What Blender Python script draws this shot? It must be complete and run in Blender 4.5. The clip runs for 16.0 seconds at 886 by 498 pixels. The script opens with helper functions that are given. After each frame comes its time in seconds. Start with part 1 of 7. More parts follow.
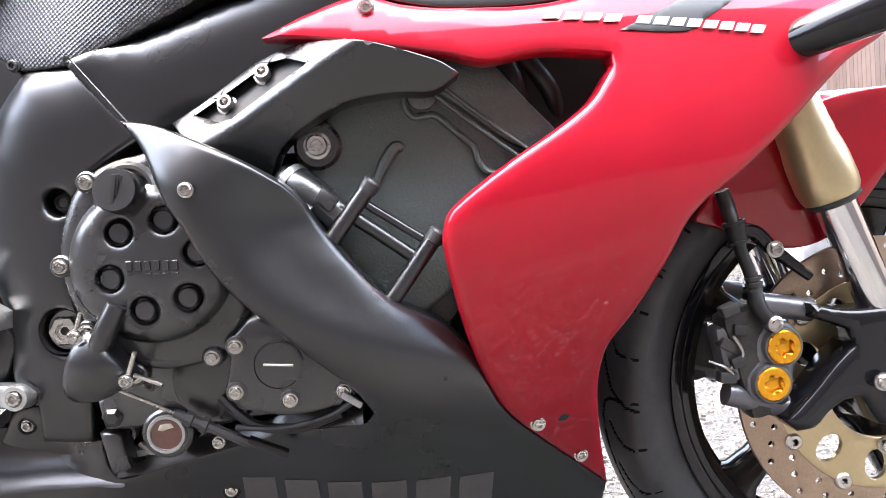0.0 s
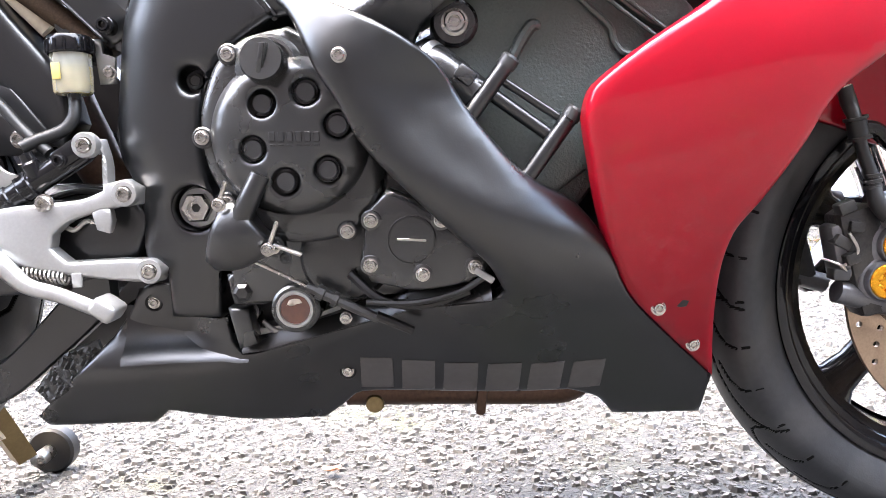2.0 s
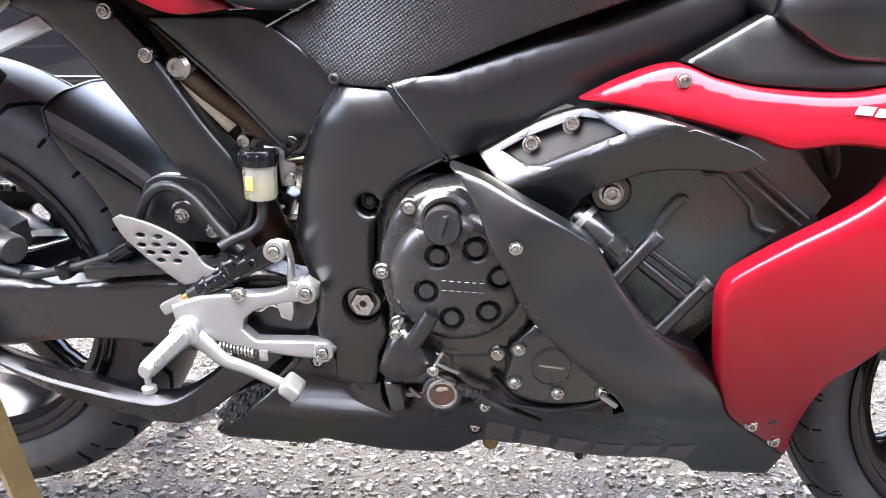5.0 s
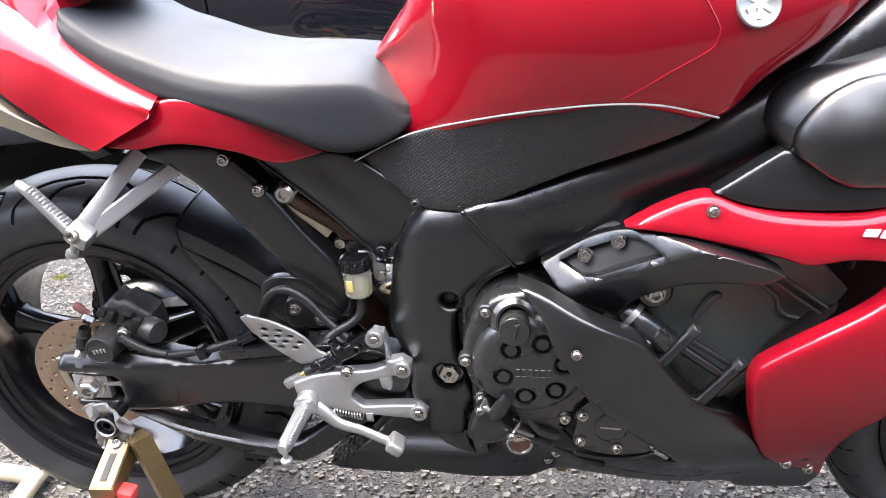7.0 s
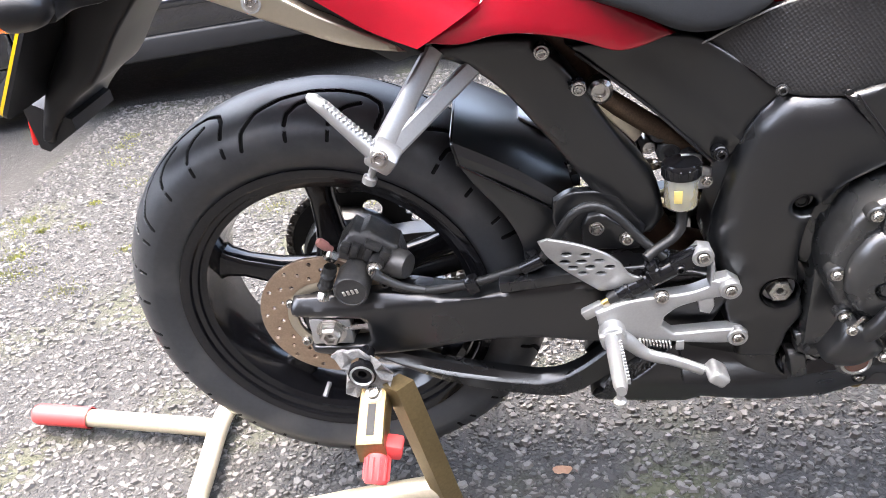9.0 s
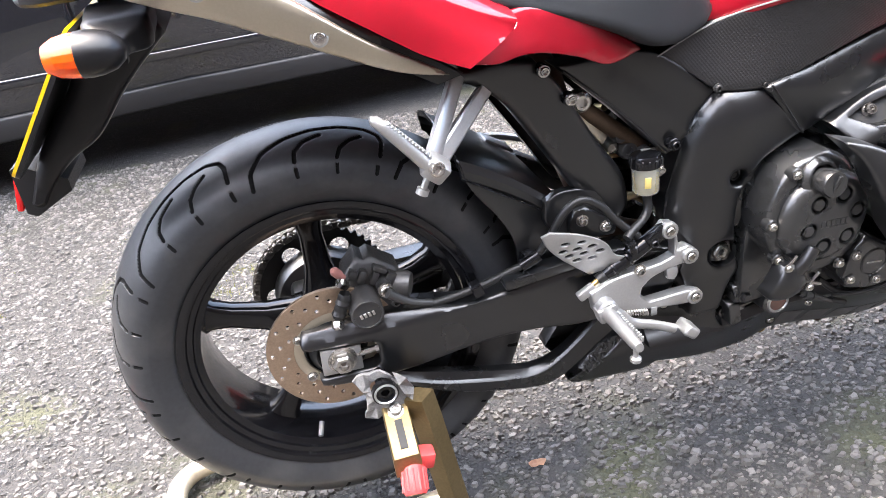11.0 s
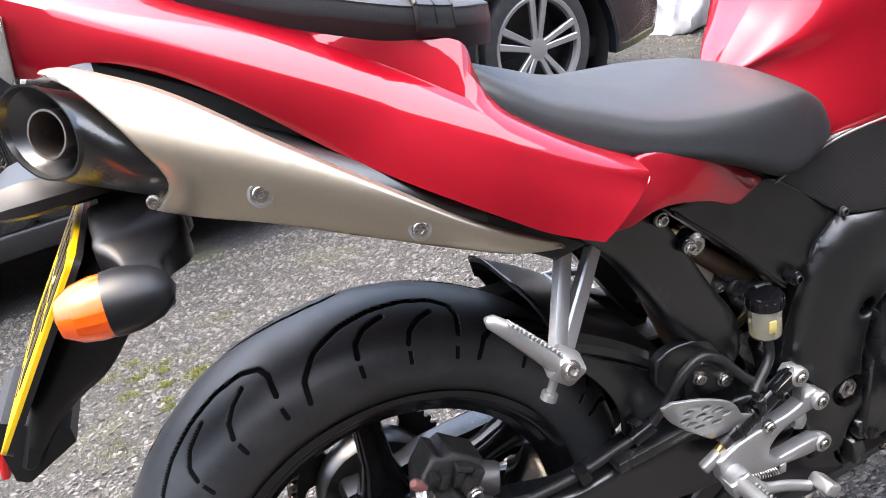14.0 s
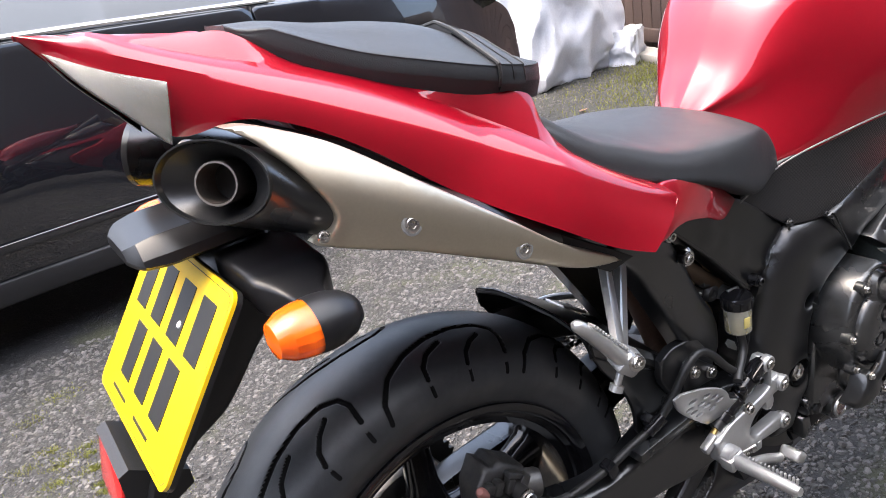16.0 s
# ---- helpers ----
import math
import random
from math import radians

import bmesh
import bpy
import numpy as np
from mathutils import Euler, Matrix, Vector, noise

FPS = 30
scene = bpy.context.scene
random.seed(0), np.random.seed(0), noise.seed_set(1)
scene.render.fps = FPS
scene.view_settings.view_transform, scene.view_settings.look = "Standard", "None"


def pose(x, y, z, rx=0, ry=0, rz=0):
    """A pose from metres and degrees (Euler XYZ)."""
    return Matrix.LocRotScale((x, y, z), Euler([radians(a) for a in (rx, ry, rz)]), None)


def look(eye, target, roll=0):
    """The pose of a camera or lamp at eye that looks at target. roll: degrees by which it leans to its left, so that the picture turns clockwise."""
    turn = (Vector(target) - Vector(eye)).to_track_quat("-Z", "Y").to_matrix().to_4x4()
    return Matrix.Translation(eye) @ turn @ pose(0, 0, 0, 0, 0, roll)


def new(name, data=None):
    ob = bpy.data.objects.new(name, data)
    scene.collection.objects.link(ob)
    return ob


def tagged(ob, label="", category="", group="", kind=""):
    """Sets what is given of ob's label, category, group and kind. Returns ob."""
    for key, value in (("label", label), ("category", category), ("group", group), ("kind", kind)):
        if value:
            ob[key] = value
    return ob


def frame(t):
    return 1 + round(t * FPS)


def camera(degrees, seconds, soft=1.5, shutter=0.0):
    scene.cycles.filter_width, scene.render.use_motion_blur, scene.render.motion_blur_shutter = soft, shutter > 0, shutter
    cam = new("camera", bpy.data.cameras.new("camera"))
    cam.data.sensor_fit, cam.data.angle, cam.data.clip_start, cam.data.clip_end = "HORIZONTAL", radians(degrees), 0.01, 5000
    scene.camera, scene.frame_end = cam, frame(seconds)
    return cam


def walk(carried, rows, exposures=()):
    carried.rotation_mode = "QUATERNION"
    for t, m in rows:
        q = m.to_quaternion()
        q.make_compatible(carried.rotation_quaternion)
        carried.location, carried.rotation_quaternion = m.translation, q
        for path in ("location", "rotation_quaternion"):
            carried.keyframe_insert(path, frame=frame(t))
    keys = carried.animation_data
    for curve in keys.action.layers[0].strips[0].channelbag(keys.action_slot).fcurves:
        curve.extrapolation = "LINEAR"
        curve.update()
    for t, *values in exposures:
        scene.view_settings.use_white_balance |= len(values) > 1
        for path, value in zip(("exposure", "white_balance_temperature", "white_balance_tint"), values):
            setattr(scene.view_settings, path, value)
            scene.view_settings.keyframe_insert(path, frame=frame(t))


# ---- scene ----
cam = camera(62.5, 16.0, soft=0.9)
PATH = [
    (0, (0.907, -0.84, 0.53), (0.986, 1.155, 0.41), -4.5),
    (0.5, (0.91, -0.85, 0.478), (0.981, 1.146, 0.371), -4.4),
    (1, (0.902, -0.853, 0.462), (0.965, 1.143, 0.361), -4.0),
    (1.5, (0.85, -0.846, 0.469), (0.906, 1.149, 0.336), -3.6),
    (2, (0.805, -0.851, 0.472), (0.815, 1.134, 0.228), -3.4),
    (2.5, (0.767, -0.852, 0.481), (0.746, 1.128, 0.204), -3.4),
    (3, (0.725, -0.85, 0.483), (0.681, 1.127, 0.183), -3.4),
    (3.5, (0.693, -0.848, 0.487), (0.627, 1.126, 0.173), -2.8),
    (4, (0.678, -0.861, 0.525), (0.588, 1.109, 0.193), -1.4),
    (4.5, (0.685, -0.881, 0.647), (0.596, 1.053, 0.144), 1.0),
    (4.7, (0.695, -0.885, 0.703), (0.599, 1.026, 0.122), 0.8),
    (6.8, (0.729, -0.957, 1.013), (0.47, 0.837, 0.169), -5.1),
    (7, (0.703, -0.956, 1.019), (0.431, 0.832, 0.166), -5.4),
    (7.5, (0.553, -0.951, 0.999), (0.268, 0.824, 0.123), -6.5),
    (8, (0.434, -0.957, 0.991), (0.132, 0.808, 0.099), -9.2),
    (8.5, (0.364, -0.93, 0.987), (0.069, 0.801, 0.029), -9.0),
    (9, (0.298, -0.862, 0.996), (0.027, 0.81, -0.066), -9.6),
    (9.5, (0.181, -0.862, 0.984), (0.152, 0.811, -0.112), -12.7),
    (9.7, (0.129, -0.882, 0.986), (0.247, 0.794, -0.1), -12.6),
    (11.8, (-0.034, -0.954, 1.017), (0.333, 0.773, 0.078), -7.4),
    (12, (-0.045, -0.937, 1.012), (0.269, 0.803, 0.077), -7.9),
    (12.5, (-0.069, -0.888, 1.006), (0.169, 0.866, 0.075), -8.4),
    (13, (-0.083, -0.801, 1.02), (0.136, 0.961, 0.1), -8.8),
    (13.5, (-0.087, -0.732, 1.051), (0.244, 1.026, 0.158), -11.7),
    (14, (-0.096, -0.681, 1.073), (0.461, 1.043, 0.227), -10.9),
    (14.5, (-0.153, -0.638, 1.115), (0.662, 1.017, 0.343), -9.4),
    (15, (-0.229, -0.639, 1.134), (0.679, 0.981, 0.39), -9.2),
    (15.5, (-0.268, -0.647, 1.126), (0.668, 0.952, 0.373), -9.2),
    (16, (-0.327, -0.669, 1.117), (0.626, 0.916, 0.355), -10.1),
]
walk(cam, [(t, look(eye, target, roll)) for t, eye, target, roll in PATH], exposures=[(0.0, 4.35), (1.5, 4.5), (3.0, 4.45), (4.7, 4.3), (6.8, 3.5), (7.5, 3.5), (8.5, 3.7), (9.7, 3.75), (12.0, 3.65), (13.0, 3.6), (14.0, 3.1), (16.0, 2.75)])

# ---- light ----
world = bpy.data.worlds.new("overcast_sky")
scene.world = world
world.use_nodes = True
wn = world.node_tree
wn.nodes.clear()
sky = wn.nodes.new("ShaderNodeTexSky")
sky.sky_type, sky.sun_disc = "NISHITA", False
sky.sun_elevation, sky.sun_rotation = radians(70), radians(295)
sky.dust_density, sky.air_density = 6.0, 1.0
grey = wn.nodes.new("ShaderNodeHueSaturation")
grey.inputs["Saturation"].default_value = 0.95
back = wn.nodes.new("ShaderNodeBackground")
back.inputs["Strength"].default_value = 0.15
wout = wn.nodes.new("ShaderNodeOutputWorld")
wn.links.new(sky.outputs[0], grey.inputs["Color"])
wn.links.new(grey.outputs[0], back.inputs["Color"])
wn.links.new(back.outputs[0], wout.inputs["Surface"])
sun = new("sun", bpy.data.lights.new("sun", "SUN"))
sun.data.energy, sun.data.angle, sun.data.color = 0.5, radians(61), (1.0, 0.985, 0.96)
sun.matrix_world = look((2.8, -1.6, 6.0), (0.4, 0.0, 0.3))


# ---- materials ----
def material(name, colour, rough=0.5, metal=0.0, vary=0.15, scale=30.0, bump=0.0, bump_scale=None, coat=0.0, spots=None, spot_scale=8.0, spot_amount=0.0, spec=0.5, rough_vary=0.1, island=False, obj=0.0):
    """A surface with two scales of variation, optional stains, bump and clear coat."""
    m = bpy.data.materials.new(name)
    m.use_nodes = True
    nt, b = m.node_tree, m.node_tree.nodes["Principled BSDF"]
    L, N = nt.links.new, nt.nodes.new
    tc = N("ShaderNodeTexCoord")
    fine, broad = N("ShaderNodeTexNoise"), N("ShaderNodeTexNoise")
    fine.inputs["Scale"].default_value, fine.inputs["Detail"].default_value = scale * 6, 4
    broad.inputs["Scale"].default_value, broad.inputs["Detail"].default_value = scale / 6, 5
    for n in (fine, broad):
        L(tc.outputs["Object"], n.inputs["Vector"])
    add = N("ShaderNodeMath"); add.operation = "ADD"
    L(fine.outputs["Fac"], add.inputs[0]); L(broad.outputs["Fac"], add.inputs[1])
    rng = N("ShaderNodeMapRange")
    rng.inputs["From Min"].default_value, rng.inputs["From Max"].default_value = 0.6, 1.4
    rng.inputs["To Min"].default_value, rng.inputs["To Max"].default_value = 1 - vary, 1 + vary
    L(add.outputs[0], rng.inputs["Value"])
    mul = N("ShaderNodeVectorMath"); mul.operation = "SCALE"
    mul.inputs[0].default_value = colour
    L(rng.outputs[0], mul.inputs["Scale"])
    out = mul.outputs[0]
    if obj:
        info = N("ShaderNodeObjectInfo"); r2 = N("ShaderNodeMapRange")
        r2.inputs["To Min"].default_value, r2.inputs["To Max"].default_value = 1 - obj, 1 + obj
        L(info.outputs["Random"], r2.inputs["Value"])
        m2 = N("ShaderNodeVectorMath"); m2.operation = "SCALE"
        L(out, m2.inputs[0]); L(r2.outputs[0], m2.inputs["Scale"]); out = m2.outputs[0]
    if island:
        geo = N("ShaderNodeNewGeometry"); r2 = N("ShaderNodeMapRange")
        r2.inputs["To Min"].default_value, r2.inputs["To Max"].default_value = 0.45, 1.6
        L(geo.outputs["Random Per Island"], r2.inputs["Value"])
        m2 = N("ShaderNodeVectorMath"); m2.operation = "SCALE"
        L(out, m2.inputs[0]); L(r2.outputs[0], m2.inputs["Scale"]); out = m2.outputs[0]
    if spots is not None:
        sn = N("ShaderNodeTexNoise"); sn.inputs["Scale"].default_value, sn.inputs["Detail"].default_value = spot_scale, 6
        L(tc.outputs["Object"], sn.inputs["Vector"])
        sr = N("ShaderNodeMapRange")
        sr.inputs["From Min"].default_value, sr.inputs["From Max"].default_value, sr.inputs["To Max"].default_value = 0.5, 0.72, spot_amount
        L(sn.outputs["Fac"], sr.inputs["Value"])
        mix = N("ShaderNodeMix"); mix.data_type = "RGBA"
        L(sr.outputs[0], mix.inputs["Factor"]); L(out, mix.inputs["A"]); mix.inputs["B"].default_value = (*spots, 1)
        out = mix.outputs["Result"]
    L(out, b.inputs["Base Color"])
    rr = N("ShaderNodeMapRange")
    rr.inputs["From Min"].default_value, rr.inputs["From Max"].default_value = 0.3, 0.7
    rr.inputs["To Min"].default_value, rr.inputs["To Max"].default_value = max(0.02, rough - rough_vary * rough), min(1, rough + rough_vary * rough)
    L(broad.outputs["Fac"], rr.inputs["Value"]); L(rr.outputs[0], b.inputs["Roughness"])
    b.inputs["Metallic"].default_value = metal
    b.inputs["Specular IOR Level"].default_value = spec
    if coat:
        b.inputs["Coat Weight"].default_value, b.inputs["Coat Roughness"].default_value = coat, 0.015
        b.inputs["Coat IOR"].default_value = 1.65
    if bump:
        bn = N("ShaderNodeBump"); bn.inputs["Strength"].default_value, bn.inputs["Distance"].default_value = bump, 0.002
        bt = N("ShaderNodeTexNoise"); bt.inputs["Scale"].default_value, bt.inputs["Detail"].default_value = bump_scale or scale * 10, 3
        L(tc.outputs["Object"], bt.inputs["Vector"]); L(bt.outputs["Fac"], bn.inputs["Height"]); L(bn.outputs[0], b.inputs["Normal"])
    return m


def glassy(name, colour, rough=0.05, weight=0.9):
    m = material(name, colour, rough, vary=0.05)
    m.node_tree.nodes["Principled BSDF"].inputs["Transmission Weight"].default_value = weight
    return m


M_RED = material("candy_red_paint", (0.27, 0.0016, 0.0105), 0.40, 0.45, vary=0.06, scale=200, coat=0.9, spec=0.05, rough_vary=0.05)
M_RED_DUSTY = material("dusty_red_paint", (0.335, 0.0045, 0.0160), 0.42, 0.30, vary=0.06, scale=150, coat=0.5, spec=0.05, spots=(0.30, 0.01, 0.02), spot_scale=40, spot_amount=0.2)
M_FRAME = material("frame_black_paint", (0.0042, 0.0046, 0.0054), 0.29, 0.0, vary=0.14, scale=60, bump=0.07, bump_scale=900, spec=0.86)
M_PLASTIC = material("satin_black_plastic", (0.0042, 0.0046, 0.0052), 0.29, 0.0, vary=0.12, scale=50, bump=0.04, bump_scale=700, spec=0.86, spots=(0.010, 0.0125, 0.012), spot_scale=14, spot_amount=0.25)
M_GLOSS_BLACK = material("gloss_black", (0.006, 0.006, 0.007), 0.13, 0.0, vary=0.1, spec=0.42)
M_ENGINE = material("engine_black_green", (0.013, 0.0136, 0.0142), 0.27, 0.0, vary=0.15, scale=80, bump=0.06, bump_scale=420, spec=1.0)
M_HEAD = material("cylinder_head_grey_green", (0.086, 0.101, 0.095), 0.44, 0.5, vary=0.15, scale=80, bump=0.4, bump_scale=380, spec=0.8)
M_MATT = material("matt_black_moulding", (0.008, 0.008, 0.0086), 0.45, 0.0, vary=0.15, scale=50, bump=0.12, bump_scale=1100, spec=0.4)
M_DARK = material("dark_recess", (0.010, 0.010, 0.010), 0.6, vary=0.3)
M_RUBBER = material("tyre_rubber", (0.026, 0.0275, 0.030), 0.44, spec=0.5, vary=0.2, scale=25, bump=0.08, bump_scale=500, spots=(0.075, 0.074, 0.071), spot_scale=14, spot_amount=0.5)
M_HOSE = material("hose_rubber", (0.012, 0.012, 0.012), 0.45, vary=0.15)
M_ALLOY = material("satin_aluminium", (0.40, 0.40, 0.395), 0.38, 0.75, vary=0.08, scale=60, bump=0.05, bump_scale=900)
M_BOLT = material("bolt_steel", (0.55, 0.53, 0.50), 0.28, 1.0, vary=0.2, scale=200, spots=(0.2, 0.15, 0.1), spot_scale=120, spot_amount=0.4)
M_CHROME = material("chrome", (0.75, 0.75, 0.76), 0.07, 1.0, vary=0.04)
M_GOLD = material("gold_anodised", (0.55, 0.45, 0.27), 0.33, 0.9, vary=0.06)
M_ORANGE_CAP = material("orange_gold_cap", (0.75, 0.34, 0.02), 0.25, 0.8, vary=0.08)
M_TITAN = material("titanium_cover", (0.46, 0.41, 0.325), 0.33, 0.85, vary=0.05, scale=60)
M_DISC = material("brake_disc_steel", (0.40, 0.30, 0.22), 0.35, 0.9, vary=0.2, scale=60)
M_SEAT = material("seat_vinyl", (0.020, 0.0215, 0.024), 0.52, spec=0.38, vary=0.1, scale=60, bump=0.25, bump_scale=1400)
M_CASTGREY = material("caliper_grey", (0.06, 0.06, 0.06), 0.45, 0.5, vary=0.15)
M_YELLOW = material("plate_yellow", (0.80, 0.50, 0.004), 0.32, vary=0.04, coat=0.3)
M_PLATEBLACK = material("plate_black", (0.012, 0.012, 0.012), 0.4, vary=0.1)
M_LETTER = material("letter_grey", (0.10, 0.095, 0.095), 0.4, 0.2, vary=0.1)
M_WHITE = material("white_mark", (0.7, 0.7, 0.7), 0.4, vary=0.05)
M_AMBER = glassy("amber_lens", (0.95, 0.15, 0.008), 0.16, 0.45)
M_REFLEX = glassy("red_reflector", (0.7, 0.02, 0.02), 0.1, 0.3)
M_BOTTLE = glassy("cloudy_bottle", (0.80, 0.80, 0.72), 0.25, 0.7)
M_FLUID = material("brake_fluid", (0.60, 0.48, 0.16), 0.2, vary=0.05)
M_BRASS = material("stand_zinc_gold", (0.23, 0.172, 0.086), 0.38, 0.85, vary=0.2, scale=40, spots=(0.2, 0.14, 0.07), spot_scale=30, spot_amount=0.5)
M_STANDPALE = material("stand_zinc_pale", (0.62, 0.55, 0.42), 0.4, 0.7, vary=0.15, scale=30)
M_REDGRIP = material("red_plastic_grip", (0.55, 0.05, 0.05), 0.5, vary=0.15, scale=80)
M_TAPE = material("old_tape", (0.19, 0.185, 0.18), 0.35, vary=0.5, scale=60, bump=0.4, bump_scale=150)


# ---- mesh helpers ----
def holder(ob):
    """The nearest object upwards that may still hold parts: a thing or one of its parts."""
    while ob and ob.parent and ob.parent.parent:
        ob = ob.parent
    return ob


def part(name, bm, mat, parent=None, label="", smooth=35):
    """Links a bmesh (or a mesh) as one object under a thing or part."""
    parent = holder(parent)
    if isinstance(bm, bpy.types.Mesh):
        me = bm
    else:
        bmesh.ops.recalc_face_normals(bm, faces=bm.faces[:])
        me = bpy.data.meshes.new(name)
        bm.to_mesh(me)
        bm.free()
        for p in me.polygons:
            p.use_smooth = smooth > 0
        if smooth:
            me.set_sharp_from_angle(angle=radians(smooth))
    if mat and not me.materials:
        me.materials.append(mat)
    ob = new(name, me)
    if parent:
        ob.parent = parent
        ob.matrix_parent_inverse = parent.matrix_world.inverted()
    if label:
        ob["label"] = label
    return ob


def surface(ctrl):
    """A smooth y = f(x, z) through the control points (x, z, y)."""
    if isinstance(ctrl, (int, float)):
        return lambda q: np.full(len(q), float(ctrl))
    c = np.array(ctrl, float)
    p, n = c[:, :2], len(c)

    def kern(a, b):
        d = np.linalg.norm(a[:, None] - b[None], axis=2)
        return np.where(d > 0, d * d * np.log(np.maximum(d, 1e-9)), 0)

    a = np.zeros((n + 3, n + 3))
    a[:n, :n] = kern(p, p) + 1e-4 * np.eye(n)
    a[:n, n], a[:n, n + 1 :], a[n, :n], a[n + 1 :, :n] = 1, p, 1, p.T
    w = np.linalg.solve(a, np.r_[c[:, 2], 0, 0, 0])
    return lambda q: kern(np.asarray(q, float), p) @ w[:n] + w[n] + np.asarray(q, float) @ w[n + 1 :]


def smooth_outline(pts, step=0.008, sharp=38):
    """A closed outline, rounded through its gentle points and kept at its sharp corners."""
    p = np.array(pts, float)
    n = len(p)
    corner = []
    for i in range(n):
        a, b = p[i] - p[i - 1], p[(i + 1) % n] - p[i]
        turn = abs(math.degrees(math.atan2(a[0] * b[1] - a[1] * b[0], a @ b)))
        corner.append(turn > sharp)
    out = []
    for i in range(n):
        p0, p1, p2, p3 = p[i - 1], p[i], p[(i + 1) % n], p[(i + 2) % n]
        ln = np.linalg.norm(p2 - p1)
        m1 = (p2 - p1) if corner[i] else (p2 - p0) * ln / (np.linalg.norm(p2 - p1) + np.linalg.norm(p1 - p0))
        m2 = (p2 - p1) if corner[(i + 1) % n] else (p3 - p1) * ln / (np.linalg.norm(p3 - p2) + np.linalg.norm(p2 - p1))
        k = max(1, int(round(ln / step)))
        for j in range(k):
            t = j / k
            out.append((2 * t**3 - 3 * t**2 + 1) * p1 + (t**3 - 2 * t**2 + t) * m1 + (3 * t**2 - 2 * t**3) * p2 + (t**3 - t**2) * m2)
    return np.array(out)


def edge_distance(q, poly):
    a, b = poly, np.roll(poly, -1, 0)
    ab = b - a
    t = np.clip(((q[:, None] - a) * ab).sum(2) / np.maximum((ab * ab).sum(1), 1e-12), 0, 1)
    return np.linalg.norm(q[:, None] - (a + t[..., None] * ab), axis=2).min(1)


def inside(q, poly):
    a, b = poly, np.roll(poly, -1, 0)
    x, y = q[:, :1], q[:, 1:]
    dy = np.where(b[:, 1] == a[:, 1], 1e-12, b[:, 1] - a[:, 1])
    cross = ((a[:, 1] > y) != (b[:, 1] > y)) & (x < (b[:, 0] - a[:, 0]) * (y - a[:, 1]) / dy + a[:, 0])
    return cross.sum(1) % 2 == 1


def ring2d(cx, cz, r, n=20, squash=1.0, turn=0.0):
    c, s = math.cos(radians(turn)), math.sin(radians(turn))
    return [(cx + c * r * math.cos(a) - s * r * squash * math.sin(a), cz + s * r * math.cos(a) + c * r * squash * math.sin(a)) for a in np.linspace(0, 2 * math.pi, n, endpoint=False)]


def sheet(outline, ctrl, depth=0.01, r=0.004, grid=0.016, holes=(), step=0.008, sharp=38, extra=None, mirror=False, exact=False):
    """A panel facing -y: filled outline in x and z laid on a surface, with rolled edges of radius r and a rim of that depth."""
    poly = np.array(outline, float) if exact else smooth_outline(outline, step, sharp)
    loops = [poly] + [np.array(h, float) for h in holes]
    f = surface(ctrl) if not callable(ctrl) else ctrl
    pts = [*poly]
    rings = [list(range(len(poly)))]
    for h in loops[1:]:
        rings.append(list(range(len(pts), len(pts) + len(h))))
        pts.extend(h)
    edges = [(k[i], k[(i + 1) % len(k)]) for k in rings for i in range(len(k))]

    def dist(q):
        return np.min([edge_distance(q, l) for l in loops], axis=0)

    def within(q):
        ok = inside(q, poly)
        for h in loops[1:]:
            ok &= ~inside(q, h)
        return ok

    cand = []
    for loop in loops:
        tang = np.roll(loop, -1, 0) - np.roll(loop, 1, 0)
        nrm = np.stack([-tang[:, 1], tang[:, 0]], 1) / np.maximum(np.linalg.norm(tang, axis=1), 1e-9)[:, None]
        for k in (0.12, 0.4, 1.0):
            for sgn in (1, -1):
                q = loop + sgn * nrm * r * k
                cand.append(q[within(q) & (dist(q) > 0.93 * r * k)])
    lo, hi = poly.min(0), poly.max(0)
    gx, gz = np.meshgrid(np.arange(lo[0], hi[0], grid), np.arange(lo[1], hi[1], grid * 0.87))
    gx = gx + (np.arange(gx.shape[0]) % 2)[:, None] * grid / 2
    q = np.stack([gx.ravel(), gz.ravel()], 1)
    q = q[within(q)]
    if len(q):
        cand.append(q[dist(q) > r + grid * 0.35])
    allp = np.array(pts + [v for c in cand for v in c])
    from mathutils.geometry import delaunay_2d_cdt
    vs, _, fs, *_ = delaunay_2d_cdt([Vector(v) for v in allp], edges, [], 0, 1e-6)
    v2 = np.array([tuple(v) for v in vs])
    tri = np.array([t[:3] for t in fs if len(t) == 3])
    keep = within(v2[tri].mean(1))
    d = dist(v2)
    roll = np.where(d < r, r * (1 - np.sqrt(np.clip(1 - (1 - d / max(r, 1e-9)) ** 2, 0, 1))), 0)
    y = f(v2) + roll
    if extra is not None:
        y = y + extra(v2)
    sg = -1 if mirror else 1
    bm = bmesh.new()
    bv = [bm.verts.new((a[0], sg * b, a[1])) for a, b in zip(v2, y)]
    for t in tri[keep]:
        try:
            bm.faces.new([bv[i] for i in t])
        except ValueError:
            pass
    for v in [v for v in bm.verts if not v.link_faces]:
        bm.verts.remove(v)
    if depth:
        rim = [e for e in bm.edges if len(e.link_faces) == 1]
        got = bmesh.ops.extrude_edge_only(bm, edges=rim)["geom"]
        bmesh.ops.translate(bm, vec=(0, sg * depth, 0), verts=[g for g in got if isinstance(g, bmesh.types.BMVert)])
    return bm


def basis(axis, up=(0, 0, 1)):
    w = Vector(axis).normalized()
    u = Vector(up).cross(w)
    if u.length < 1e-4:
        u = Vector((1, 0, 0)).cross(w)
    u.normalize()
    return u, w.cross(u), w


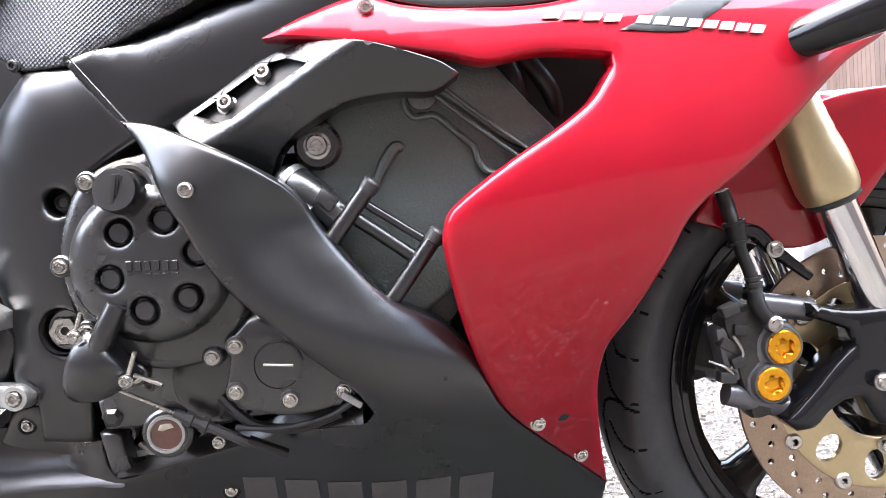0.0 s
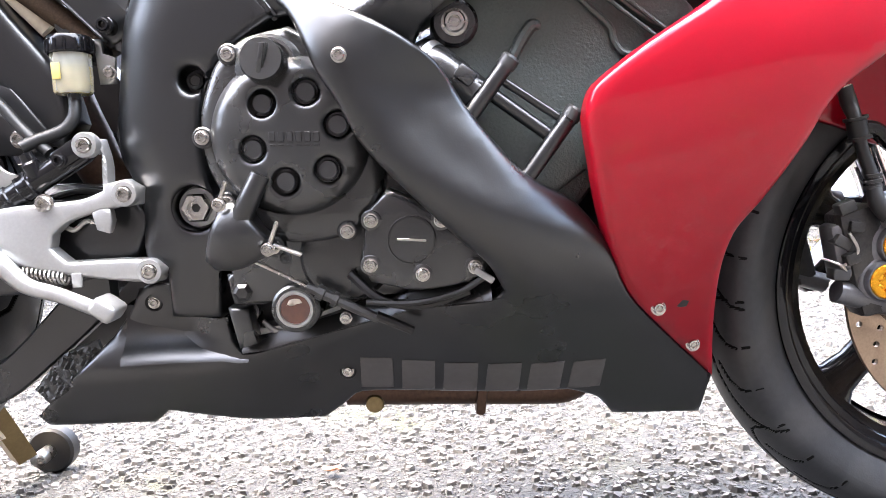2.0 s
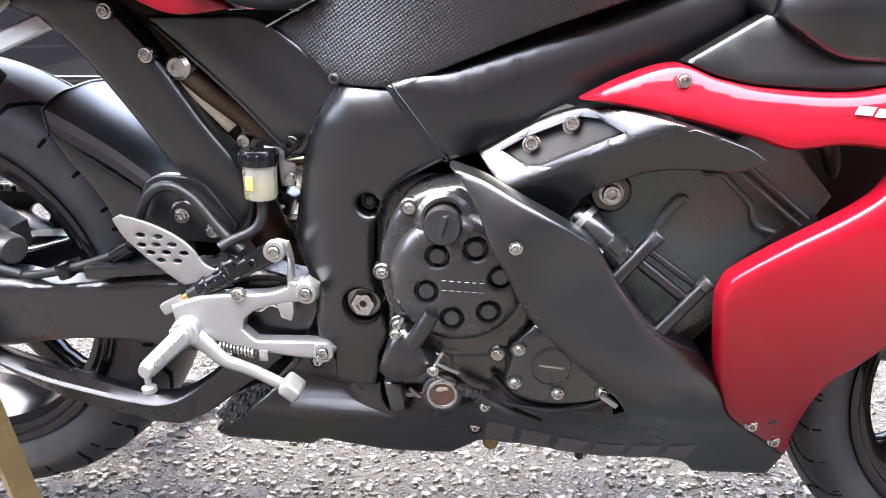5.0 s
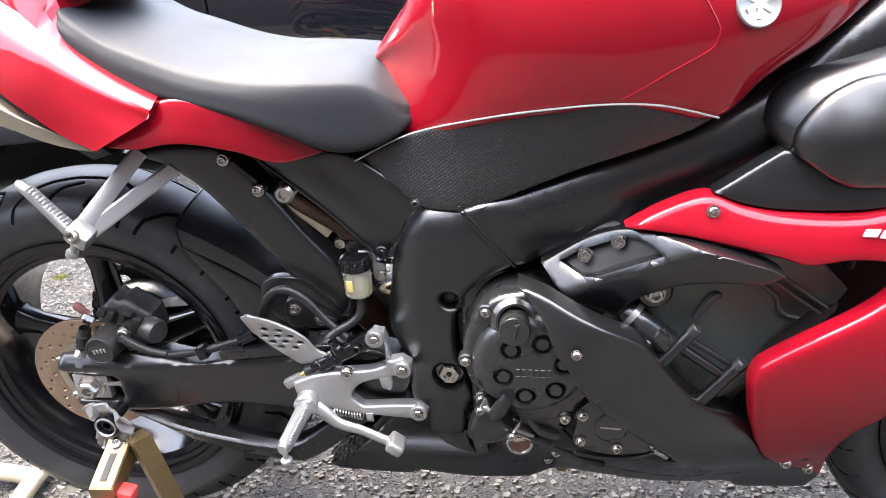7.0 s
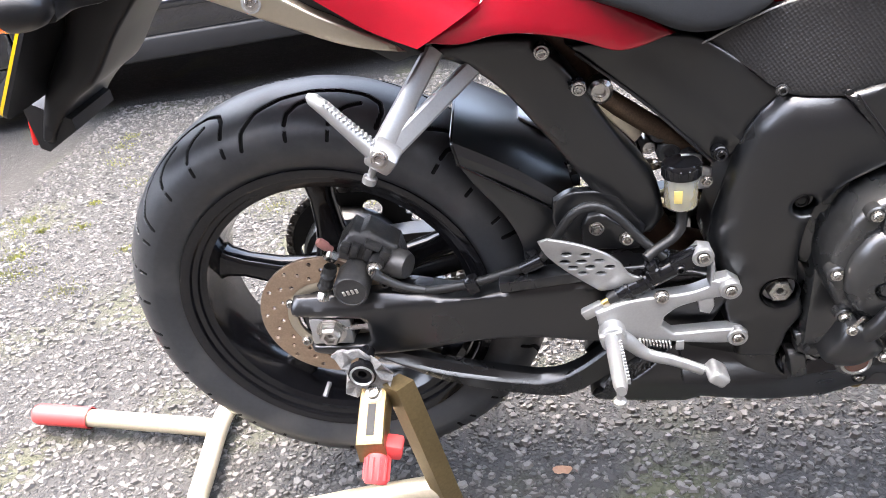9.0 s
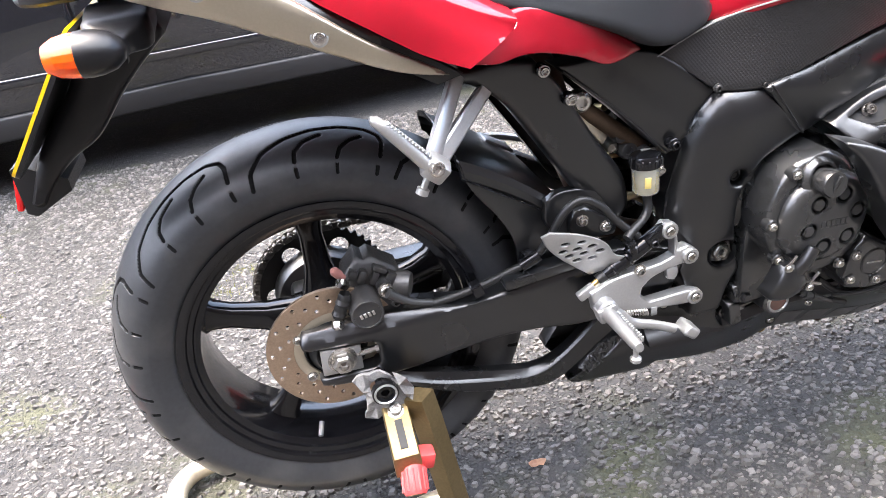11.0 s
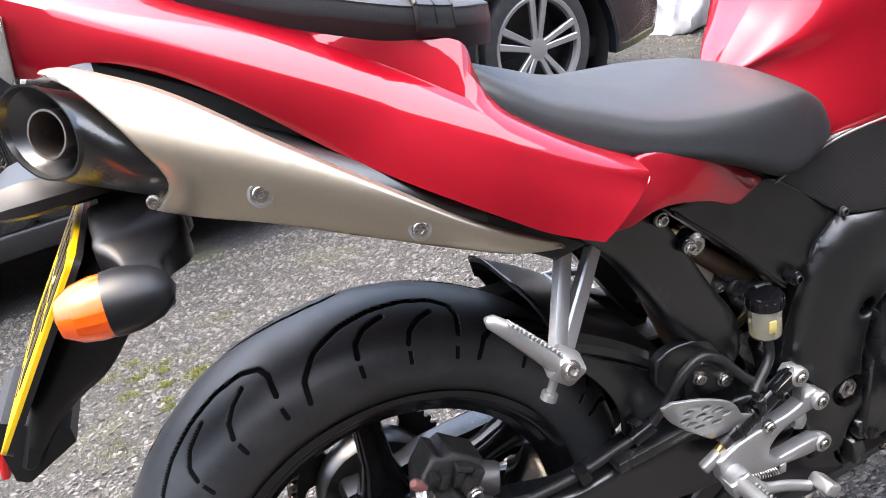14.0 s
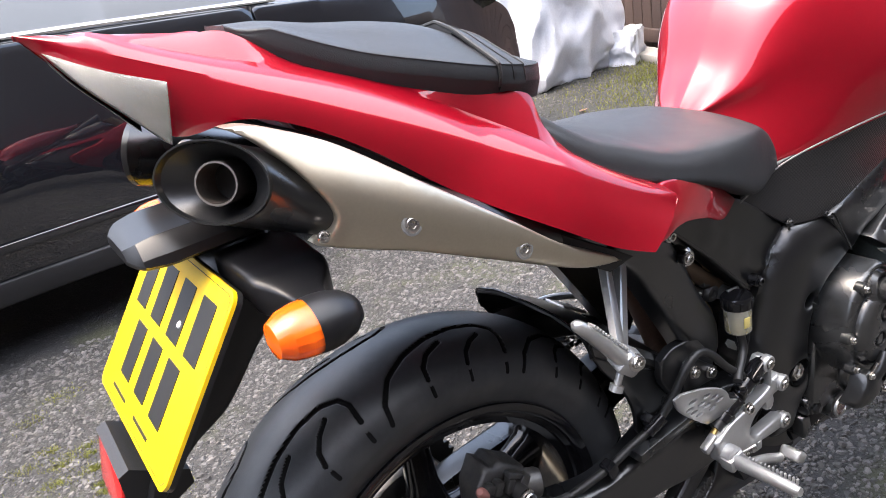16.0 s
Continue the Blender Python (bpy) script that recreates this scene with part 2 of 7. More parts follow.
def lathe(profile, at, axis, seg=24, arc=None, bm=None, squash=1.0, up=(0, 0, 1)):
    """Turns (radius, height) pairs round an axis through a point."""
    bm = bm or bmesh.new()
    u, v, w = basis(axis, up)
    o = Vector(at)
    rows = []
    for r, h in profile:
        if r < 1e-6:
            rows.append([bm.verts.new(o + w * h)])
        else:
            rows.append([bm.verts.new(o + w * h + (u * math.cos(a) + v * squash * math.sin(a)) * r) for a in np.linspace(0, 2 * math.pi, seg, endpoint=False)])
    for a, b in zip(rows, rows[1:]):
        for i in range(seg):
            j = (i + 1) % seg
            if len(a) == 1 and len(b) == 1:
                continue
            if len(a) == 1:
                bm.faces.new((a[0], b[i], b[j]))
            elif len(b) == 1:
                bm.faces.new((a[i], a[j], b[0]))
            else:
                bm.faces.new((a[i], a[j], b[j], b[i]))
    return bm


def spline(pts, n=8):
    p = [Vector(q) for q in pts]
    if len(p) == 2:
        return p
    out = []
    for i in range(len(p) - 1):
        p0, p1, p2, p3 = p[max(i - 1, 0)], p[i], p[i + 1], p[min(i + 2, len(p) - 1)]
        for k in range(n):
            t = k / n
            out.append(0.5 * (2 * p1 + (p2 - p0) * t + (2 * p0 - 5 * p1 + 4 * p2 - p3) * t * t + (3 * p1 - p0 - 3 * p2 + p3) * t**3))
    out.append(p[-1])
    return out


def tube(pts, r, seg=12, n=8, bm=None, squash=1.0, up=(0, 1, 0), hollow=False, smooth=True):
    """A rod or hose along a smooth line; r may be a number or one radius per given point."""
    bm = bm or bmesh.new()
    rs = r if isinstance(r, (list, tuple)) else [r] * len(pts)
    line = spline(pts, n) if smooth else [Vector(p) for p in pts]
    m = (len(line) - 1) / max(1, len(pts) - 1)
    rows, prev = [], None
    for i, c in enumerate(line):
        t = (line[min(i + 1, len(line) - 1)] - line[max(i - 1, 0)]).normalized()
        ref = prev if prev is not None else Vector(up)
        u = ref - t * ref.dot(t)
        if u.length < 1e-4:
            u = t.orthogonal()
        u.normalize()
        prev = u
        v = t.cross(u)
        k = i / m
        lo = min(int(k), len(rs) - 2) if len(rs) > 1 else 0
        rad = rs[lo] + (rs[min(lo + 1, len(rs) - 1)] - rs[lo]) * (k - lo)
        rows.append([bm.verts.new(c + (u * math.cos(a) + v * squash * math.sin(a)) * rad) for a in np.linspace(0, 2 * math.pi, seg, endpoint=False)])
    for a, b in zip(rows, rows[1:]):
        for i in range(seg):
            bm.faces.new((a[i], a[(i + 1) % seg], b[(i + 1) % seg], b[i]))
    if not hollow:
        bm.faces.new(rows[0])
        bm.faces.new(rows[-1])
    return bm


def loft(rings, bm=None, caps=True, closed=True):
    bm = bm or bmesh.new()
    rows = [[bm.verts.new(p) for p in ring] for ring in rings]
    n = len(rows[0])
    for a, b in zip(rows, rows[1:]):
        for i in range(n if closed else n - 1):
            bm.faces.new((a[i], a[(i + 1) % n], b[(i + 1) % n], b[i]))
    if caps:
        bm.faces.new(rows[0])
        bm.faces.new(rows[-1])
    return bm


def interp_sections(keys, n, ease=1.0):
    """Smooth in-between sections of a loft, from arrays of one shape with the first number rising."""
    k = np.array(keys, float)
    x = k[:, 0]
    xs = x[0] + (x[-1] - x[0]) * np.linspace(0, 1, n) ** ease
    cols = []
    for c in range(1, k.shape[1]):
        v = k[:, c]
        d = np.gradient(v, x)
        out = []
        for s in xs:
            i = min(max(np.searchsorted(x, s) - 1, 0), len(x) - 2)
            h = x[i + 1] - x[i]
            t = (s - x[i]) / h
            out.append((2 * t**3 - 3 * t**2 + 1) * v[i] + (t**3 - 2 * t**2 + t) * h * d[i] + (3 * t**2 - 2 * t**3) * v[i + 1] + (t**3 - t**2) * h * d[i + 1])
        cols.append(out)
    return np.column_stack([xs, *cols])


def block(at, size, turn=(0, 0, 0), bevel=0.003, bm=None, seg=2):
    """A box with rounded edges."""
    b2 = bmesh.new()
    bmesh.ops.create_cube(b2, size=1.0)
    bmesh.ops.scale(b2, vec=size, verts=b2.verts)
    if bevel:
        bmesh.ops.bevel(b2, geom=b2.edges[:], offset=min(bevel, min(size) * 0.45), segments=seg, profile=0.5, affect="EDGES")
    bmesh.ops.transform(b2, matrix=pose(*at, *turn), verts=b2.verts)
    if bm is None:
        return b2
    tmp = bpy.data.meshes.new("tmp")
    b2.to_mesh(tmp)
    b2.free()
    bm.from_mesh(tmp)
    bpy.data.meshes.remove(tmp)
    return bm


def bolt_mesh(r, h=0.006, bm=None, at=(0, 0, 0), axis=(0, -1, 0)):
    """A domed cap screw with a hexagon socket."""
    bm = lathe([(r * 1.25, -0.001), (r * 1.25, 0.0012), (r, 0.0016), (r, h * 0.75), (r * 0.86, h), (r * 0.55, h)], at, axis, 18, bm=bm)
    return lathe([(r * 0.55, h), (r * 0.5, h * 0.35), (0, h * 0.3)], at, axis, 6, bm=bm)


BOLTS = {}


def bolt(parent, at, r=0.007, axis=(0, -1, 0), mat=None, name="bolt", h=None):
    key = (round(r, 4), (mat or M_BOLT).name, h)
    if key not in BOLTS:
        me = bpy.data.meshes.new("bolt")
        b = bolt_mesh(r, h or r * 0.9, axis=(0, 0, 1))
        bmesh.ops.recalc_face_normals(b, faces=b.faces[:])
        b.to_mesh(me)
        b.free()
        for p in me.polygons:
            p.use_smooth = True
        me.set_sharp_from_angle(angle=radians(30))
        me.materials.append(mat or M_BOLT)
        BOLTS[key] = me
    ob = new(name, BOLTS[key])
    parent = holder(parent)
    ob.parent = parent
    ob.matrix_parent_inverse = parent.matrix_world.inverted()
    u, v, w = basis(axis)
    ob.matrix_basis = Matrix.Translation(at) @ Matrix((u, v, w)).transposed().to_4x4()
    return ob


def revolve_y(profile, cx, cy, cz, seg=96, bm=None):
    """Turns (radius, y) pairs round the wheel axis through (cx, cy, cz)."""
    return lathe([(r, y) for r, y in profile], (cx, cy, cz), (0, 1, 0), seg, bm=bm)


# ---- ground ----
def ground_material():
    m = bpy.data.materials.new("worn_chip_asphalt")
    m.use_nodes = True
    nt, b = m.node_tree, m.node_tree.nodes["Principled BSDF"]
    L, N = nt.links.new, nt.nodes.new
    tc = N("ShaderNodeTexCoord")
    warp = N("ShaderNodeTexNoise"); warp.inputs["Scale"].default_value, warp.inputs["Detail"].default_value = 75, 5
    L(tc.outputs["Object"], warp.inputs["Vector"])
    wm = N("ShaderNodeVectorMath"); wm.operation = "MULTIPLY_ADD"
    wm.inputs[1].default_value = (0.016, 0.016, 0.0)
    L(warp.outputs["Color"], wm.inputs[0]); L(tc.outputs["Object"], wm.inputs[2])
    vor = N("ShaderNodeTexVoronoi"); vor.inputs["Scale"].default_value = 95
    L(wm.outputs[0], vor.inputs["Vector"])
    edge = N("ShaderNodeTexVoronoi"); edge.feature = "DISTANCE_TO_EDGE"; edge.inputs["Scale"].default_value = 95
    L(wm.outputs[0], edge.inputs["Vector"])
    sep = N("ShaderNodeSeparateColor"); L(vor.outputs["Color"], sep.inputs[0])
    ramp = N("ShaderNodeValToRGB")
    for pos, col in ((0.0, (0.0075, 0.0072, 0.0073)), (0.35, (0.018, 0.0175, 0.0178)), (0.7, (0.038, 0.0365, 0.0362)), (1.0, (0.10, 0.096, 0.093))):
        e = ramp.color_ramp.elements[0] if pos == 0 else ramp.color_ramp.elements[-1] if pos == 1 else ramp.color_ramp.elements.new(pos)
        e.position, e.color = pos, (*col, 1)
    L(sep.outputs[0], ramp.inputs["Fac"])
    gap = N("ShaderNodeMapRange"); gap.inputs["From Min"].default_value, gap.inputs["From Max"].default_value = 0.06, 0.34
    L(edge.outputs["Distance"], gap.inputs["Value"])
    mix = N("ShaderNodeMix"); mix.data_type = "RGBA"; mix.inputs["A"].default_value = (0.0160, 0.0155, 0.0152, 1)
    L(gap.outputs[0], mix.inputs["Factor"]); L(ramp.outputs[0], mix.inputs["B"])
    patch = N("ShaderNodeTexNoise"); patch.inputs["Scale"].default_value, patch.inputs["Detail"].default_value = 3.2, 7
    L(tc.outputs["Object"], patch.inputs["Vector"])
    pr = N("ShaderNodeMapRange"); pr.inputs["From Min"].default_value, pr.inputs["From Max"].default_value, pr.inputs["To Max"].default_value = 0.54, 0.70, 0.42
    L(patch.outputs["Fac"], pr.inputs["Value"])
    moss = N("ShaderNodeMix"); moss.data_type = "RGBA"; moss.inputs["B"].default_value = (0.060, 0.066, 0.018, 1)
    L(pr.outputs[0], moss.inputs["Factor"]); L(mix.outputs["Result"], moss.inputs["A"])
    # dark trodden soil towards the fence
    sp = N("ShaderNodeSeparateXYZ"); L(tc.outputs["Object"], sp.inputs[0])
    mx = N("ShaderNodeMath"); mx.operation = "MULTIPLY"; mx.inputs[1].default_value = 0.6
    L(sp.outputs["X"], mx.inputs[0])
    my = N("ShaderNodeMath"); my.operation = "MULTIPLY_ADD"; my.inputs[1].default_value = 0.5
    L(sp.outputs["Y"], my.inputs[0]); L(mx.outputs[0], my.inputs[2])
    sn = N("ShaderNodeTexNoise"); sn.inputs["Scale"].default_value, sn.inputs["Detail"].default_value = 5.0, 7
    L(tc.outputs["Object"], sn.inputs["Vector"])
    ms = N("ShaderNodeMath"); ms.operation = "MULTIPLY_ADD"; ms.inputs[1].default_value = 1.6
    L(sn.outputs["Fac"], ms.inputs[0]); L(my.outputs[0], ms.inputs[2])
    sr = N("ShaderNodeMapRange"); sr.inputs["From Min"].default_value, sr.inputs["From Max"].default_value, sr.inputs["To Max"].default_value = 3.2, 3.7, 0.8
    L(ms.outputs[0], sr.inputs["Value"])
    soil = N("ShaderNodeMix"); soil.data_type = "RGBA"; soil.inputs["B"].default_value = (0.020, 0.020, 0.014, 1)
    L(sr.outputs[0], soil.inputs["Factor"]); L(moss.outputs["Result"], soil.inputs["A"])
    L(soil.outputs["Result"], b.inputs["Base Color"])
    b.inputs["Roughness"].default_value = 0.75
    bump = N("ShaderNodeBump"); bump.inputs["Strength"].default_value, bump.inputs["Distance"].default_value = 0.8, 0.004
    L(gap.outputs[0], bump.inputs["Height"]); L(bump.outputs[0], b.inputs["Normal"])
    return m


M_GROUND = ground_material()
M_STONE = material("aggregate_stone", (0.073, 0.0695, 0.067), 0.7, vary=0.25, scale=90, island=True)
bm = bmesh.new()
bmesh.ops.create_grid(bm, x_segments=60, y_segments=60, size=40)
ground = part("ground", bm, M_GROUND)
tagged(ground, "worn grey tarmac with exposed stone chippings and moss", "ground", kind="structure")


def scatter_stones(n, x0, x1, y0, y1, r0, r1, seed):
    """Loose and half-bedded chippings, as one mesh."""
    g = np.random.default_rng(seed)
    k = 5
    cx, cy = g.uniform(x0, x1, n), g.uniform(y0, y1, n)
    r = r0 + (r1 - r0) * g.random(n) ** 2.2
    ang = g.uniform(0, 6.28, n)
    a = ang[:, None] + np.linspace(0, 2 * np.pi, k, endpoint=False) + g.uniform(-0.35, 0.35, (n, k))
    rad = r[:, None] * g.uniform(0.65, 1.15, (n, k))
    st = g.uniform(0.55, 1.0, n)[:, None]
    dx, dy = rad * np.cos(a), rad * np.sin(a) * st
    h = r * g.uniform(0.22, 0.60, n)
    low = np.stack([cx[:, None] + dx, cy[:, None] + dy, np.full((n, k), -0.001)], 2)
    tilt = g.uniform(-0.3, 0.3, (n, 2))
    top = np.stack([cx[:, None] + dx * 0.62, cy[:, None] + dy * 0.62, h[:, None] + 0.62 * (dx * tilt[:, :1] + dy * tilt[:, 1:])], 2)
    v = np.concatenate([low, top], 1).reshape(-1, 3)
    base = (np.arange(n) * 2 * k)[:, None, None]
    i = np.arange(k)
    side = np.stack([i, (i + 1) % k, k + (i + 1) % k, k + i], 1)
    quads = (base + side).reshape(-1, 4)
    caps = (base[:, 0] + k + i)
    me = bpy.data.meshes.new("chippings")
    me.from_pydata(v, [], np.concatenate([quads]).tolist() + caps.tolist())
    return me


# plain walls added to close the place round the drive and darken the low horizon
M_WALL = material("dull_brown_render", (0.14, 0.12, 0.105), 0.85, vary=0.2, scale=6)
for nm, at, size in (("wall_west", (-9.0, 2.2, 1.6), (.2, 14.0, 3.2)), ("wall_east", (11.0, 2.2, 1.6), (.2, 14.0, 3.2)), ("wall_far", (1.0, 9.2, 1.6), (20.2, .2, 3.2))):
    tagged(part(nm, block(at, size, bevel=.01), M_WALL), "plain dull brown wall added round the drive", "wall", kind="structure")
# unseen house wall; height and dark colour are set for the paint's reflections
M_HOUSE = material("dark_house_brick", (0.062, 0.05, 0.045), 0.85, vary=0.25, scale=5, bump=0.2, bump_scale=120)
tagged(part("wall_south", block((1.0, -4.7, 2.9), (20.2, .2, 5.8), bevel=.01), M_HOUSE), "plain dark brown house wall along the drive", "wall", kind="structure")

chips = part("chippings", scatter_stones(84000, -1.5, 2.2, -0.9, 2.1, 0.0032, 0.0128, 5), M_STONE)
tagged(chips, "grey and pale stone chippings bedded in tarmac", "stones", kind="stuff")

far_chips = part("chippings", scatter_stones(16000, 2.2, 4.9, 1.7, 4.6, 0.004, 0.015, 9), M_STONE)
tagged(far_chips, "grey stone chippings in dark soil by the fence", "stones", kind="stuff")

# ---- motorcycle ----
bike = new("motorcycle")
tagged(bike, "red and black sports motorcycle raised on a rear paddock stand", "motorcycle")
RX, RZ, FX, FZ = 0.0, 0.39, 1.405, 0.30

BELLY = [(.68, .63, -.22), (.736, .557, -.254), (.82, .47, -.25), (.86, .352, -.209), (.597, .287, -.121), (.469, .287, -.107), (.711, .27, -.107), (.963, .263, -.128), (1.009, .32, -.166), (1.095, .2, -.075), (.93, .42, -.235), (.7, .19, -.07), (.35, .19, -.06)]
RED = [(.793, .68, -.216), (.883, .70, -.219), (.934, .518, -.25), (1.009, .32, -.170), (1.057, .27, -.124), (1.095, .2, -.079), (1.15, .40, -.19), (1.25, .55, -.215), (1.1, .55, -.25), (1.1, .68, -.23), (1.45, .75, -.14)]
FRAME = [(.57, .44, -.145), (.612, .683, -.162), (.5, .5, -.14), (.8, .74, -.165), (1.0, .85, -.15), (1.15, .92, -.12), (.6, .33, -.13)]
SIDE = [(.476, .739, -.102), (.548, .773, -.116), (.791, .817, -.19), (.886, .794, -.178), (.6, .69, -.15), (.75, .74, -.168)]
TRIM = [(.752, .633, -.214), (.70, .60, -.21), (.825, .646, -.235), (.83, .56, -.2)]


def both(name, outline, ctrl, mat, parent, label="", **kw):
    """A panel on the near side and its twin on the far side."""
    part(name, sheet(outline, ctrl, mirror=True, **kw), mat, parent, label)
    return part(name, sheet(outline, ctrl, **kw), mat, parent, label)


def flat_bar(p, q, w0, w1, thick, normal):
    """A straight flat bar from p to q that tapers in its width."""
    p, q, nrm = Vector(p), Vector(q), Vector(normal).normalized()
    side = (q - p).cross(nrm).normalized()
    rows = []
    for t in (0, .5, 1):
        c, w, h = p.lerp(q, t), (w0 + (w1 - w0) * t) / 2, thick / 2
        rows.append([c + side * (w * a) + nrm * (h * b) for a, b in ((-1, -.7), (-.75, -1), (.75, -1), (1, -.7), (1, .7), (.75, 1), (-.75, 1), (-1, .7))])
    return loft(rows)


def at_y(ctrl, x, z, off=0.0):
    """The place on a control surface at x, z, lifted by off towards the near side."""
    return (x, float(surface(ctrl)(np.array([[x, z]]))[0]) - off, z)


# -- main frame: rear plate and upper spar, welded together
plate_outline = [(.555, .686), (.607, .689), (.668, .613), (.632, .593), (.613, .580), (.591, .546), (.584, .494), (.591, .440), (.600, .403), (.590, .378), (.582, .326), (.532, .330), (.534, .374), (.517, .380), (.509, .438), (.501, .466), (.490, .499), (.495, .541), (.503, .579), (.511, .615), (.528, .655)]


def plate_round(q):
    """The wide rounding of the plate's free edges, which fades towards the spar."""
    line = np.array([(.600, .692), (.556, .686), (.529, .655), (.512, .615), (.504, .579), (.496, .541), (.491, .499), (.502, .466), (.510, .438), (.518, .40)])
    d = np.full(len(q), 9.0)
    for a, b in zip(line, line[1:]):
        t = np.clip((q - a) @ (b - a) / ((b - a) @ (b - a)), 0, 1)
        d = np.minimum(d, np.linalg.norm(q - (a + t[:, None] * (b - a)), axis=1))
    w = np.clip((q[:, 1] - .40) / .05, 0, 1)
    return .034 * (1 - np.sqrt(np.clip(1 - np.clip(1 - d / .060, 0, 1) ** 2, 0, 1))) * w


frame_plate = both("frame_plate", plate_outline, FRAME, M_FRAME, bike, "satin black cast frame plate", depth=0.05, r=0.007, holes=[ring2d(.582, .560, .0125), ring2d(.571, .439, .0215, 28)], extra=plate_round, grid=.009)
for hx, hz, hr in ((.582, .560, .0125), (.571, .439, .0215)):
    part("recess", lathe([(hr, 0), (hr, -.022), (0, -.022)], (hx, -.143, hz), (0, -1, 0), 28), M_FRAME, frame_plate)
part("pivot_nut", lathe([(.0155, -.012), (.0155, -.003), (.0135, 0), (.0085, 0), (.0085, -.003), (.0045, -.003), (.0045, -.012), (0, -.012)], (.571, -.141, .439), (0, -1, 0), 6), M_BOLT, frame_plate, "steel pivot nut", smooth=20)
# dark disc that paints the shade down the nut's hole
part("nut_bore", lathe([(.0080, -.0045), (0, -.0046)], (.571, -.141, .439), (0, -1, 0), 20), M_DARK, frame_plate)
part("washer", lathe([(.019, -.018), (.019, -.011), (.012, -.0105)], (.571, -.141, .439), (0, -1, 0), 32), M_ALLOY, frame_plate)
part("plug", lathe([(.008, -.02), (.008, -.012), (.0055, -.010), (.0045, -.013), (0, -.013)], (.582, -.150, .560), (0, -1, 0), 18), M_CASTGREY, frame_plate)
SPAR_LINE = [(.603, .686), (.730, .727), (.893, .785), (.966, .823), (1.013, .862), (1.06, .893), (1.17, .96), (1.19, .84), (1.05, .74), (.966, .715), (.858, .675), (.798, .638), (.664, .609)]
SPAR_EDGE = smooth_outline(SPAR_LINE)


def spar_round(q):
    """The spar's full, rounded section, which fades towards the plate."""
    d = edge_distance(q, SPAR_EDGE)
    return .024 * (1 - np.sqrt(np.clip(1 - np.clip(1 - d / .044, 0, 1) ** 2, 0, 1))) * np.clip((q[:, 0] + .6 * (q[:, 1] - .64) - .66) / .05, 0, 1)


frame_spar = both("frame_spar", [(.603, .686), (.730, .727), (.893, .785), (.966, .823), (1.013, .862), (1.06, .893), (1.17, .96), (1.19, .84), (1.05, .74), (.966, .715), (.858, .675), (.798, .638), (.664, .609)], FRAME, M_FRAME, bike, "satin black frame spar", depth=0.05, r=0.009, extra=spar_round, grid=.010)
g = random.Random(3)
weld = bmesh.new()
for k in range(26):
    t = k / 25
    x, z = .606 + .060 * t, .689 - .078 * t
    p = at_y(FRAME, x, z, -.002 + .012 * (0 if .08 < t < .95 else -.5))
    lathe([(0, -.003), (.0032, -.001), (.0028, .0012), (0, .002)], (p[0] + g.uniform(-.0006, .0006), p[1], p[2]), (0, -1, 0), 8, bm=weld)
part("weld_seam", weld, M_FRAME, frame_plate)
both("weld_rib", [(.6105, .6885), (.6125, .6885), (.6695, .612), (.6675, .611)], lambda q: surface(FRAME)(q) - .001, M_FRAME, frame_spar, depth=.004, r=.0008)

# -- knee panel under the tank
M_KNEE = material("dotted_black_plastic", (0.010, 0.010, 0.0108), 0.34, 0.0, vary=0.12, scale=50, spec=0.75)
nt = M_KNEE.node_tree
kv, kb, kt = nt.nodes.new("ShaderNodeTexVoronoi"), nt.nodes.new("ShaderNodeBump"), nt.nodes.new("ShaderNodeTexCoord")
km = nt.nodes.new("ShaderNodeMapping")
km.inputs["Rotation"].default_value, km.inputs["Scale"].default_value = (0, radians(35), 0), (1, 0.02, 1)
kv.inputs["Scale"].default_value, kv.inputs["Randomness"].default_value = 290, 0.0
kb.inputs["Strength"].default_value, kb.inputs["Distance"].default_value = 0.6, 0.0015
nt.links.new(kt.outputs["Object"], km.inputs[0]); nt.links.new(km.outputs[0], kv.inputs["Vector"]); nt.links.new(kv.outputs["Distance"], kb.inputs["Height"])
nt.links.new(kb.outputs[0], nt.nodes["Principled BSDF"].inputs["Normal"])
side_panel = both("knee_panel", [(.474, .738), (.548, .773), (.643, .797), (.731, .811), (.789, .815), (.835, .809), (.888, .792), (.864, .779), (.761, .742), (.617, .686), (.589, .683), (.551, .687), (.517, .712)], SIDE, M_KNEE, bike, "dotted black plastic knee panel", depth=0.02, r=0.003)
part("edge_line", tube([at_y(SIDE, x, z, .0085) for x, z in ((.474, .7395), (.548, .7745), (.643, .7985), (.731, .8125), (.789, .8165), (.835, .8105), (.888, .7935))], .0012, 6, 6), M_ALLOY, side_panel)
bolt(side_panel, at_y(SIDE, .549, .690, .001), .005, mat=M_CASTGREY)

# -- lower fairing
belly_outline = [(.351, .216), (.385, .246), (.433, .288), (.476, .334), (.488, .356), (.508, .362), (.526, .360), (.532, .328), (.585, .325), (.588, .300), (.597, .286), (.610, .287), (.703, .310), (.758, .327), (.775, .333), (.850, .343), (.861, .352), (.846, .380), (.820, .406), (.777, .452), (.745, .491), (.728, .527), (.716, .545), (.696, .592), (.673, .620)]
belly_outline += [(.714, .609), (.805, .557), (.839, .508), (.884, .455), (.928, .427), (.956, .388), (.976, .343), (1.016, .298), (1.091, .224), (1.088, .172), (.987, .180), (.968, .205), (.944, .217), (.933, .221), (.713, .228), (.691, .213), (.669, .197), (.594, .201), (.545, .210), (.502, .219), (.483, .204), (.361, .204)]


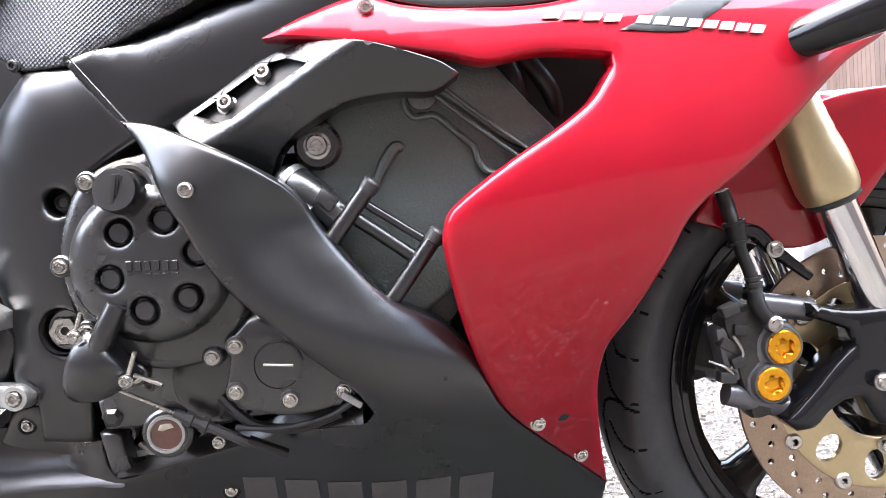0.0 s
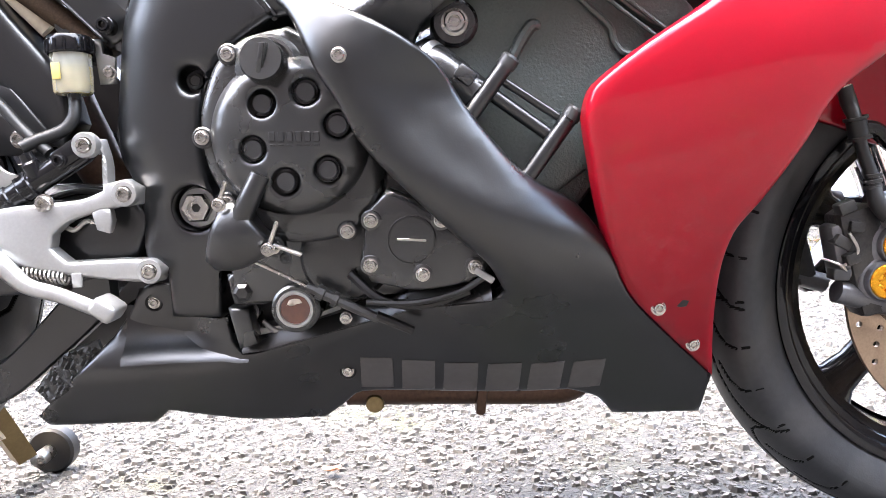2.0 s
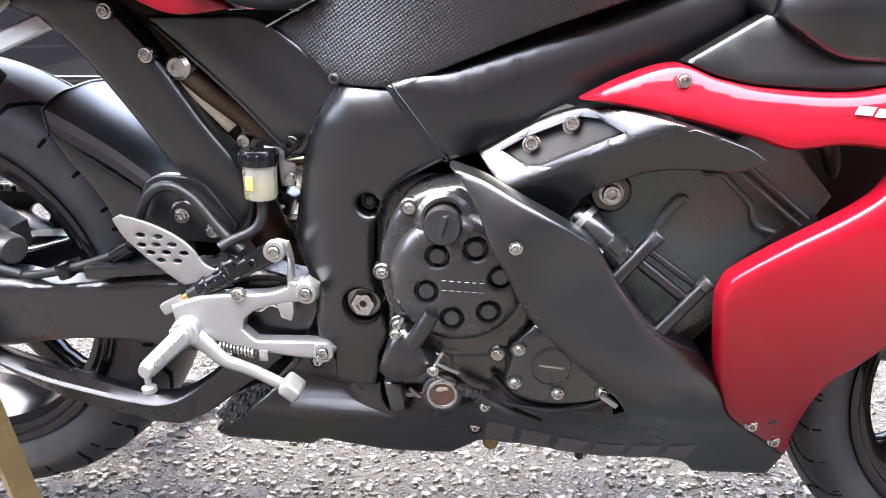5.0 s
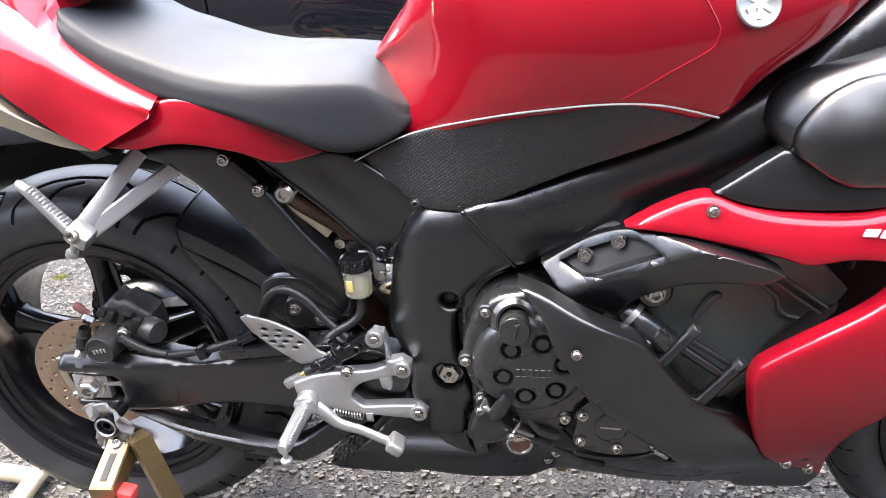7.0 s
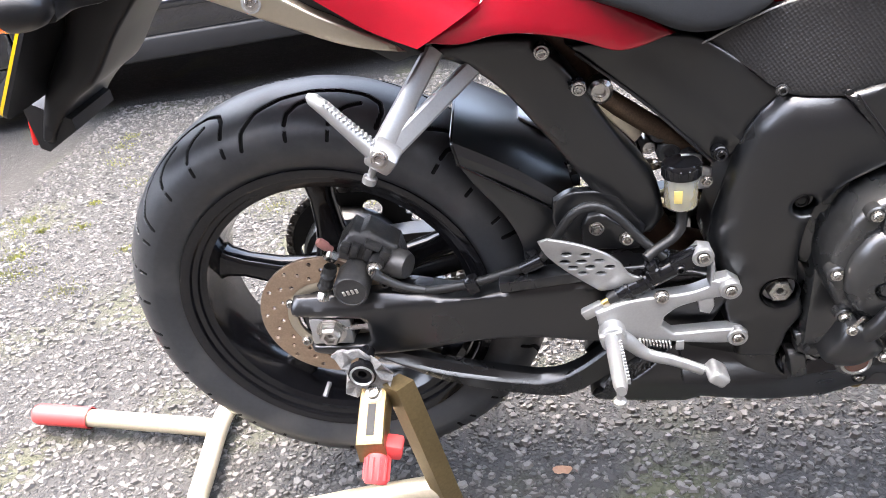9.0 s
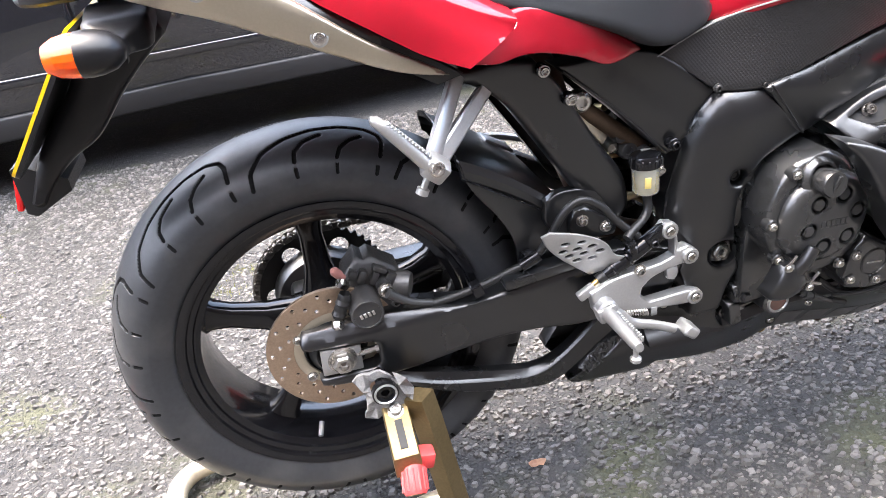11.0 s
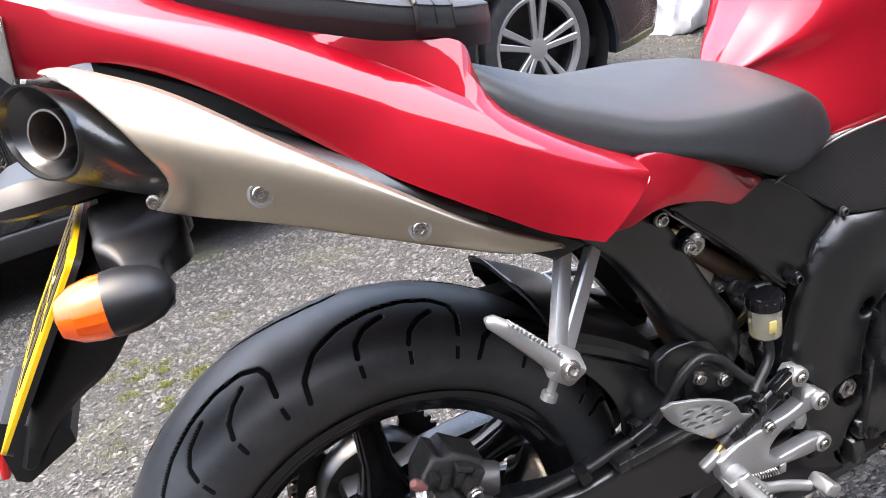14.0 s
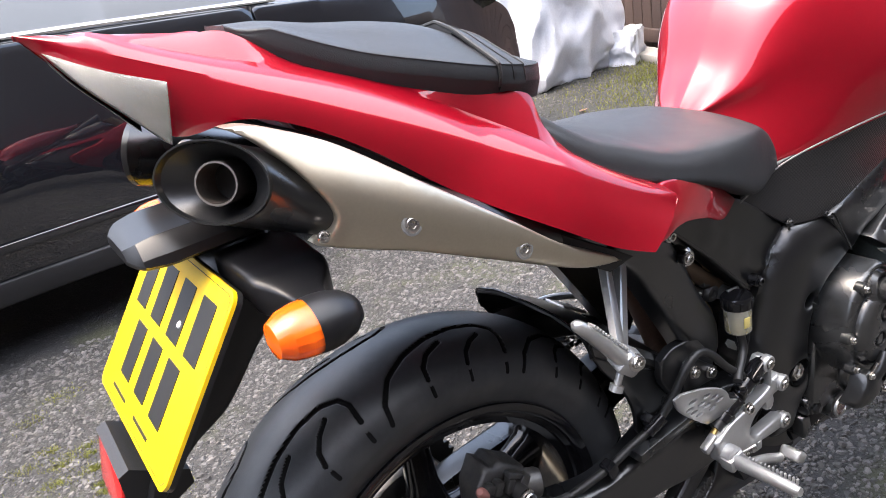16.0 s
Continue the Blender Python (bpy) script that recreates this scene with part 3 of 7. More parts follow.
ARM_LINE = np.array([(.700, .625), (.708, .591), (.714, .570), (.727, .532), (.753, .482), (.806, .433), (.856, .388), (.940, .321), (.99, .29)])


def belly_crease(q):
    """The arm's sharp ridge, its turned-away inner strip, the rolled outer side and the lip at the tail end."""
    q = np.asarray(q, float)
    best, side = np.full(len(q), 9.0), np.zeros(len(q))
    for a, b in zip(ARM_LINE, ARM_LINE[1:]):
        ab = b - a
        t = np.clip((q - a) @ ab / (ab @ ab), 0, 1)
        d = np.linalg.norm(q - (a + t[:, None] * ab), axis=1)
        cross = ab[0] * (q[:, 1] - a[1]) - ab[1] * (q[:, 0] - a[0])
        side = np.where(d < best, np.sign(cross), side)
        best = np.minimum(best, d)
    along = np.clip((q[:, 1] - .30) / .12, 0, 1)
    soft = np.sqrt(best ** 2 + .004 ** 2) - .004
    inner = .60 * np.minimum(soft, .05) * (side < 0) * np.clip((.585 - q[:, 1]) / .06, 0, 1)
    rise = np.maximum(q[:, 1] - (.600 - .98 * (q[:, 0] - .655)), 0)
    mid = np.clip((q[:, 1] - .34) / .14, 0, 1) * np.clip((.62 - q[:, 1]) / .11, 0, 1)
    mid, step = mid * mid * (3 - 2 * mid), np.clip((soft - .004) / .052, 0, 1)
    outer = (.34 * np.minimum(soft, .07) + .013 * mid * step * step * (3 - 2 * step) + .30 * np.clip(rise - .06, 0, .10)) * np.clip((.64 - q[:, 1]) / .11, 0, 1) * (side > 0)
    h2 = (q - np.array([.761, .471])) @ np.array([.42, .907])
    ridge = -.0035 * np.exp(-np.abs(h2) / .016) * np.clip((q[:, 0] - .74) / .04, 0, 1) * np.clip((.93 - q[:, 0]) / .06, 0, 1)
    lip = ridge + .030 * np.clip((q[:, 1] - .262) / .045, 0, 1) ** 1.5 * np.clip((.62 - q[:, 0]) / .08, 0, 1)
    return (inner + outer - .016) * along * np.clip((.665 - q[:, 1]) / .10, 0, 1) + lip


belly = both("lower_fairing", belly_outline, BELLY, M_PLASTIC, bike, "matt black lower fairing and belly pan", depth=0.03, r=0.005, extra=belly_crease, grid=.012)
BELLYF = lambda q: surface(BELLY)(q) + belly_crease(np.asarray(q, float))
# the returned lip round the lower window
part("window_lip", loft([[Vector((x, float(BELLYF(np.array([[x, z]]))[0]) + dy, z + dz)) for dy, dz in ((-.002, -.001), (-.001, .002), (.0065, .0140), (.034, .016), (.034, .004), (.010, -.004))] for x, z in ((.597, .2875), (.625, .291), (.665, .3005), (.703, .311), (.735, .3205), (.758, .3275), (.775, .3335), (.81, .339), (.85, .3435))]), M_PLASTIC, belly)
part("rear_ledge", loft([[Vector((x, y, z)) for y, z in ((-.117, z0 - .008), (-.114, z0 - .002), (-.104, z0 + .006), (-.094, z0 + .017), (-.088, z0 + .031), (-.086, z1 + .008), (-.044, z1 + .012), (-.044, z0 - .02))] for x, z0, z1 in ((.470, .288, .330), (.53, .288, .328), (.575, .287, .326), (.592, .284, .318), (.602, .284, .30))]), M_PLASTIC, belly)
part("heat_foil", sheet([(.362, .252), (.378, .236), (.424, .266), (.439, .292), (.434, .302), (.398, .289)], -.088, depth=.006, r=.002, grid=.003, extra=lambda q: .003 * np.sin(q[:, 0] * 900 + 3 * np.sin(q[:, 1] * 700)) * np.cos(q[:, 1] * 800)), M_CASTGREY, belly, "crumpled silver heat foil")
for k in range(6):
    x0 = .712 + .0437 * k
    z1, z0 = .2725 - .0025 * k, .2345 - .0022 * k
    lean = .004
    pts = [(x0 + lean, z1), (x0 + .034 + lean, z1), (x0 + .036, z0), (x0 + .001, z0)]
    part("mark_block", sheet(pts, lambda q: BELLYF(q) - .0008, depth=.001, r=.0003, step=.005), M_LETTER, belly, "dark grey brand mark block")
bolt(belly, at_y(BELLY, .736, .557, .016), .0050)
for x, z in ((.701, .256), (.504, .341)):
    p = Vector((x, float(BELLYF(np.array([[x, z]]))[0]), z))
    part("cup", lathe([(.0095, .0), (.009, .002), (.0075, .001), (.007, -.003)], p, (0, -1, 0), 20), M_DARK, belly)
    bolt(belly, p, .005)

# -- red side fairing
red_outline = [(.793, .682), (.835, .702), (.88, .714), (.914, .702), (.958, .694), (1.047, .694), (1.2, .74), (1.45, .86), (1.5, .78), (1.42, .70), (1.355, .655), (1.306, .629), (1.239, .576), (1.193, .540), (1.145, .506), (1.121, .464), (1.093, .420), (1.072, .389), (1.069, .340), (1.092, .222), (1.016, .298), (.976, .342), (.956, .386), (.943, .430), (.936, .466), (.931, .500), (.934, .515), (.940, .526), (.974, .551), (1.056, .602), (1.081, .634), (1.080, .642), (1.024, .648), (.977, .643), (.950, .651), (.858, .672)]

def REDF(q):
    """The side fairing's skin, with its upper edge folded back."""
    q = np.asarray(q, float)
    h = q[:, 1] - (.676 + .03 * np.clip(q[:, 0] - 1.0, 0, 1))
    return surface(RED)(q) + .32 * np.minimum(.5 * (h + np.sqrt(h * h + 8e-5)), .06) - .002


red_fairing = both("side_fairing", red_outline, REDF, M_RED_DUSTY, bike, "glossy red side fairing with fine scratches", depth=0.018, r=0.008, grid=.008)
for x, z in ((1.009, .32), (1.057, .27), (.883, .700), (.918, .645)):
    bolt(red_fairing, (x, float(REDF(np.array([[x, z]]))[0]) - .001, z), .0058)
# stripes and plain blocks of the side graphic
part("graphic", sheet([(1.090, .662), (1.118, .6735), (1.150, .688), (1.135, .700), (1.20, .712), (1.235, .712), (1.21, .695), (1.185, .679), (1.165, .668), (1.150, .6585)], lambda q: REDF(q) - .0014, depth=.0006, r=.0002, grid=.005), M_PLATEBLACK, red_fairing, "black graphic stripe")
for x0, n, w in ((1.027, 4, .0168), (1.104, 8, .0145)):
    for k in range(n):
        x = x0 + k * w
        z = .6785 - .115 * (x - 1.027)
        corners = np.array([(x + .004, z + .0038), (x + w * .80 + .004, z + .0030), (x + w * .80, z - .0036), (x, z - .0028)])
        part("mark_bar", loft([[Vector((c[0], y - off, c[1])) for c, y in zip(corners, REDF(corners))] for off in (-.002, .0022)]), M_WHITE, red_fairing, "pale grey marking bar", smooth=0)

# -- trim over the engine mount, with a sunk slot for two bolts
def TRIMF(q):
    h = (np.asarray(q, float) - np.array([.735, .5985])) @ np.array([-.444, .896])
    return surface(TRIM)(q) + 1.25 * np.minimum(.5 * (h + np.sqrt(h * h + 3e-5)), .06) - .002


slot = [(.722, .6265), (.745, .640), (.795, .6645), (.812, .6645), (.832, .655), (.818, .648), (.760, .6175), (.748, .616)]
trim = both("frame_trim", [(.700, .622), (.792, .671), (.856, .671), (.936, .647), (.955, .635), (.934, .623), (.902, .624), (.864, .621), (.839, .612), (.801, .588), (.787, .561), (.722, .598)], TRIMF, M_PLASTIC, bike, "satin black trim with a sunk bolt slot", depth=0.03, r=0.002, holes=[slot], grid=.005)
part("slot_floor", sheet([(.715, .62), (.735, .645), (.785, .672), (.842, .662), (.828, .640), (.758, .610)], lambda q: TRIMF(q) + .013, depth=.004, r=.001), M_DARK, trim)
for x, z in ((.752, .633), (.789, .655)):
    bolt(trim, (x, float(TRIMF(np.array([[x, z]]))[0]) + .011, z), .0075, h=.010, axis=(-.1, -1, .3))

# -- inner cowl beside the tank
COWL = [(.94, .78, -.17), (1.0, .77, -.22), (1.1, .8, -.22), (1.05, .83, -.19), (1.05, .72, -.21)]
scoop = both("inner_cowl", [(.940, .782), (.949, .805), (.978, .826), (1.037, .842), (1.12, .86), (1.16, .76), (1.058, .712), (1.014, .717), (.966, .745), (.948, .764)], COWL, M_PLASTIC, bike, "satin black inner cowl", depth=0.05, r=0.02)
both("cowl_cover", [(.961, .756), (.965, .781), (.986, .809), (1.015, .825), (1.039, .830), (1.11, .84), (1.14, .77), (1.058, .716), (1.014, .721), (.975, .745)], lambda q: surface(COWL)(q) - .006, M_PLASTIC, scoop, depth=.008, r=.006)
both("cowl_panel", [(.885, .716), (.955, .757), (.99, .75), (1.02, .728), (1.10, .72), (1.14, .72), (1.047, .696), (.958, .696), (.914, .704)], [(.88, .71, -.205), (1.0, .74, -.2), (1.05, .70, -.215), (1.14, .72, -.22)], M_PLASTIC, bike, depth=0.02, r=0.004)
part("crash_bobbin", tube([(1.252, -.20, .648), (1.30, -.245, .662), (1.36, -.275, .68)], [.017, .02, .021], 20), M_GLOSS_BLACK, bike, "black crash bobbin")

# -- fuel tank
TANK = [
    (.486, .012, .825, .012, .832, .008, .838, .840), (.500, .052, .805, .034, .838, .022, .854, .860), (.520, .084, .790, .056, .845, .040, .876, .886), (.545, .108, .777, .080, .848, .058, .905, .918), (.565, .120, .778, .098, .855, .072, .940, .962), (.59, .132, .784, .118, .862, .090, .972, .998), (.625, .147, .792, .142, .870, .108, .993, 1.020), (.665, .162, .801, .164, .878, .122, 1.002, 1.037),
    (.73, .182, .811, .190, .88, .140, 1.005, 1.048), (.79, .192, .817, .198, .88, .150, 1.00, 1.048), (.84, .188, .806, .197, .88, .151, .994, 1.042), (.878, .184, .797, .194, .88, .149, .984, 1.034), (.892, .182, .799, .192, .88, .148, .980, 1.030), (.93, .173, .829, .182, .885, .14, .965, 1.01)]
TANK += [(1.0, .150, .866, .158, .90, .12, .945, .98), (1.06, .11, .90, .115, .92, .09, .93, .95)]
rings = []
for x, yb, zb, yw, zw, yt, zt, zc in interp_sections(TANK, 90, 1.7):
    half = spline([(x, -yb * 0.9, zb - 0.004), (x, -yb, zb), (x, -yw, zw), (x, -(yw + yt) / 2 - .008, (zw + zt) / 2 + .006), (x, -yt, zt), (x, -yt * .5, zc - .006), (x, 0, zc)], 5)
    rings.append([p for p in half] + [Vector((p.x, -p.y, p.z)) for p in reversed(half[:-1])])
tank = part("fuel_tank", loft(rings), M_RED, bike, "glossy candy red fuel tank", smooth=50)


from mathutils.bvhtree import BVHTree
tb = bmesh.new()
tb.from_mesh(tank.data)
TANK_TREE = BVHTree.FromBMesh(tb)
tb.free()


def tank_skin(x, z, off=0.0):
    """The near skin of the tank at x, z, and lifted off it."""
    loc, nrm, _, _ = TANK_TREE.ray_cast(Vector((x, -1.0, z)), Vector((0, 1, 0)))
    return loc + nrm * off * (1 if nrm.y < 0 else -1)


part("cover_seam", tube([tank_skin(x, z, .0004) for x, z in ((.788, .820), (.812, .833), (.833, .845), (.855, .856), (.873, .866), (.879, .874), (.881, .884), (.878, .892), (.874, .900), (.867, .913), (.855, .935), (.845, .955))], .0010, 6, 4), M_RED_DUSTY, tank)
p = tank_skin(.918, .905)
e_nrm = (tank_skin(.918, .905, 1.0) - p).normalized()
e_u = Vector((1, 0, 0)).cross(e_nrm).normalized()
e_v = e_nrm.cross(e_u)
part("emblem", lathe([(.0235, -.004), (.0235, .0015), (.022, .0025), (.0205, .0015), (.0, .0015)], p, e_nrm, 36), M_ALLOY, tank, "round silver emblem")
for k in range(3):
    turn = e_u * math.cos(k * math.pi / 3) + e_v * math.sin(k * math.pi / 3)
    part("emblem_bar", flat_bar(p + e_nrm * .002 - turn * .015, p + e_nrm * .002 + turn * .015, .005, .005, .0015, e_nrm), M_WHITE, tank)

# -- rider seat
rings = []
for x, yb, zb, ye, ze, zc in interp_sections([
        (.126, .095, .940, .090, .948, .954), (.140, .122, .925, .112, .944, .952), (.155, .132, .902, .118, .932, .944), (.178, .138, .874, .122, .916, .932), (.205, .143, .857, .125, .899, .920), (.24, .147, .845, .128, .882, .906), (.29, .151, .830, .132, .864, .886), (.345, .150, .812, .136, .852, .872), (.40, .152, .790, .138, .84, .866), (.455, .146, .764, .13, .828, .862), (.505, .130, .762, .12, .81, .852), (.54, .118, .776, .10, .80, .826), (.556, .10, .786, .08, .80, .812)], 40):
    ze = max(ze, zc - .020)
    half = spline([(x, -yb * .8, zb - .004), (x, -yb, zb + .002), (x, -yb - .001, zb + .45 * (ze - zb)), (x, -yb * .97, ze - .006), (x, -yb * .88, ze + .005), (x, -ye * .62, zc - .007), (x, -ye * .3, zc - .003), (x, 0, zc - .002)], 5)
    rings.append([p for p in half] + [Vector((p.x, -p.y, p.z)) for p in reversed(half[:-1])])
seat = part("rider_seat", loft(rings), M_SEAT, bike, "black vinyl rider seat", smooth=60)

# -- pillion seat
PILLION = [(-.117, .032, 1.074, .022, 1.080, 1.084), (-.08, .062, 1.052, .055, 1.073, 1.081), (-.03, .090, 1.027, .082, 1.056, 1.070), (.04, .120, 1.003, .108, 1.038, 1.058), (.09, .134, .988, .12, 1.022, 1.045), (.13, .130, .978, .115, 1.006, 1.028), (.165, .112, .972, .095, .992, 1.008), (.186, .082, .968, .06, .984, .992), (.197, .045, .968, .03, .976, .980)]
rings = []
for x, yb, zb, ye, ze, zc in interp_sections(PILLION, 40):
    yb, zb = yb * .85, zb + .003
    ze = max(zb + .006, min(zb + .017, zc - .007))
    half = spline([(x, -yb * .90, zb - .018), (x, -yb * .975, zb - .003), (x, -yb, zb + .003), (x, -yb * .992, ze - .003), (x, -yb * .955, ze + .001), (x, -yb * .6, .55 * ze + .45 * zc), (x, -yb * .3, .2 * ze + .8 * zc), (x, 0, zc)], 5)
    ring = [p for p in half] + [Vector((p.x, -p.y, p.z)) for p in reversed(half[:-1])]
    rings.append(ring)
pill = part("pillion_seat", loft(rings), M_SEAT, bike, "black vinyl pillion seat with a stitched strap", smooth=50)
band = []
for ring in rings:
    if .098 < ring[0].x < .136:
        outer = [q + Vector((.014 * (1 - abs(q.y) / .13), -.0014 if q.y < 0 else .0014, .0016)) for q in ring[4:-4]]
        band.append(outer + [q + Vector((0, 0, -.004)) for q in reversed(outer)])
part("strap", loft(band), M_SEAT, pill, "stitched black vinyl strap", smooth=50)
for k, r in ((0, .0020), (2, .0007), (-3, .0007), (-1, .0009)):
    part("stitching", tube([q + Vector((0, 0, .0004)) for q in band[k][:len(band[k]) // 2]], r, 6, 2), M_DARK, pill)

# -- tail fairing: seat edge, fold, crease and lower edge, station by station
TAIL = [
    ((-.272, -.003, 1.106), (-.272, -.005, 1.104), (-.270, -.007, 1.102), (-.268, -.006, 1.100)),
    ((-.205, -.019, 1.094), (-.212, -.029, 1.090), (-.220, -.041, 1.081), (-.225, -.040, 1.046)),
    ((-.150, -.029, 1.084), (-.162, -.042, 1.077), (-.179, -.064, 1.062), (-.190, -.060, 1.010)),
    ((-.117, -.036, 1.078), (-.122, -.053, 1.060), (-.135, -.080, 1.041), (-.143, -.084, 1.014)),
    ((-.075, -.050, 1.045), (-.078, -.063, 1.034), (-.090, -.096, 1.018), (-.100, -.099, .999)),
    ((-.036, -.063, 1.026), (-.020, -.083, 1.011), (-.035, -.115, .990), (-.050, -.118, .966)),
    ((.040, -.090, 1.000), (.046, -.105, .982), (.033, -.135, .952), (.007, -.138, .917)),
    ((.088, -.104, .983), (.082, -.114, .961), (.075, -.147, .928), (.050, -.160, .885)),
    ((.136, -.110, .969), (.118, -.117, .934), (.118, -.155, .902), (.098, -.180, .853)),
    ((.146, -.110, .941), (.140, -.118, .918), (.146, -.159, .887), (.128, -.188, .833)),
    ((.158, -.120, .910), (.163, -.140, .897), (.171, -.162, .872), (.150, -.194, .819)),
    ((.202, -.136, .877), (.206, -.153, .866), (.210, -.167, .849), (.172, -.199, .808)),
    ((.262, -.151, .844), (.264, -.161, .838), (.262, -.170, .827), (.199, -.205, .797))]
lines = [spline([row[k] for row in TAIL], 5) for k in range(4)]
for k in (1, 2):
    px = [row[k][0] for row in TAIL[1:]]
    fy, fz = (np.polyfit(px, [row[k][j] for row in TAIL[1:]], 4) for j in (1, 2))
    for p in lines[k]:
        if p.x > -.225:
            p.y, p.z = float(np.polyval(fy, p.x)), float(np.polyval(fz, p.x))
rings = []
for t, m, c, b in zip(*lines):
    calm = min(max((c.x - .06) / .08, 0.0), 1.0)
    m, c = m + Vector((0, -.014 * calm, 0)), c + Vector((0, -.013 * calm, 0))
    wide = (c - b).length
    a = [Vector((t.x, t.y * .8, t.z - .004)), t, t.lerp(m, .5) + Vector((0, -.001, .001)), m, m.lerp(c, .35) + Vector((0, -.0015, .0025)), m.lerp(c, .7) + Vector((0, -.0015, .0025)), c.lerp(m, .08) + Vector((0, -.0008, .0008)), c.lerp(b, .06)]
    a += [c.lerp(b, k) + Vector((0, -.05 * wide * math.sin(math.pi * k), 0)) for k in (.3, .6, .85)] + [b, Vector((b.x + .002, b.y * .93, b.z + .004))]
    rings.append([Vector((p.x, -p.y, p.z)) for p in reversed(a)] + a)
tail = part("tail_fairing", loft(rings), M_RED, bike, "glossy red pointed tail fairing", smooth=26)
both("seat_side_fairing", [(.240, .838), (.258, .8385), (.275, .8405), (.297, .838), (.344, .822), (.39, .798), (.446, .758), (.39, .753), (.344, .773), (.297, .788), (.268, .792), (.237, .790), (.205, .797)], [(.25, .84, -.158), (.199, .797, -.196), (.228, .816, -.174), (.262, .80, -.176), (.30, .835, -.154), (.30, .79, -.168), (.37, .80, -.146), (.37, .765, -.151), (.442, .758, -.127)], M_RED, tail, "glossy red fairing below the seat", depth=0.012, r=0.003, grid=.01)
LAMP = [(-.258, -.026, 1.090), (-.225, -.050, 1.071), (-.186, -.069, 1.054), (-.190, -.067, 1.030), (-.195, -.065, 1.005), (-.214, -.056, 1.029), (-.240, -.043, 1.061)]
LAMP_SKIN = [(x, z, y) for x, y, z in LAMP] + [(-.205, 1.045, -.062)]
both("lamp_reflector", [(x, z) for x, y, z in LAMP], lambda q: surface(LAMP_SKIN)(q) + .004, material("lamp_reflector_silver", (0.22, 0.21, 0.185), 0.32, 0.7, vary=0.4, scale=120, bump=0.5, bump_scale=220), tail, "silvered tail lamp reflector", depth=.02, r=.001)
M_LENS = glassy("ribbed_clear_lens", (0.75, 0.73, 0.66), 0.12, 0.75)
nt = M_LENS.node_tree
lw, lb, lc = nt.nodes.new("ShaderNodeTexWave"), nt.nodes.new("ShaderNodeBump"), nt.nodes.new("ShaderNodeTexCoord")
lw.bands_direction, lw.inputs["Scale"].default_value, lw.inputs["Distortion"].default_value = "Z", 300, 3.0
lb.inputs["Strength"].default_value, lb.inputs["Distance"].default_value = 0.35, 0.002
nt.links.new(lc.outputs["Object"], lw.inputs["Vector"]); nt.links.new(lw.outputs["Fac"], lb.inputs["Height"]); nt.links.new(lb.outputs[0], nt.nodes["Principled BSDF"].inputs["Normal"])
both("tail_lamp", [(x, z) for x, y, z in LAMP], lambda q: surface(LAMP_SKIN)(q) - .0015, M_LENS, tail, "clear ribbed tail lamp lens", depth=.003, r=.002, grid=.008)
both("tail_gap_strip", [(-.14, 1.014), (-.06, .972), (.02, .910), (.10, .848), (.17, .804), (.20, .784), (.17, .776), (.09, .826), (.0, .893), (-.07, .955), (-.14, 1.0)], [(-.14, 1.01, -.078), (0, .91, -.122), (.1, .85, -.160), (.18, .79, -.172), (.1, .80, -.160)], M_DARK, tail, depth=.02, r=.002)

# -- exhausts under the tail
def cover_skin(q):
    """Two flat sides of the cover that meet along its fold."""
    q = np.asarray(q, float)
    zr = .960 - .535 * (q[:, 0] + .115)
    yr = np.interp(q[:, 0], (-.22, -.18, -.14, -.10, -.05, 0, .05, .10, .19), (-.118, -.136, -.158, -.176, -.189, -.193, -.193, -.188, -.172))
    h = q[:, 1] - zr
    rise = .5 * (h + np.sqrt(h * h + .0002))
    return yr + .72 * rise - .003 - .007 * np.clip((-.07 - q[:, 0]) / .05, 0, 1) + .42 * (rise - h) * np.clip((.19 - q[:, 0]) / .1, 0, 1)


exhaust_cover = both("exhaust_cover", [(-.170, 1.018), (-.158, 1.0175), (-.141, 1.012), (-.098, .990), (-.040, .945), (.035, .887), (.10, .837), (.16, .802), (.190, .783), (.122, .801), (.027, .847), (-.051, .884), (-.077, .893), (-.128, .912), (-.116, .926), (-.114, .938), (-.122, .957), (-.137, .984), (-.154, 1.006)], cover_skin, M_TITAN, bike, "pale titanium exhaust cover", depth=0.02, r=0.003, grid=.008)
COVERF = lambda x, z: float(cover_skin(np.array([[x, z]]))[0])
for x, z in ((-.058, .913), (.049, .852)):
    y = COVERF(x, z)
    part("washer", lathe([(.0095, -.001), (.0095, .001), (.0075, .0014), (.007, .0002)], (x, y, z), (0, -1, .15), 28), M_ALLOY, exhaust_cover)
    bolt(exhaust_cover, (x, y, z), .0062, (0, -1, .15), h=.0025)


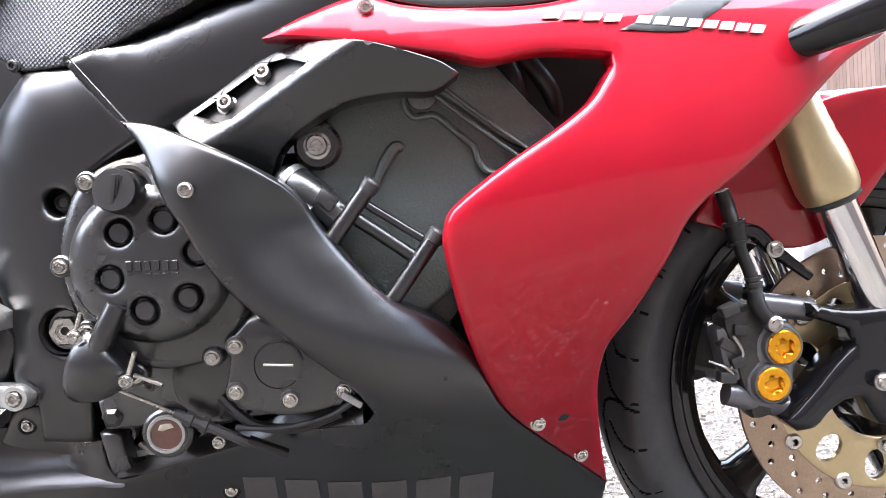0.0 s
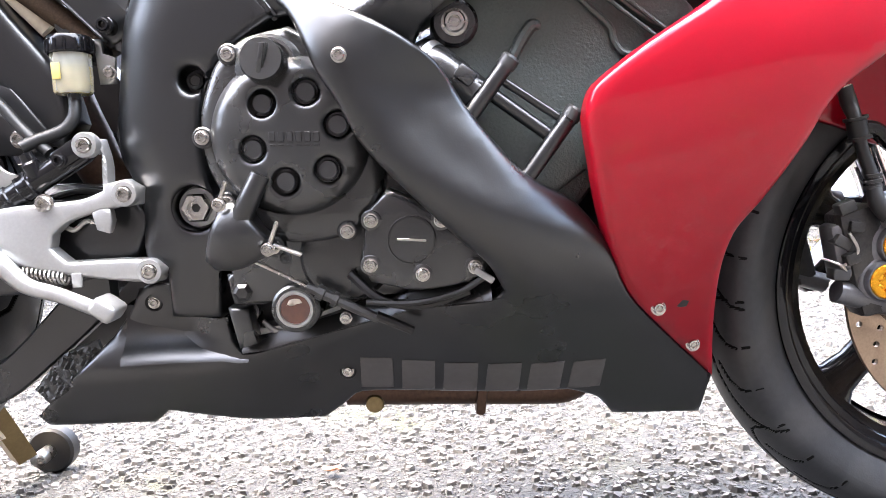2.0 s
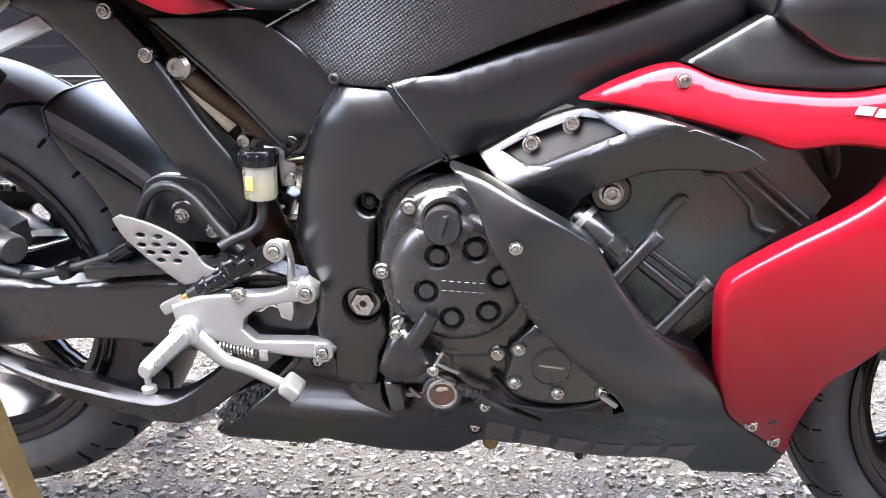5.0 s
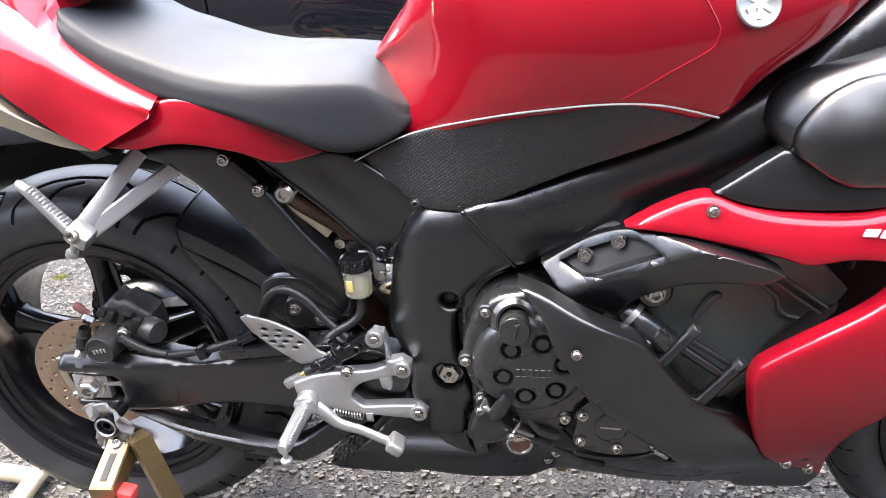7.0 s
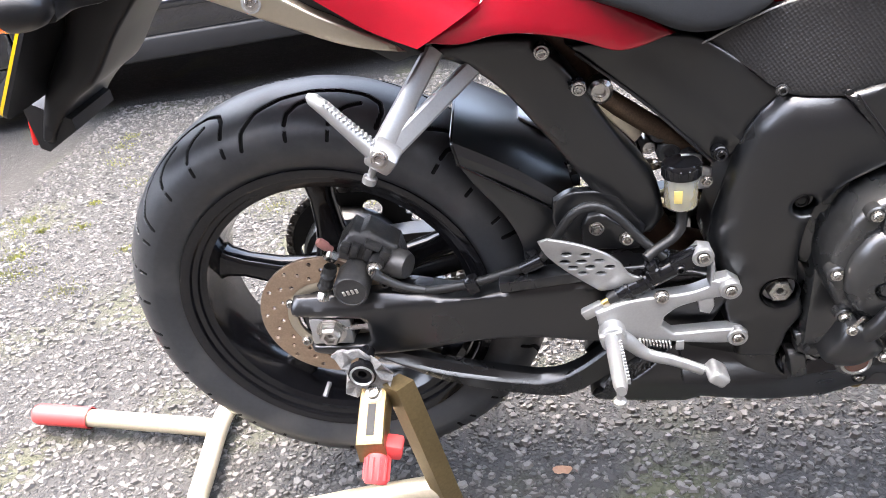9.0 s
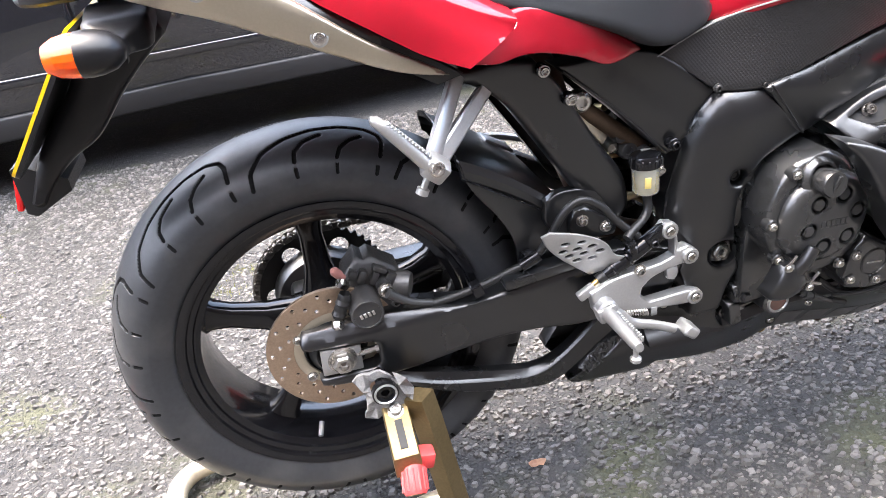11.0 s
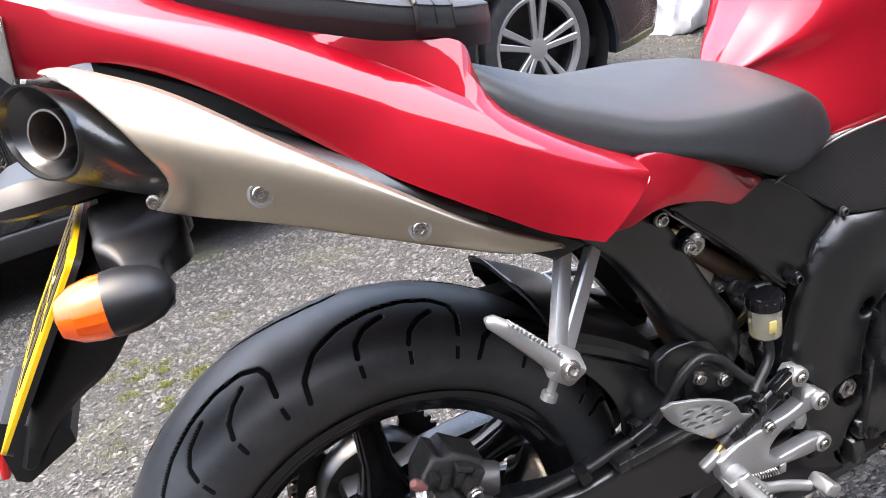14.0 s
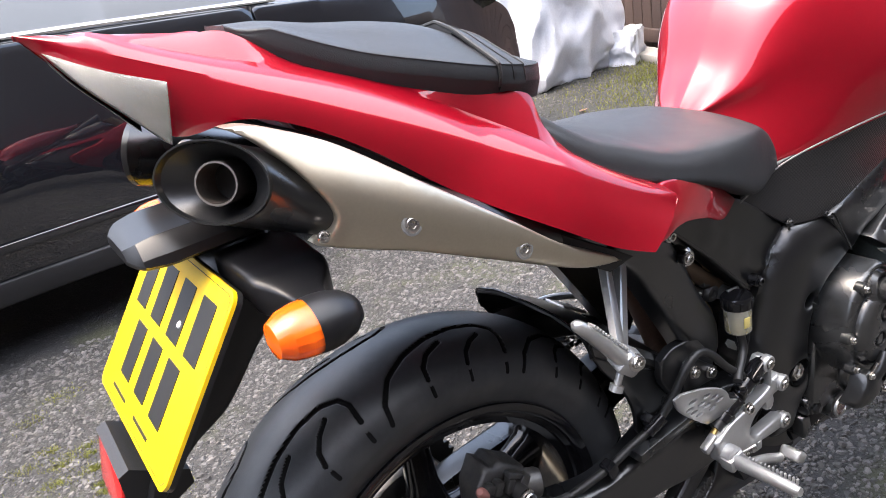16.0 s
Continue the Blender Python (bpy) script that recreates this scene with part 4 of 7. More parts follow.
def silencer(sg):
    """One oval silencer with a slant-cut funnel end and its tail pipe."""
    along, up = Vector((.50, -.85 * sg, 0)), Vector((.12, 0, .99))
    c0 = Vector((-.185, -.108 * sg, .977))
    inward = Vector((.83, .42 * sg, -.35)).normalized()

    def oval(c, a, b, n=36):
        return [c + along * a * math.cos(t) + up * b * math.sin(t) for t in np.linspace(0, 2 * math.pi, n, endpoint=False)]

    rings = [oval(c0, .060, .034)]
    for cx, cy, cz, ry, rz in ((-.135, -.113, .955, .049, .040), (-.07, -.112, .925, .046, .040), (.02, -.116, .88, .048, .038), (.10, -.118, .84, .05, .04), (.20, -.10, .79, .036, .028)):
        rings.append([Vector((cx - .25 * rz * math.sin(t), sg * (cy - ry * math.cos(t)), cz + rz * math.sin(t))) for t in np.linspace(0, 2 * math.pi, 36, endpoint=False)])
    bm = loft(rings, caps=False)
    body = part("silencer", bm, M_PLASTIC, bike, "matt black silencer", smooth=60)
    part("end_rim", loft([oval(c0 + inward * .002, .060, .034), oval(c0 - inward * .003, .0605, .0345), oval(c0 - inward * .003, .0585, .0328), oval(c0 + inward * .002, .057, .0315)], caps=False), M_PLASTIC, body, "black silencer rim")
    pipe_axis = Vector((.62, .74 * sg, -.24)).normalized()
    c1 = Vector((-.177, -.112 * sg, .9745)) + inward * .006 - along * .010 + up * .001
    part("end_funnel", loft([oval(c0 + inward * .002, .057, .0315), oval(c0 + inward * .009, .049, .0280), [c1 + inward * .010 + along * .028 * math.cos(t) + up * .0235 * math.sin(t) for t in np.linspace(0, 2 * math.pi, 36, endpoint=False)], [c1 + inward * .03 + along * .022 * math.cos(t) + up * .020 * math.sin(t) for t in np.linspace(0, 2 * math.pi, 36, endpoint=False)]], caps=False), M_FRAME, body)
    part("tail_pipe", lathe([(.0172, .05), (.0182, -.006), (.0178, -.008), (.0162, -.008), (.0156, -.005), (.0154, .05), (0, .06)], c1, pipe_axis, 32), material("sooty_steel", (0.16, 0.14, 0.125), 0.35, 0.8, vary=0.3), body, "sooty steel tail pipe")
    part("bore", lathe([(.0155, .026), (0, .027)], c1, pipe_axis, 24), M_DARK, body)
    return body


right_silencer = silencer(1)
silencer(-1)
bolt(right_silencer, (-.127, -.161, .923), .0042, (-.2, -1, .1))
part("link_pipe", tube([(.24, -.05, .785), (.33, -.03, .742), (.362, -.02, .667), (.39, -.02, .592), (.416, -.02, .523), (.451, -.02, .456), (.51, 0, .42)], [.024, .028, .030, .030, .028, .024, .022], 20), material("sooty_exhaust_pipe", (0.085, 0.048, 0.032), 0.42, 0.6, vary=0.4, scale=40), bike, "sooty brown exhaust pipe")

# -- number plate carrier, lamps and reflector
M_POD = material("glossy_black_lamp_shell", (0.007, 0.007, 0.008), 0.36, 0.0, vary=0.12, scale=60, bump=0.03, bump_scale=500, spec=0.35)
carrier = part("plate_carrier", sheet([(-.205, .86), (-.124, .90), (-.110, .86), (-.166, .810), (-.215, .757), (-.25, .737), (-.28, .711), (-.300, .684), (-.316, .690), (-.288, .745), (-.258, .785), (-.228, .820)], -.060, depth=.12, r=.012), M_POD, bike, "black plastic number plate carrier")
hood_rings = []
for x, w, zl, zh in interp_sections([(-.254, .040, .913, .919), (-.248, .054, .910, .923), (-.234, .061, .908, .927), (-.20, .063, .908, .929), (-.165, .061, .908, .930), (-.13, .045, .904, .928)], 26):
    half = [Vector((x, y, z)) for y, z in ((0, zl), (-w * .90, zl), (-w, zl + .004), (-w * .97, zl + .6 * (zh - zl)), (-w * .80, zh + .004), (-w * .74, zh + .006), (0, zh + .007))]
    hood_rings.append([p for p in half] + [Vector((p.x, -p.y, p.z)) for p in reversed(half[1:-1])])
part("hood", loft(hood_rings), M_POD, carrier, "black plate lamp hood", smooth=24)
n_ax = Vector((-.80, 0, .60))
c = Vector((-.240, 0, .8155))
wdir, hdir = Vector((0, -1, 0)), Vector((.592, 0, .806))


def plate_point(u, v, off=0.0):
    return c + wdir * u + hdir * v + n_ax * off


def rounded(w, h, r, n=6):
    out = []
    for cx, cy, a0 in ((w - r, h - r, 0), (-w + r, h - r, 90), (-w + r, -h + r, 180), (w - r, -h + r, 270)):
        out += [(cx + r * math.cos(radians(a0 + 90 * k / n)), cy + r * math.sin(radians(a0 + 90 * k / n))) for k in range(n + 1)]
    return out


ring = rounded(.127, .087, .012)
number_plate = part("number_plate", loft([[plate_point(u, v, .006) for u, v in ring], [plate_point(u, v, .0095) for u, v in ring]]), M_YELLOW, bike, "yellow rear registration plate")
part("plate_backing", loft([[plate_point(u, v, .001) for u, v in ring], [plate_point(u, v, .0058) for u, v in ring]]), M_MATT, carrier, "black plate backing")
ro, ri = rounded(.123, .083, .010), rounded(.1222, .0822, .0095)
part("border_line", loft([[plate_point(u, v, .0099) for u, v in ro], [plate_point(u, v, .0099) for u, v in ri]], caps=False), M_PLATEBLACK, number_plate)


def plate_bar(u, v, w, h):
    part("bar", loft([[plate_point(u + a * w / 2, v + b * h / 2, o) for a, b in ((1, 1), (-1, 1), (-1, -1), (1, -1))] for o in (.0094, .0102)]), M_PLATEBLACK, number_plate, smooth=0)


for k in range(4):
    plate_bar(-.084 + .056 * k, .040, .034, .056)
for k in range(3):
    plate_bar(-.056 + .056 * k, -.028, .034, .056)
plate_bar(-.055, -.072, .05, .003)
plate_bar(.03, -.072, .05, .003)
part("plate_screw", lathe([(.004, 0), (.003, .002), (0, .0025)], plate_point(.036, .03, .0095), n_ax, 12), M_WHITE, number_plate)
for sg in (1, -1):
    stalk_rings = []
    for y, cx, cz, hx, hz in interp_sections([(.045, -.150, .886, .036, .016), (.10, -.148, .881, .034, .016), (.128, -.147, .876, .031, .016), (.135, -.146, .874, .026, .014), (.141, -.147, .873, .021, .012), (.20, -.150, .874, .017, .013)], 24):
        stalk_rings.append([Vector((cx + hx * math.copysign(abs(math.cos(t)) ** .3, math.cos(t)), -y * sg, cz + hz * math.copysign(abs(math.sin(t)) ** .3, math.sin(t)))) for t in np.linspace(0, 2 * math.pi, 28, endpoint=False)])
    stalk = part("lamp_stalk", loft(stalk_rings), M_POD, carrier, "black moulded lamp stalk", smooth=35)
    lamp = part("indicator", lathe([(.0256, 0), (.0262, .008), (.0250, .018), (.0210, .030), (.0125, .039), (0, .043)], (-.172, -.206 * sg, .879), (1, 0, -.02), 28, squash=.82), M_POD, bike, "black indicator shell")
    part("lens", lathe([(.0252, .001), (.0250, -.008), (.0225, -.019), (.0160, -.029), (0, -.033)], (-.172, -.206 * sg, .879), (1, 0, -.02), 20, squash=.82), M_AMBER, lamp, "faceted amber indicator lens", smooth=19)
    part("lamp_bowl", lathe([(.022, -.001), (.012, .004), (0, .007)], (-.172, -.206 * sg, .879), (1, 0, -.02), 20, squash=.82), M_WHITE, lamp)
reflector = part("reflector_mount", loft([[Vector((x, y, z)) for y in (-.052, .052) for z in ((z0, z1) if y < 0 else (z1, z0))] for x, z0, z1 in ((-.322, .682, .738), (-.312, .676, .742), (-.285, .690, .725), (-.265, .70, .715))]), M_MATT, carrier, "black reflector mount", smooth=20)
part("reflector", block((-.3235, 0, .710), (.008, .10, .052), (0, 14, 0), .003), M_REFLEX, carrier, "red rear reflector")

# -- swingarm, brace, axle
ARM = [(-.04, .42, -.090), (-.04, .36, -.090), (.1, .44, -.105), (.1, .35, -.105), (.3, .46, -.115), (.3, .37, -.115), (.5, .46, -.125), (.5, .39, -.125)]
arm_outline = [(-.052, .424), (-.046, .437), (.103, .446), (.198, .440), (.323, .462), (.42, .47), (.50, .46), (.52, .43), (.50, .385), (.44, .37), (.362, .36), (.281, .369), (.205, .368), (.085, .349), (.004, .344), (-.034, .347), (-.036, .360), (.046, .364), (.054, .373), (.054, .401), (.046, .409), (-.050, .411)]
arm_fold = lambda q: .010 * np.clip((q[:, 1] - (.424 + .07 * q[:, 0])) / .012, 0, 1)
swing = both("swingarm", arm_outline, ARM, M_FRAME, bike, "satin black aluminium swingarm", depth=0.035, r=0.006, extra=arm_fold, grid=.007)
for sg in (1, -1):
    rings = []
    for x, zl, zr, zh in interp_sections([(.040, .338, .346, .358), (.08, .312, .322, .335), (.138, .278, .296, .314), (.195, .257, .280, .297), (.25, .243, .268, .282), (.285, .236, .264, .276), (.308, .234, .269, .278), (.330, .241, .281, .287), (.355, .256, .300, .304), (.385, .279, .328, .331), (.42, .306, .362, .365), (.455, .336, .395, .398)], 60):
        rings.append([Vector((x, .026 - sg * (.026 + y), z)) for y, z in ((.066, zl), (.082, zl), (.085, zl + .003), (.0885, zr - .003), (.0890, zr), (.0872, zr + .0020), (.0845, zr + .004), (.079, zh - .002), (.074, zh), (.066, zh))])
    part("swingarm_brace", loft(rings), M_FRAME, bike, "black box-section swingarm brace", smooth=24)
part("arm_pad", block((.30, -.112, .468), (.12, .03, .016), (0, -5, 0), .004), M_FRAME, swing)
part("axle_block", block((.000, -.0805, .3865), (.058, .022, .043), (0, 3, 0), .002), M_ALLOY, swing, "alloy axle block")
part("slot_back", block((.015, -.066, .386), (.085, .006, .050), (0, 3, 0), .001), M_DARK, swing)
part("axle_nut", lathe([(.0185, 0), (.0185, .003), (.0155, .0032), (.0155, .012), (.013, .0155), (.0085, .0155), (.0085, .008), (.005, .008), (.005, .002), (0, .002)], (.001, -.0930, .388), (0, -1, 0), 6), M_BOLT, swing, "steel axle nut", smooth=20)
part("washer", lathe([(.021, 0), (.021, .002), (.01, .0022)], (.001, -.0916, .388), (0, -1, 0), 28), M_BOLT, swing)
part("adjuster", lathe([(.005, 0), (.005, .03), (.008, .03), (.008, .042), (0, .042)], (.020, -.088, .390), (1, 0, .05), 6), M_BOLT, swing)
part("bobbin_ring", lathe([(.0135, .0315), (.0150, .0335), (.0165, .0325), (.0165, .0300)], (.047, -.120, .356), (0, -1, 0), 28), M_ALLOY, swing, "pale worn rim of the bobbin")
part("bobbin_spool", lathe([(.010, -.02), (.010, .02), (.019, .022), (.019, .030), (.012, .032), (.0105, .028), (.006, .028), (.006, .02), (0, .02)], (.047, -.120, .356), (0, -1, 0), 28), M_GLOSS_BLACK, swing, "black stand bobbin")

# -- rear hugger and seat rails
def arc_y(profile, cx, cz, a0, a1, n=40):
    """Part of a turned form round the wheel axis, from angle a0 to a1 (degrees up from ahead)."""
    return loft([[Vector((cx + r * math.cos(radians(a)), y, cz + r * math.sin(radians(a)))) for r, y in profile] for a in np.linspace(a0, a1, n)], closed=True)


HUG_TAIL = ((.207, .116, .621), (.205, .1155, .634), (.202, .111, .648), (.2025, .084, .657), (.203, .055, .662), (.201, 0, .665))
HUG_FRONT = ((.345, .118, .528), (.346, .1175, .538), (.345, .113, .549), (.341, .084, .560), (.337, .055, .567), (.335, 0, .570))
hug_rings = []
for t in np.linspace(0, 1, 15):
    half = [Vector(a).lerp(Vector(b), t) + Vector((.38, 0, .92)) * (.006 * math.sin(math.pi * t)) for a, b in zip(HUG_TAIL, HUG_FRONT)]
    outer = [Vector((p.x, .026 - p.y, p.z)) for p in half] + [Vector((p.x, .026 + p.y, p.z)) for p in reversed(half[:-1])]
    hug_rings.append(outer + [Vector((p.x - .002, .026 + (p.y - .026) * .965, p.z - .004)) for p in reversed(outer)])
hug = part("hugger", loft(hug_rings), M_PLASTIC, bike, "satin black rear hugger", smooth=18)
for sg in (1, -1):
    yl = .026 - sg * .1155
    part("hugger_side", sheet([(.207, .620), (.262, .583), (.318, .547), (.346, .527), (.362, .500), (.362, .455), (.285, .455), (.275, .470), (.273, .498), (.264, .527), (.247, .558), (.224, .590)], yl, depth=.005 * sg, r=.0015), M_PLASTIC, hug)
    part("hugger_bead", tube([(.2065, yl - .001 * sg, .622), (.262, yl - .002 * sg, .5845), (.318, yl - .002 * sg, .5475), (.346, yl - .002 * sg, .5275)], .0011, 8, 4), M_GLOSS_BLACK, hug)
part("hugger_bead", tube([r[k] for r in hug_rings[:1] for k in range(11)], .0018, 8, 3), M_GLOSS_BLACK, hug)
# Alloy tube added to draw the bright sheen along the chain guard's edge.
part("guard_rim", tube([(.252, .118, .592), (.30, .118, .593), (.34, .118, .584), (.385, .118, .566), (.437, .118, .535)], [.003, .005, .006, .006, .004], 10), M_ALLOY, hug, "pale tube added as the sheen along the chain guard's edge")
# Pale plate added for the sky's reflection on the glossy black hugger top.
part("guard_plate", block((.300, .058, .604), (.050, .040, .004), (0, 33, 0), .001), M_ALLOY, hug, "pale plate added as the sky reflection on the black hugger")
part("shelf_plate", block((.402, .035, .503), (.060, .055, .005), (-14, 6, 0), .0015), M_ALLOY, hug, "pale plate ahead of the hugger")
part("hugger_tab", lathe([(.009, -.003), (.009, .003), (.004, .004), (.003, .001), (0, .001)], (.331, -.02, .553), (-.4, -.5, .7), 16), M_BOLT, hug)
both("rear_subframe", [(.175, .768), (.251, .776), (.303, .770), (.339, .728), (.392, .642), (.433, .580), (.444, .530), (.428, .505), (.398, .516), (.360, .574), (.297, .672), (.262, .720), (.225, .750)], [(.2, .76, -.125), (.31, .755, -.120), (.42, .60, -.105), (.4, .52, -.10), (.33, .65, -.11)], M_FRAME, bike, "black subframe rail", depth=0.03, r=0.01)
STRUT = [(.35, .75, -.10), (.45, .75, -.108), (.55, .67, -.122), (.5, .62, -.112)]
strut = both("subframe_strut", [(.338, .750), (.406, .752), (.451, .752), (.480, .742), (.562, .680), (.514, .612), (.492, .600), (.422, .672)], STRUT, M_PLASTIC, bike, "black side strut panel", depth=0.03, r=0.005, extra=lambda q: -.006 * np.exp(-(((q - np.array([.42, .71])) @ np.array([.64, .77])) / .006) ** 2) * (q[:, 0] > .405))
part("strut_edge", tube([at_y(STRUT, x, z, .0005) for x, z in ((.348, .741), (.424, .674), (.492, .604))], .0018, 8, 4), M_FRAME, strut)
for x, y, z in ((.312, -.128, .755), (.348, -.124, .711), (.496, -.124, .619)):
    part("boss", lathe([(.0088, -.012), (.0088, 0), (.0078, .001), (.0, .001)], (x, y + .001, z), (0, -1, 0), 20), M_GLOSS_BLACK, strut)
    bolt(strut, (x, y, z), .0062, mat=M_BOLT if z > .65 else M_GLOSS_BLACK)
linkage = part("shock_linkage", tube([(.372, -.085, .688), (.43, -.075, .64), (.478, -.07, .60)], .012, 12), material("grimy_brown_metal", (0.10, 0.065, 0.04), 0.6, 0.5, vary=0.5, scale=90), bike, "grimy brown shock linkage")
part("link_end", lathe([(.014, -.01), (.014, .008), (.010, .012), (.006, .012), (.005, .006), (0, .006)], (.372, -.095, .697), (0, -1, 0), 20), M_BOLT, linkage)
part("link_bolt", lathe([(.011, -.01), (.011, .008), (.006, .010), (0, .010)], (.470, -.085, .600), (0, -1, 0), 20), M_CASTGREY, linkage)
lever = part("pale_lever", flat_bar((.362, -.092, .694), (.418, -.072, .628), .016, .020, .008, (.2, -1, .2)), M_STANDPALE, linkage, "pale dusty alloy link arm", smooth=30)
for x, y, z, r, hgt in ((.438, -.066, .630, .011, .018), (.450, -.062, .606, .014, .022), (.428, -.062, .612, .009, .016), (.470, -.06, .612, .012, .014)):
    part("link_boss", lathe([(r, -.012), (r, hgt - .004), (r * .8, hgt), (r * .45, hgt), (r * .4, hgt - .004), (0, hgt - .004)], (x, y, z), (0, -1, 0), 18), M_CASTGREY if r > .010 else M_BOLT, linkage)
part("shock_spring", tube([(.50 + .045 * math.cos(t), .02 + .045 * math.sin(t), .45 + .012 * t) for t in np.linspace(0, 16, 70)], .006, 8, 2), M_GOLD, bike)

# -- hydraulic reservoir and its hose
res = part("fluid_reservoir", lathe([(.0, 0), (.0165, 0), (.0182, .003), (.0188, .038), (.0, .038)], (.457, -.118, .556), (0, .05, 1), 28), M_BOTTLE, bike, "cloudy yellowish brake fluid bottle")
part("fluid", lathe([(0, .002), (.0155, .002), (.0165, .026), (0, .026)], (.457, -.118, .556), (0, .05, 1), 24), M_FLUID, res)
part("level_window", block((.4505, -.1358, .577), (.009, .002, .016), (0, 0, -12), .001), M_FLUID, res)
cap = lathe([(.0205, 0), (.0212, .002), (.0212, .014), (.0195, .017), (0, .0175)], (.457, -.116, .594), (0, .05, 1), 32)
part("cap", cap, M_GLOSS_BLACK, res, "black ribbed screw cap")
for k in range(14):
    a = 2 * math.pi * k / 14
    part("rib", block((.457 + .0212 * math.cos(a), -.1158 + .0212 * math.sin(a), .602), (.002, .003, .012), (0, 0, math.degrees(a)), .0006, seg=1), M_GLOSS_BLACK, res)
part("outlet", tube([(.457, -.119, .557), (.458, -.120, .548)], .006, 10), M_CASTGREY, res)
part("reservoir_hose", tube([(.458, -.120, .550), (.457, -.125, .533), (.447, -.130, .521), (.425, -.140, .512), (.414, -.146, .506)], .0062, 12), M_HOSE, bike, "black rubber hose")
brk = part("reservoir_bracket", sheet([(.459, .612), (.482, .610), (.482, .596), (.494, .592), (.492, .566), (.476, .566), (.474, .604), (.460, .606)], -.102, depth=.003, r=.001), M_ALLOY, bike, "pale alloy bracket")
bolt(brk, (.488, -.104, .577), .0055)
part("overflow_bottle", block((.512, -.082, .532), (.032, .03, .085), (0, 14, 0), .009), M_BOTTLE, bike, "cloudy plastic overflow bottle")

# -- foot control: hanger, heel guard, master cylinder, pedal, peg
hanger_outline = [(.354, .438), (.392, .450), (.464, .454), (.487, .461), (.488, .497), (.470, .495), (.466, .505), (.474, .513), (.488, .510), (.493, .488), (.493, .468), (.509, .471), (.522, .462), (.520, .446), (.491, .443), (.452, .434), (.436, .422), (.433, .409), (.447, .395), (.525, .392), (.538, .382), (.532, .370), (.501, .372), (.430, .386), (.386, .399), (.360, .404)]
hanger = part("foot_hanger", sheet(hanger_outline, [(.36, .42, -.158), (.43, .45, -.152), (.52, .46, -.150), (.53, .38, -.147), (.48, .5, -.146)], depth=.014, r=.004, step=.006), M_ALLOY, bike, "pale satin alloy foot hanger")
for x, y, z in ((.510, -.152, .457), (.524, -.147, .381), (.477, -.150, .505)):
    part("boss", lathe([(.0125, -.006), (.0125, .002), (.0115, .004), (.008, .0042), (.0075, .0015)], (x, y, z), (0, -1, 0), 24), M_ALLOY, hanger)
    bolt(hanger, (x, y - .001, z), .0068)
part("stop_tab", sheet([(.474, .444), (.492, .446), (.494, .432), (.489, .420), (.478, .424)], -.150, depth=.008, r=.002), M_ALLOY, hanger)
guard_outline = [(.292, .535), (.303, .541), (.340, .533), (.368, .520), (.384, .506), (.395, .487), (.410, .480), (.388, .464), (.363, .455), (.338, .476), (.322, .490), (.301, .514)]
guard_holes = [(.324, .518), (.346, .518), (.322, .505), (.341, .507), (.361, .509), (.331, .496), (.351, .498), (.373, .499), (.342, .487), (.363, .488)]
part("heel_guard", sheet(guard_outline, [(.297, .537, -.142), (.40, .486, -.150), (.357, .456, -.135), (.34, .51, -.145)], depth=.003, r=.0012, step=.006, holes=[ring2d(x, z, .0062, 14, .5, 8) for x, z in guard_holes]), M_ALLOY, hanger, "pale alloy heel guard with oval holes")
mc = part("master_cylinder", tube([(.384, -.140, .452), (.392, -.140, .457), (.470, -.139, .500), (.480, -.139, .505)], [.0095, .012, .012, .009], 16, smooth=False), M_GLOSS_BLACK, bike, "black brake master cylinder")
for k, rr in enumerate((.0135, .0125, .0135)):
    part("collar", lathe([(rr - .002, -.003), (rr, -.0015), (rr, .0015), (rr - .002, .003)], (.396 + .011 * k, -.140, .459 + .006 * k), (.87, 0, .48), 20), M_GLOSS_BLACK, mc)
part("mount_ear", block((.462, -.146, .499), (.040, .012, .020), (0, -29, 0), .004), M_GLOSS_BLACK, mc)
part("fluid_port", lathe([(.009, -.004), (.009, .010), (.0068, .012), (.0068, .020), (0, .021)], (.424, -.144, .482), (-.3, -.2, .95), 16), M_GLOSS_BLACK, mc)
bolt(mc, (.452, -.153, .492), .0055, mat=M_GLOSS_BLACK)
part("boot", tube([(.372, -.140, .446), (.386, -.140, .4535)], .0085, 14), M_HOSE, mc)
part("push_rod", tube([(.358, -.142, .438), (.374, -.140, .447)], .0045, 10), material("brass_rod", (0.45, 0.32, 0.12), 0.35, 0.9), mc)
part("clevis", block((.352, -.145, .435), (.028, .012, .014), (0, -28, 0), .003), M_ALLOY, mc)
part("outlet_boss", lathe([(.010, 0), (.010, .014), (.008, .016), (0, .016)], (.412, -.139, .466), (-.45, 0, .9), 16), M_GLOSS_BLACK, mc)
part("flange", block((.447, -.147, .487), (.05, .006, .012), (0, -29, 0), .002), M_GLOSS_BLACK, mc)
bolt(mc, (.432, -.150, .452), .0075)
part("switch_cable", tube([(.36, -.12, .45), (.40, -.118, .452), (.45, -.12, .462), (.49, -.12, .456)], .003, 8), M_HOSE, mc)
part("switch_bracket", tube([(.435, -.13, .430), (.447, -.13, .424), (.46, -.13, .432), (.475, -.13, .428)], .0025, 8), M_BOLT, mc)
pedal = part("brake_pedal", tube([(.372, -.160, .410), (.392, -.162, .395), (.413, -.164, .376), (.445, -.166, .365), (.480, -.170, .350)], [.0105, .0085, .0068, .0062, .0060], 12, squash=1.2), M_ALLOY, bike, "pale alloy brake pedal")
